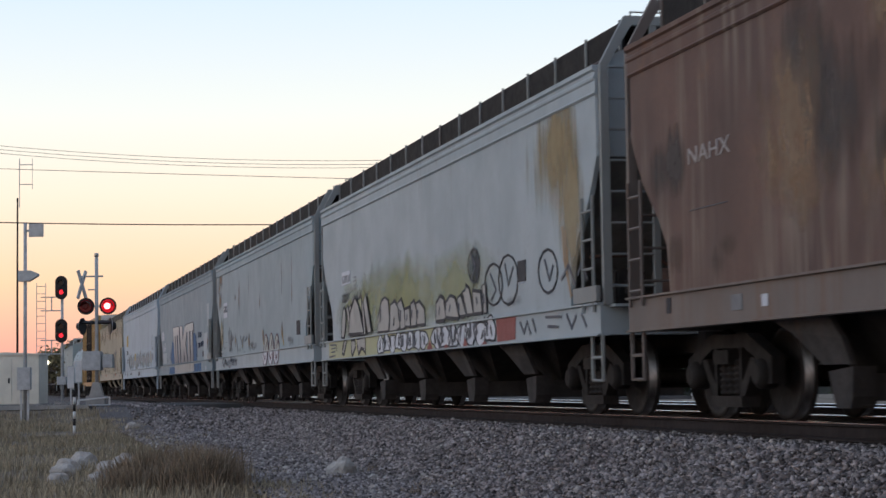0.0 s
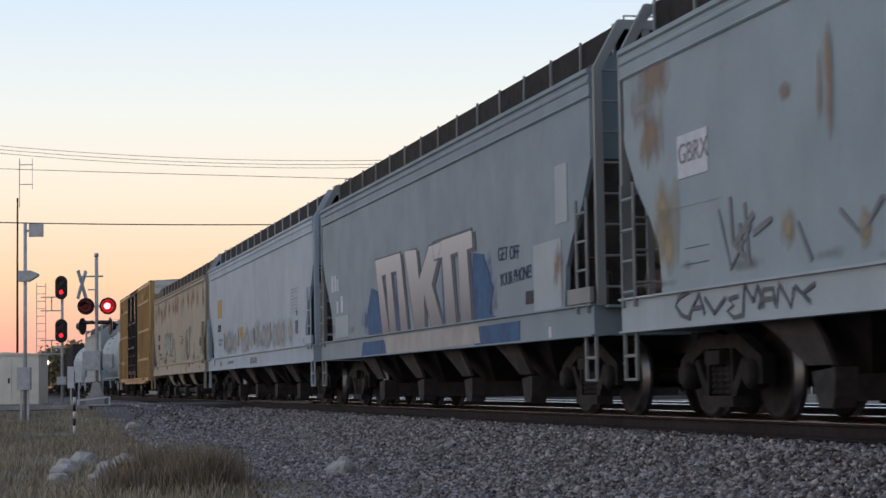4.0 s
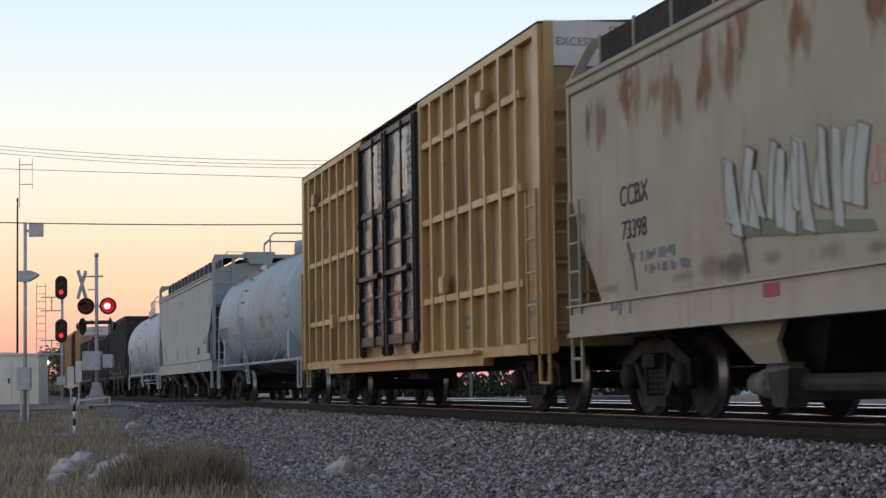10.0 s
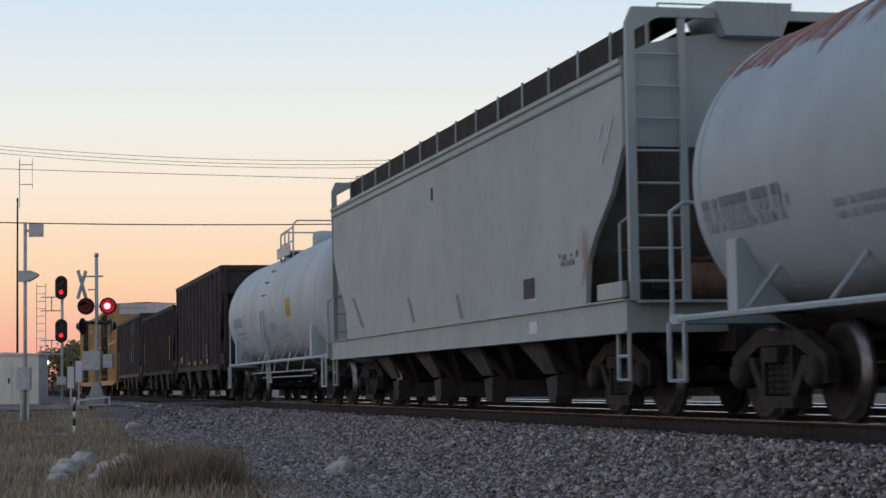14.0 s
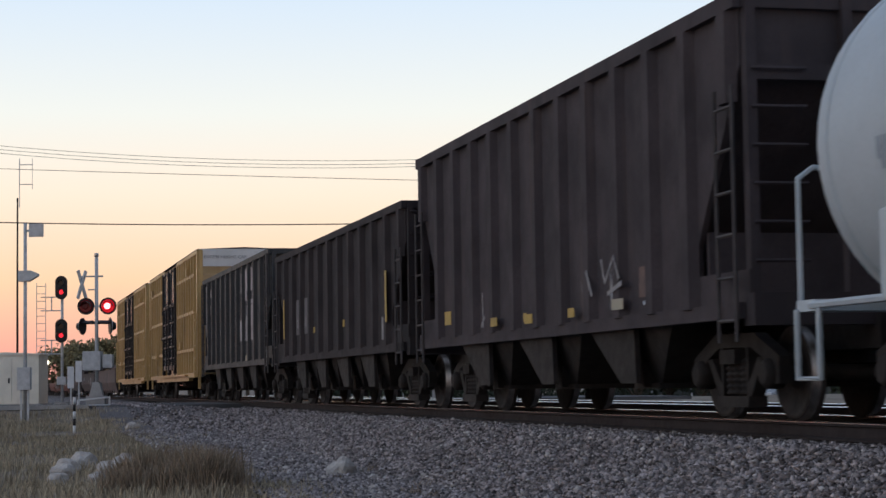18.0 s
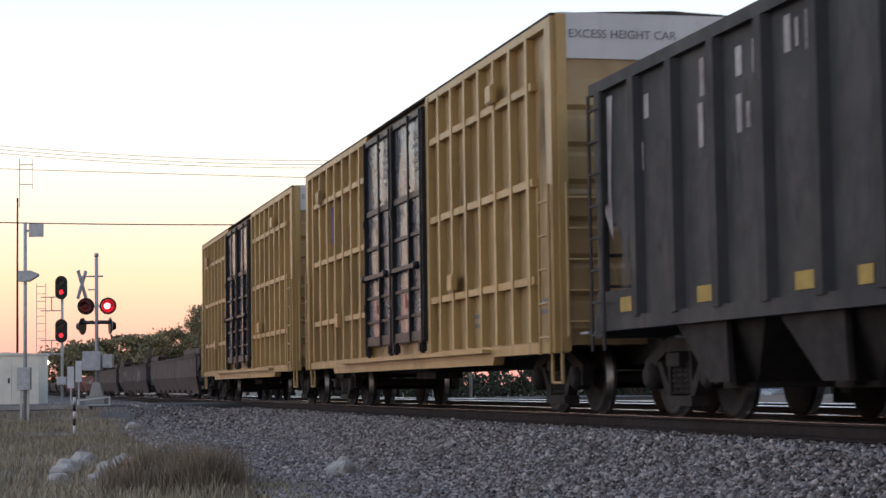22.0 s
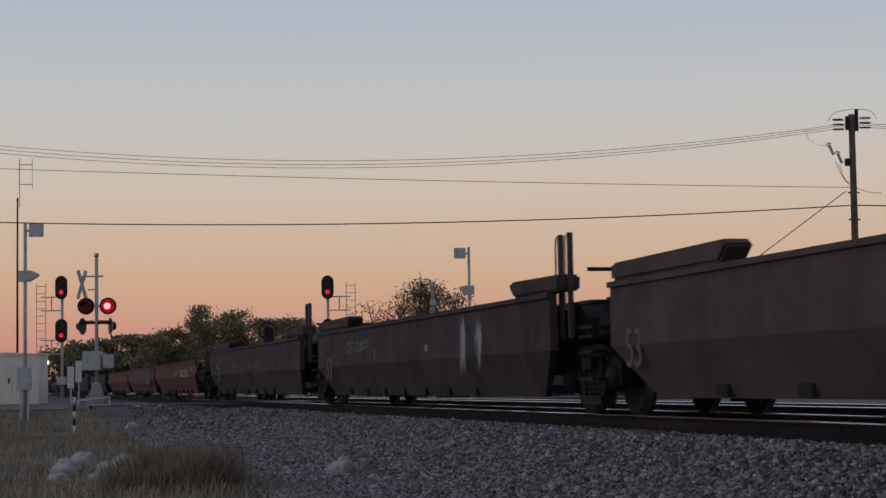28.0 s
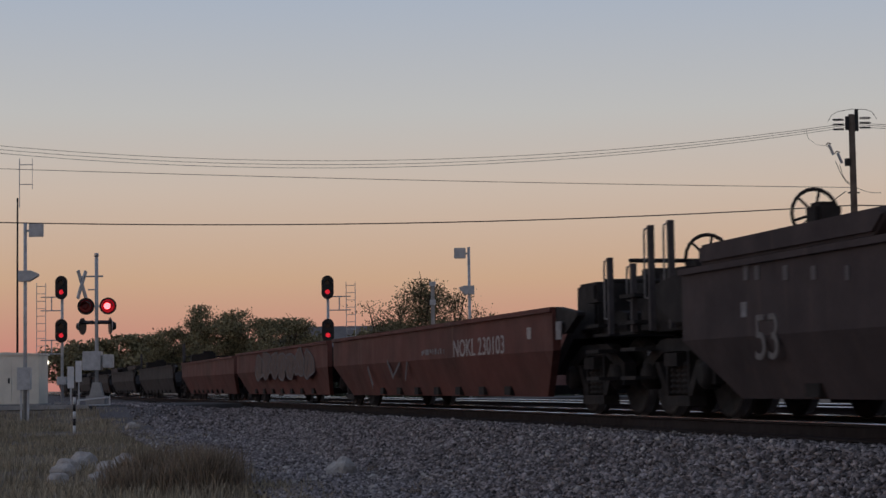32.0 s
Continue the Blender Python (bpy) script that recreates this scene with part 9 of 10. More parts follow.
for s in (-1, 1):
    for z in (11.18, 11.38, 11.58):
        bm = bmesh.new()
        lathe(bm, [p for j in range(5) for p in ((s * (0.34 + 0.09 * j), 0.03), (s * (0.36 + 0.09 * j), 0.075), (s * (0.385 + 0.09 * j), 0.03))] + [(s * 0.8, 0.02)], "x", 8, (0, 0, z - (0.04 if s > 0 else 0.1)))
        part("insulator", bm, M["wire"], up)
bm = bmesh.new()
path_tube(bm, [(-1.0, 0, 11.4), (-0.85, 0, 11.66), (-0.6, 0, 11.82), (0.0, 0, 11.92), (0.6, 0, 11.9), (0.85, 0, 11.8), (1.05, 0, 11.5)], 0.012, 5)
path_tube(bm, [(-1.9, 0, 11.1), (-1.85, 0, 10.75), (-1.5, 0, 10.45), (-1.1, 0, 10.4), (-0.95, 0, 10.3)], 0.008, 5)
path_tube(bm, [(-0.72, 0, 9.75), (-0.5, 0, 9.2), (-0.32, 0, 8.9), (-0.16, 0, 8.75)], 0.014, 5)
path_tube(bm, [(-0.55, 0, 9.6), (-0.42, 0, 9.1), (-0.16, 0, 8.8)], 0.014, 5)
part("jumper_wire", bm, M["wire"], up)
for x, z in ((-0.9, 10.22), (-0.55, 9.86)):
    bm = bmesh.new()
    tube(bm, (x - 0.08, 0, z + 0.24), (x + 0.1, 0, z - 0.2), 0.06, 8)
    cut = part("cutout", bm, M["galv"], up, "pale fuse cutout")
    bar("cutout_frame", cut, M["wire"], [(x - 0.2, 0, z + 0.2), (x - 0.12, 0, z + 0.3), (x + 0.02, 0, z + 0.26)], 0.025, 5)
for z in (8.42, 7.3):
    boxpart("cable_clamp", up, M["wire"], (-0.24, 0.24, -0.04, 0.04, z - 0.03, z + 0.03))


def wire(name, pts, r, label):
    bm = bmesh.new()
    path_tube(bm, pts, r, 5)
    return solid(name, bm, M["wire"], label, "overhead wire", group="overhead wires")


def span(a, b, sag, n=24):
    a, b = Vector(a), Vector(b)
    return [a.lerp(b, k / n) - Vector((0, 0, 4 * sag * (k / n) * (1 - k / n))) for k in range(n + 1)]


P = Vector((26.8, 34.8, 0))
LEFT = Vector((-24.0, 46.8, 0))
for z1, z0, s in ((11.05, 13.3, 2.28), (10.98, 13.22, 2.37), (10.89, 13.06, 2.39)):
    wire("power_line", span((*LEFT.xy, z0), (*P.xy, z1), s), 0.010, "thin dark power line sagging between poles")
    wire("power_line", span((*P.xy, z1), (52, 28.8, z1), 0.5), 0.010, "thin dark power line sagging between poles")
wire("power_line", span((*LEFT.xy, 10.52), (*P.xy, 8.34), 0.21), 0.012, "thin dark power line sagging between poles")
wire("telephone_cable", span((*LEFT.xy, 8.32), (*P.xy, 7.6), 0.8), 0.024, "thicker black telephone cable")
wire("telephone_cable", span((*P.xy, 7.6), (52, 28.8, 8.2), 0.4), 0.026, "thicker black telephone cable")
wire("guy_wire", span((26.5, 34.87, 8.2), (22.6, 35.8, 5.3), 0.0, 4), 0.02, "thin stay wire at the pole")
tagged(wire("guy_wire", span((*P.xy, 8.4), (27.9, 34.5, 8.1), 0.1, 6), 0.012, "thin stay wire at the pole"))


# ---- trees ----
def tree(x, y, z, height, radius, seed, leaf_m, leaves, leaf_size, label, bare=0.0, low=0.25):
    rng = random.Random(seed)
    t = stand("tree", label, "tree", x, y, z, 0, "trees beyond the tracks")
    bm = bmesh.new()
    fork = height * 0.3
    tube(bm, (0, 0, -0.2), (rng.uniform(-0.1, 0.1), 0, fork), height * 0.032, 8, height * 0.024)
    tips = []
    for k in range(9):
        a = k * 2.4 + rng.uniform(-0.4, 0.4)
        reach = radius * rng.uniform(0.55, 1.0)
        hz = height * rng.uniform(0.5, 0.97)
        mid = Vector((math.cos(a) * reach * 0.45, math.sin(a) * reach * 0.45, fork + (hz - fork) * 0.55))
        tip = Vector((math.cos(a) * reach * (1.15 - hz / height * 0.5), math.sin(a) * reach * (1.15 - hz / height * 0.5), hz))
        tube(bm, (0, 0, fork * rng.uniform(0.75, 1.0)), mid, height * 0.014, 6, height * 0.009)
        tube(bm, mid, tip, height * 0.009, 5, height * 0.003)
        tips += [mid, tip]
        for j in range(6):
            b = mid.lerp(tip, rng.random())
            q = b + Vector((rng.uniform(-1, 1), rng.uniform(-1, 1), rng.uniform(-0.1, 0.9))) * radius * 0.33
            tube(bm, b, q, height * 0.004, 4, height * 0.0015)
            tips.append(q)
    part("trunk", bm, M["bark"], t)
    lows = [p for p in tips if p.z > height * low]
    n = leaves
    r = np.random.default_rng(seed)
    idx = r.integers(0, len(lows), n)
    cen = np.array([tuple(p) for p in lows])[idx]
    spread = radius * (0.14 if bare else 0.15)
    cen = cen + r.normal(0, spread, (n, 3)) * np.array([1, 1, 0.72])
    cen[:, 2] = np.maximum(cen[:, 2], height * low * 0.4 * r.uniform(0.5, 1.5, n))
    cen[:, 2] = np.minimum(cen[:, 2], height * r.uniform(0.86, 0.985, n))
    u = r.normal(0, 1, (n, 3))
    u /= np.linalg.norm(u, axis=1)[:, None]
    w = np.cross(u, r.normal(0, 1, (n, 3)))
    w /= np.linalg.norm(w, axis=1)[:, None]
    s = leaf_size * r.uniform(0.6, 1.3, n)[:, None]
    quad = np.stack([cen - u * s, cen + w * s * 0.55, cen + u * s, cen - w * s * 0.55], 1)
    me = bpy.data.meshes.new("crown")
    me.from_pydata(quad.reshape(-1, 3).tolist(), [], [(4 * i, 4 * i + 1, 4 * i + 2, 4 * i + 3) for i in range(n)])
    me.materials.append(leaf_m)
    part("crown", me, None, t)
    return t


def hedge(x0, y0, x1, y1, z, z0, z1, seed, label):
    """A clipped row of shrubs from one end to the other, its top between the heights z0 and z1."""
    span = math.hypot(x1 - x0, y1 - y0)
    h = stand("hedge", label, "hedge", x0, y0, z, math.degrees(math.atan2(y1 - y0, x1 - x0)))
    bm = bmesh.new()
    for k in range(int(span / 0.8)):
        tube(bm, (k * 0.8, 0, -0.1), (k * 0.8 + 0.2, 0.1, (z0 - z) * 0.7), 0.035, 5, 0.012)
    part("stems", bm, M["bark"], h)
    r = np.random.default_rng(seed)
    n = int(span * 420)
    x = r.uniform(0, span, n)
    top = (z0 + (z1 - z0) * x / span - z) * (0.9 + 0.12 * np.sin(x * 1.9) + 0.07 * np.sin(x * 5.3))
    c = np.stack([x, r.normal(0, 0.28, n), top * r.uniform(0, 1, n) ** 0.7], -1)
    u = r.normal(0, 1, (n, 3))
    u /= np.linalg.norm(u, axis=1)[:, None]
    w = np.cross(u, r.normal(0, 1, (n, 3)))
    w /= np.linalg.norm(w, axis=1)[:, None]
    s = 0.1 * r.uniform(0.6, 1.3, n)[:, None]
    quad = np.stack([c - u * s, c + w * s * 0.6, c + u * s, c - w * s * 0.6], 1)
    me = bpy.data.meshes.new("foliage")
    me.from_pydata(quad.reshape(-1, 3).tolist(), [], [(4 * i, 4 * i + 1, 4 * i + 2, 4 * i + 3) for i in range(n)])
    me.materials.append(M["hedge"])
    part("foliage", me, None, h)


M["hedge"] = mat("dark_hedge_leaves", (0.055, 0.07, 0.04), (0.03, 0.04, 0.025), 0.8, scale=0.5, fine=3, bump=0, island=0.5)
tree(6.9, 90.9, -0.95, 7.05, 2.3, 3, M["leaf"], 14000, 0.085, "dense dark green tree against the dusk sky", 0, 0.12)
tree(3.4, 93.7, -0.95, 5.84, 1.8, 4, M["leaf"], 8000, 0.085, "dense dark green tree against the dusk sky", 0, 0.12)
tree(10.7, 87.9, -0.95, 6.04, 2.3, 5, M["leaf"], 12000, 0.085, "dense dark green tree against the dusk sky", 0, 0.12)
tree(10.1, 100.4, -0.95, 5.29, 1.9, 6, M["leaf"], 3600, 0.14, "dense dark green tree against the dusk sky", 0, 0.12)
tree(6.6, 106.3, -0.95, 5.83, 1.8, 7, M["leaf"], 3600, 0.14, "dense dark green tree against the dusk sky", 0, 0.12)
tree(15.9, 109.3, -0.95, 5.72, 1.8, 8, M["leaf"], 3600, 0.13, "dense dark green tree against the dusk sky", 0, 0.12)
tree(14.2, 63.4, -0.95, 7.3, 2.6, 9, M["leaf_thin"], 11000, 0.065, "sparse-leaved olive tree with bare twigs", 1, 0.35)
tree(13.6, 66.7, -0.95, 6.23, 1.9, 10, M["leaf_thin"], 2600, 0.06, "sparse-leaved olive tree with bare twigs", 1, 0.35)
tree(16.3, 65.0, -0.95, 6.9, 2.3, 11, M["leaf_thin"], 6500, 0.065, "sparse-leaved olive tree with bare twigs", 1, 0.35)
tree(16.9, 76.1, -0.95, 5.49, 2.0, 12, M["leaf"], 2600, 0.16, "dense dark green tree against the dusk sky", 0, 0.12)
tree(18.8, 73.6, -0.95, 5.45, 2.0, 13, M["leaf"], 2600, 0.16, "dense dark green tree against the dusk sky", 0, 0.12)
tree(22.3, 76.9, -0.95, 5.83, 2.0, 14, M["leaf_thin"], 2200, 0.15, "sparse-leaved olive tree with bare twigs", 0, 0.12)
tree(25.5, 81.3, -0.95, 5.51, 2.0, 15, M["leaf"], 2200, 0.16, "dense dark green tree against the dusk sky", 0, 0.12)
tree(16.3, 83.5, -0.95, 5.29, 1.8, 16, M["leaf"], 2200, 0.16, "dense dark green tree against the dusk sky", 0, 0.12)
tree(27.7, 80.8, -0.95, 5.30, 2.0, 17, M["leaf"], 2200, 0.16, "dense dark green tree against the dusk sky", 0, 0.12)
tree(2.8, 127.8, -0.95, 5.86, 2.6, 18, M["leaf"], 3200, 0.2, "dense dark green tree against the dusk sky", 0, 0.12)
tree(0.8, 133.4, -0.95, 5.83, 2.6, 19, M["leaf"], 3000, 0.2, "dense dark green tree against the dusk sky", 0, 0.12)
tree(-1.2, 139.0, -0.95, 5.69, 2.6, 20, M["leaf"], 3000, 0.2, "dense dark green tree against the dusk sky", 0, 0.12)
tree(3.5, 112.2, -0.95, 5.69, 2.2, 21, M["leaf"], 3200, 0.19, "dense dark green tree against the dusk sky", 0, 0.12)
tree(16.2, 32.1, -0.95, 2.80, 1.3, 22, M["hedge"], 2600, 0.1, "dark leafy shrub beyond the tracks", 0, 0.12)
tree(18.1, 33.7, -0.95, 2.91, 1.4, 23, M["hedge"], 2600, 0.1, "dark leafy shrub beyond the tracks", 0, 0.12)
tree(18.3, 30.6, -0.95, 2.70, 1.3, 24, M["hedge"], 2600, 0.1, "dark leafy shrub beyond the tracks", 0, 0.12)
tree(20.1, 32.2, -0.95, 2.50, 1.2, 25, M["hedge"], 2400, 0.1, "dark leafy shrub beyond the tracks", 0, 0.12)
tree(22.3, 25.5, -0.95, 1.97, 1.2, 26, M["hedge"], 2400, 0.1, "dark leafy shrub beyond the tracks", 0, 0.12)
hedge(10.20, 71.58, 16.29, 41.36, -0.97, 0.81, 1.08, 41, "dark green hedge along the street")
hedge(14.90, 37.58, 21.23, 34.03, -0.97, 1.29, 1.30, 42, "dark green hedge along the street")
hedge(25.95, 47.30, 33.12, 43.54, -0.97, 0.72, 0.70, 43, "dark green hedge along the street")

# ---- beyond the tracks: a building, a hedge and a parked car ----
bd = stand("roadside_building", "low white rendered building with dark window bands", "building", 31.2, 48.6, -0.3, -13)
boxpart("wall", bd, M["stucco"], (-4.2, 7.0, 0.0, 6.0, -0.7, 3.3))
for k in range(5):
    x = -3.6 + k * 2.1
    win = boxpart("window", bd, M["glass"], (x, x + 1.2, -0.03, 0.02, 0.9 if k % 2 else 0.05, 1.15 if k % 2 == 0 else 1.9))
    boxpart("window_frame", win, M["black"], (x - 0.06, x, -0.05, 0.02, 0.05, 1.95), (x + 1.2, x + 1.26, -0.05, 0.02, 0.05, 1.95))
for z in (1.25, 1.95, 2.6):
    boxpart("fascia_band", bd, M["roofing"], (-4.2, 7.0, -0.12, 0.0, z, z + 0.09))
boxpart("roof", bd, M["roofing"], (-4.5, 7.3, -0.5, 6.4, 3.3, 3.5))
for x in (-0.6, 1.9, 4.4):
    boxpart("porch_post", bd, M["roofing"], (x, x + 0.14, -0.45, -0.3, -0.7, 3.3))

hs = stand("house", "pale house with a grey hipped roof behind the trees", "house", 20.0, 112.0, -0.3, -13)
boxpart("wall", hs, M["stucco"], (-7, 7, -3, 5, -0.7, 3.4))
bm = bmesh.new()
lo = [bm.verts.new(p) for p in ((-7.6, -3.6, 3.4), (7.6, -3.6, 3.4), (7.6, 5.6, 3.4), (-7.6, 5.6, 3.4))]
hi = [bm.verts.new(p) for p in ((-4, 1, 5.5), (4, 1, 5.5))]
for f in ((lo[0], lo[1], hi[1], hi[0]), (lo[1], lo[2], hi[1]), (lo[2], lo[3], hi[0], hi[1]), (lo[3], lo[0], hi[0]), tuple(lo[::-1])):
    bm.faces.new(f)
part("roof", bm, M["roofing"], hs)
for x in (-4.5, 0.5, 4.5):
    boxpart("window", hs, M["glass"], (x, x + 1.2, -3.04, -2.98, 1.0, 2.3))


hedge(19.2, 48.4, 24.6, 46.2, -0.97, 3.0, 2.8, 44, "tall dark leafy growth behind the fence")
hedge(28.3, 44.9, 34.5, 42.3, -0.97, 3.1, 3.3, 45, "tall dark leafy growth behind the fence")
M["screen"] = mat("grey_green_fence_screen", (0.075, 0.08, 0.075), (0.045, 0.05, 0.045), 0.9, scale=1.5, fine=25, bump=0.3, streak=0.4)


def screened_fence(a, b, z, top, bays):
    """A pipe-framed fence with dark screening between its posts."""
    a, b = Vector(a), Vector(b)
    f = stand("screened_fence", "grey-green screened fence behind the parked car", "fence", a.x, a.y, z, math.degrees(math.atan2(b.y - a.y, b.x - a.x)))
    d = (b - a).length / bays
    for k in range(bays + 1):
        bar("post", f, M["galv"], [(k * d, 0, -0.1), (k * d, 0, top + 0.06)], 0.04, 8)
    for k in range(bays):
        boxpart("screen", f, M["screen"], (k * d + 0.05, (k + 1) * d - 0.05, 0.03, 0.05, 0.08, top - 0.03 * (k % 3)))
        bar("top_rail", f, M["galv"], [(k * d, 0, top), ((k + 1) * d, 0, top)], 0.025, 6)


screened_fence((19.93, 46.31), (33.27, 40.78), -0.97, 2.2, 8)


def parked_car():
    c = stand("parked_car", "silver parked saloon car with dark windows", "car", 25.31, 40.25, -0.92, 45)
    bm = bmesh.new()
    low = [(-2.2, 0.32), (-2.25, 0.62), (-2.1, 0.78), (-1.15, 0.93), (-0.9, 0.95), (1.5, 0.98), (2.15, 0.92), (2.25, 0.6), (2.2, 0.32)]
    prism(bm, low, -0.85, 0.85, "y")
    part("body", bm, M["carpaint"], c, bevel=0.04)
    bm = bmesh.new()
    a = [bm.verts.new((x, -0.82, z)) for x, z in ((-1.1, 0.94), (-0.35, 1.38), (0.75, 1.40), (1.6, 0.98))]
    b = [bm.verts.new((x, 0.82, z)) for x, z in ((-1.1, 0.94), (-0.35, 1.38), (0.75, 1.40), (1.6, 0.98))]
    for v in (a[1], a[2]):
        v.co.y = -0.62
    for v in (b[1], b[2]):
        v.co.y = 0.62
    bm.faces.new(a), bm.faces.new(b[::-1])
    for i in range(4):
        bm.faces.new((a[i], b[i], b[(i + 1) % 4], a[(i + 1) % 4]))
    part("cabin_glass", bm, M["glass"], c, "dark sloping windows")
    bm = bmesh.new()
    prism(bm, [(-0.38, 1.375), (0.78, 1.395), (0.78, 1.43), (0.2, 1.455), (-0.38, 1.41)], -0.62, 0.62, "y")
    part("car_roof", bm, M["carpaint"], c)
    for x in (-1.4, 1.35):
        for y in (-0.82, 0.82):
            bm = bmesh.new()
            lathe(bm, [(y - 0.1, 0.2), (y - 0.1, 0.31), (y + 0.1, 0.31), (y + 0.1, 0.2)], "y", 20, (x, 0, 0.31))
            w = part("tyre", bm, M["black"], c)
            bm = bmesh.new()
            lathe(bm, [(y - 0.105, 0.05), (y - 0.105, 0.2), (y + 0.105, 0.2), (y + 0.105, 0.05)], "y", 16, (x, 0, 0.31))
            part("rim", bm, M["galv"], w)
    for y in (-0.6, 0.6):
        boxpart("headlight", c, M["white"], (-2.2, -2.02, y - 0.16, y + 0.16, 0.66, 0.78), label="clear headlight")


parked_car()
pl = stand("light_post", "pale square post with a small cap", "post", 12.4, 50.5, -0.3, -13)
boxpart("post", pl, M["concrete"], (-0.09, 0.09, -0.09, 0.09, -0.7, 5.4))
boxpart("cap", pl, M["galv"], (-0.15, 0.15, -0.15, 0.15, 5.4, 5.6))
boxpart("bracket", pl, M["galv"], (-0.14, 0.14, -0.14, 0.14, 4.5, 4.75))
fl = stand("yard_lamp", "small bright yard lamp far down the line", "lamp", -4.6, 83.3, -0.25)
bm = bmesh.new()
lathe(bm, [(0, 0.05), (2.3, 0.04)], "z", 8)
part("post", bm, M["galv"], fl)
bm = bmesh.new()
bmesh.ops.create_icosphere(bm, subdivisions=2, radius=0.13, matrix=Matrix.Translation((0, 0, 2.4)))
part("bulb", bm, M["lamp"], fl, "glowing white bulb")

# street and paved strip beyond the tracks, and the road over the crossing
M["kerb"] = mat("worn_concrete", (0.12, 0.12, 0.115), (0.07, 0.07, 0.068), 0.9, scale=2, fine=30, bump=0.2)


def slab(name, x0, x1, y0, y1, z, material, label, category, n=2):
    bm = bmesh.new()
    quadbox(bm, x0, x1, y0, y1, z - 0.12, z)
    return solid(name, bm, material, label, category, kind="structure")


slab("pavement", 12.6, 13.6, -60, 300, -0.83, M["kerb"], "worn concrete strip along the street", "pavement")
M["street"] = mat("dark_street_asphalt", (0.06, 0.06, 0.062), (0.04, 0.04, 0.042), 0.9, scale=0.8, fine=60, bump=0.3)
slab("road", 13.604, 24.0, -60, 300, -0.86, M["street"], "grey asphalt street beyond the tracks", "road")
slab("road", -40, -1.35, 15.0, 23.5, -0.045, M["asphalt"], "grey asphalt road up to the crossing", "road")
slab("road", 5.75, 11.99, 15.0, 23.5, -0.03, M["asphalt"], "grey asphalt road past the crossing", "road")
slab("crossing_panel", -0.64, 0.64, 15.0, 23.5, -0.02, M["concrete"], "concrete panel between the rails of the crossing", "crossing panel")
slab("kerb", -8.6, -5.6, 14.7, 14.99, 0.0, M["concrete"], "low pale concrete kerb at the road edge", "kerb")


# ---- verge: rocks and grass ----
def rock(x, y, sx, sy, sz, seed, label):
    bm = bmesh.new()
    bmesh.ops.create_icosphere(bm, subdivisions=3, radius=1)
    for v in bm.verts:
        p = v.co.copy()
        k = 1 + 0.30 * noise.noise(p * 1.3 + Vector((seed * 7.1, 0, 0))) + 0.12 * noise.noise(p * 3.7 + Vector((0, seed * 3.3, 0)))
        v.co = Vector((p.x * sx * k, p.y * sy * k, max(-0.4, p.z) * sz * k))
    return solid("rock", bm, M["rock"], label, "rock", pose(x, y, float(ground_z(np.array(x), np.array(y))) + sz * 0.15, 0, 0, seed * 40), group="rocks on the verge")


rock(-3.87, -14.4, 0.22, 0.18, 0.19, 1, "large pale limestone rock on the ballast edge")
for k, (x, y, s) in enumerate(((-6.97, -10.1, 0.26), (-7.35, -12.6, 0.2), (-6.66, -12.3, 0.22), (-7.5, -14.6, 0.16), (-7.0, -14.5, 0.15), (-6.42, -11.0, 0.24), (-7.25, -11.2, 0.2),
                               (-3.7, -15.6, 0.07), (-4.5, -16.0, 0.06), (-3.5, -13.2, 0.08), (-4.3, -12.4, 0.07), (-5.1, 5.4, 0.16), (-4.2, -18.0, 0.06), (-3.3, -16.6, 0.05))):
    rock(x, y, s, s * 0.8, s * 0.75, k + 2, "pale weathered limestone rock in the grass" if s > 0.1 else "small pale stone on the ballast")



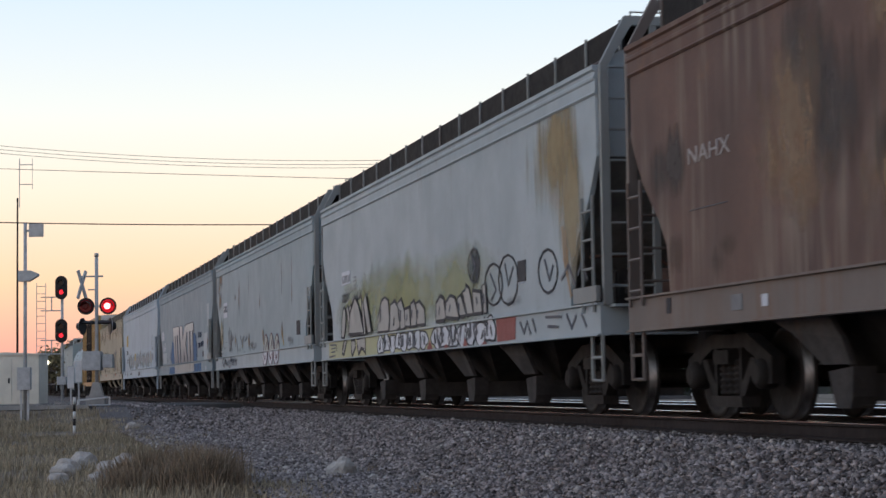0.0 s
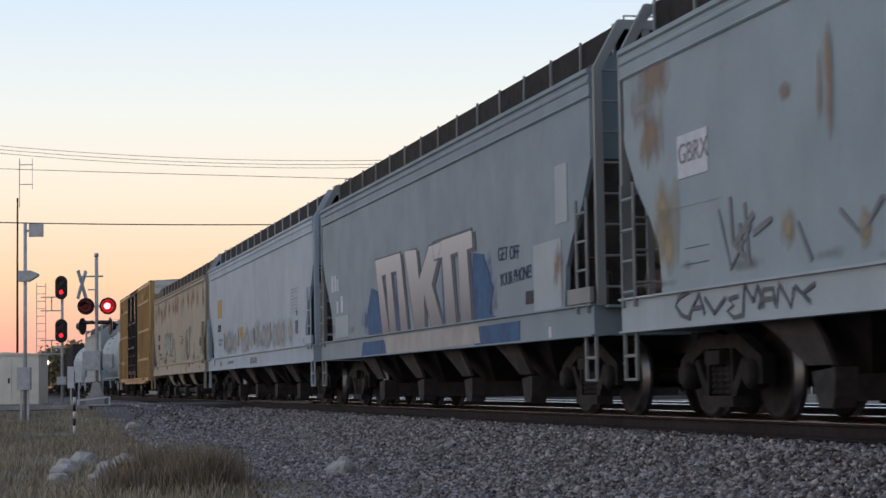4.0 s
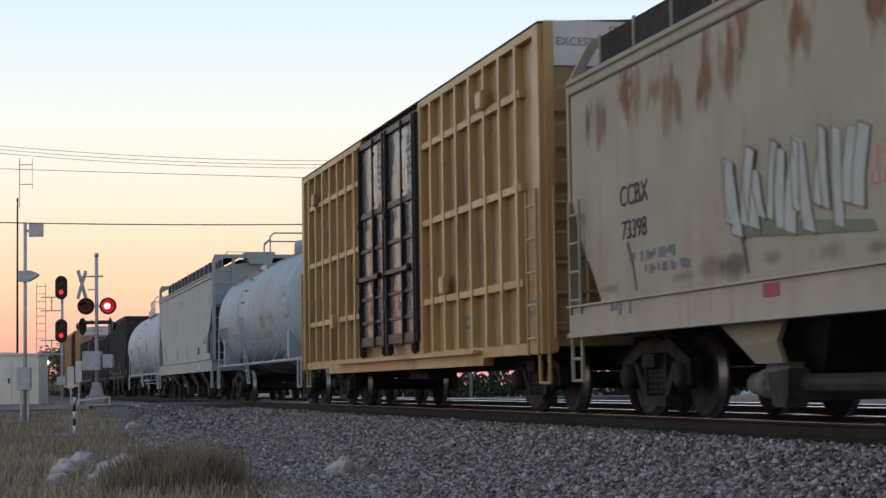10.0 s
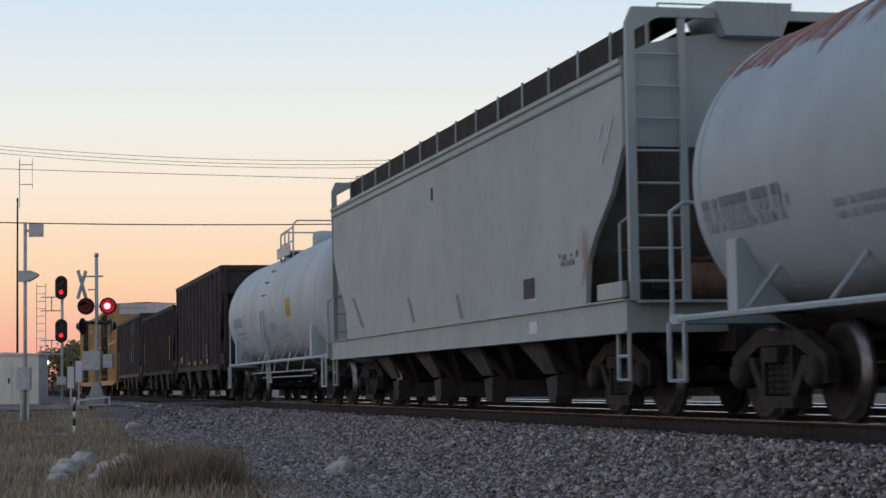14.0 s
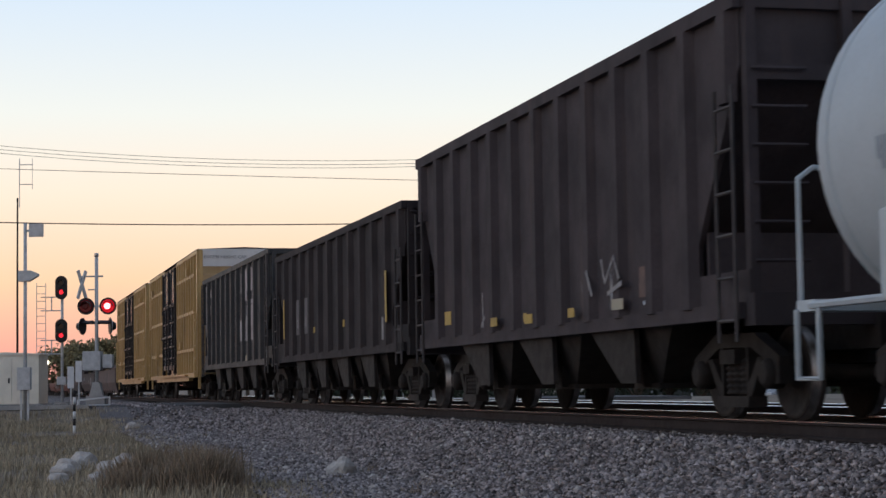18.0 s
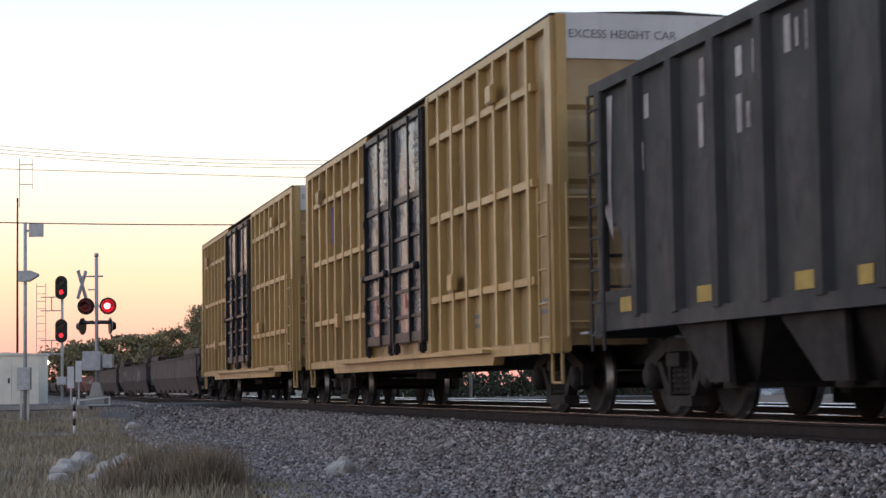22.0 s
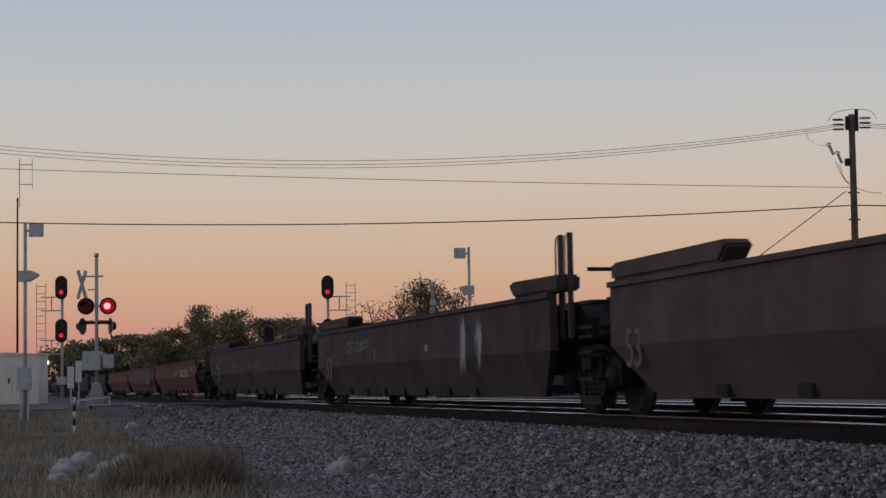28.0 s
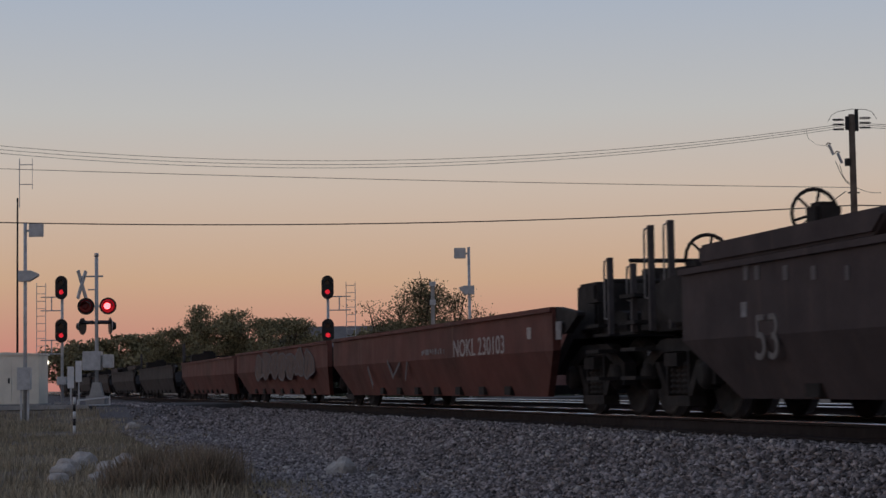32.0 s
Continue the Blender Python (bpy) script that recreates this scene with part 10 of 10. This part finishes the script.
def blades(name, spots, material, seed, label, category):
    """Thin bent grass blades in one mesh: spots of (x, y, spread, count, height)."""
    r = np.random.default_rng(seed)
    vs, fs = [], []
    for x, y, spread, count, height in spots:
        bx, by = x + r.normal(0, spread, count), y + r.normal(0, spread, count)
        bz = ground_z(bx, by) - 0.06
        h = height * r.uniform(0.45, 1.15, count)
        lean = r.normal(0, 0.28, (count, 2)) * h[:, None]
        a = r.uniform(0, 3.14, count)
        wx, wy = np.cos(a) * 0.006, np.sin(a) * 0.006
        for i in range(count):
            k = len(vs)
            vs += [(bx[i] - wx[i], by[i] - wy[i], bz[i]), (bx[i] + wx[i], by[i] + wy[i], bz[i]),
                   (bx[i] + lean[i, 0] * 0.4 + wx[i], by[i] + lean[i, 1] * 0.4 + wy[i], bz[i] + h[i] * 0.6), (bx[i] + lean[i, 0] * 0.4 - wx[i], by[i] + lean[i, 1] * 0.4 - wy[i], bz[i] + h[i] * 0.6),
                   (bx[i] + lean[i, 0], by[i] + lean[i, 1], bz[i] + h[i])]
            fs += [(k, k + 1, k + 2, k + 3), (k + 3, k + 2, k + 4)]
    me = bpy.data.meshes.new(name)
    me.from_pydata(vs, [], fs)
    me.materials.append(material)
    return tagged(new(name, me), label, category, kind="stuff")


rg = random.Random(8)
verge = []
for k in range(430):
    y = -26 + 40 * rg.random() ** 1.3
    x = -5.1 - 5.5 * rg.random() ** 1.2 - 0.012 * max(0, -8 - y)
    verge.append((x, y, 0.32, 110, rg.uniform(0.08, 0.2)))
blades("verge_grass", verge, M["grass"], 5, "short dry yellow-green grass on the verge", "grass")
clump = [(-6.1 + rg.uniform(-0.75, 0.75), -16.2 + rg.uniform(-1.2, 1.2), 0.16, 420, rg.uniform(0.32, 0.52)) for k in range(20)]
blades("grass_clump", clump, M["tuft"], 6, "tall dry brown grass clump", "grass")
weeds = [(-3.4 - 1.8 * rg.random(), -22 + 36 * rg.random(), 0.06, 26, rg.uniform(0.06, 0.16)) for k in range(70)]
blades("ballast_weeds", weeds, M["tuft"], 7, "sparse dry weeds among the ballast", "weeds")

# ---- ties under the rails ----
bm = bmesh.new()
quadbox(bm, -1.3, 1.3, -0.115, 0.115, -0.36, -0.175)
tie_mesh = finish(bm, "tie", M["tie"], 0.012)
for tr, first, count in ((near_track, -34.0, 170), (far_track, -30.0, 120)):
    for k in range(count):
        part("tie", tie_mesh, None, tr, at=pose(random.uniform(-0.03, 0.03), first + k * 0.51, random.uniform(-0.008, 0.004), 0, 0, random.uniform(-0.8, 0.8)))


def motions():
    for car, mid in TRAIN:
        walk(car, [(t, pose(0, mid - travel(t), 0)) for t in range(33)])
    # each wheel turns as it rolls, a little under a quarter turn from row to row
    start, run = travel(0), travel(32) - travel(0)
    n = int(run / WHEEL_R / radians(82)) + 1
    times = [32.0 * k / n for k in range(n + 1)]
    turns = [(t, math.degrees((travel(t) - start) / WHEEL_R)) for t in times]
    for w, dy in TURNING:
        walk(w, [(t, pose(0, dy, WHEEL_R, a)) for t, a in turns])


motions()
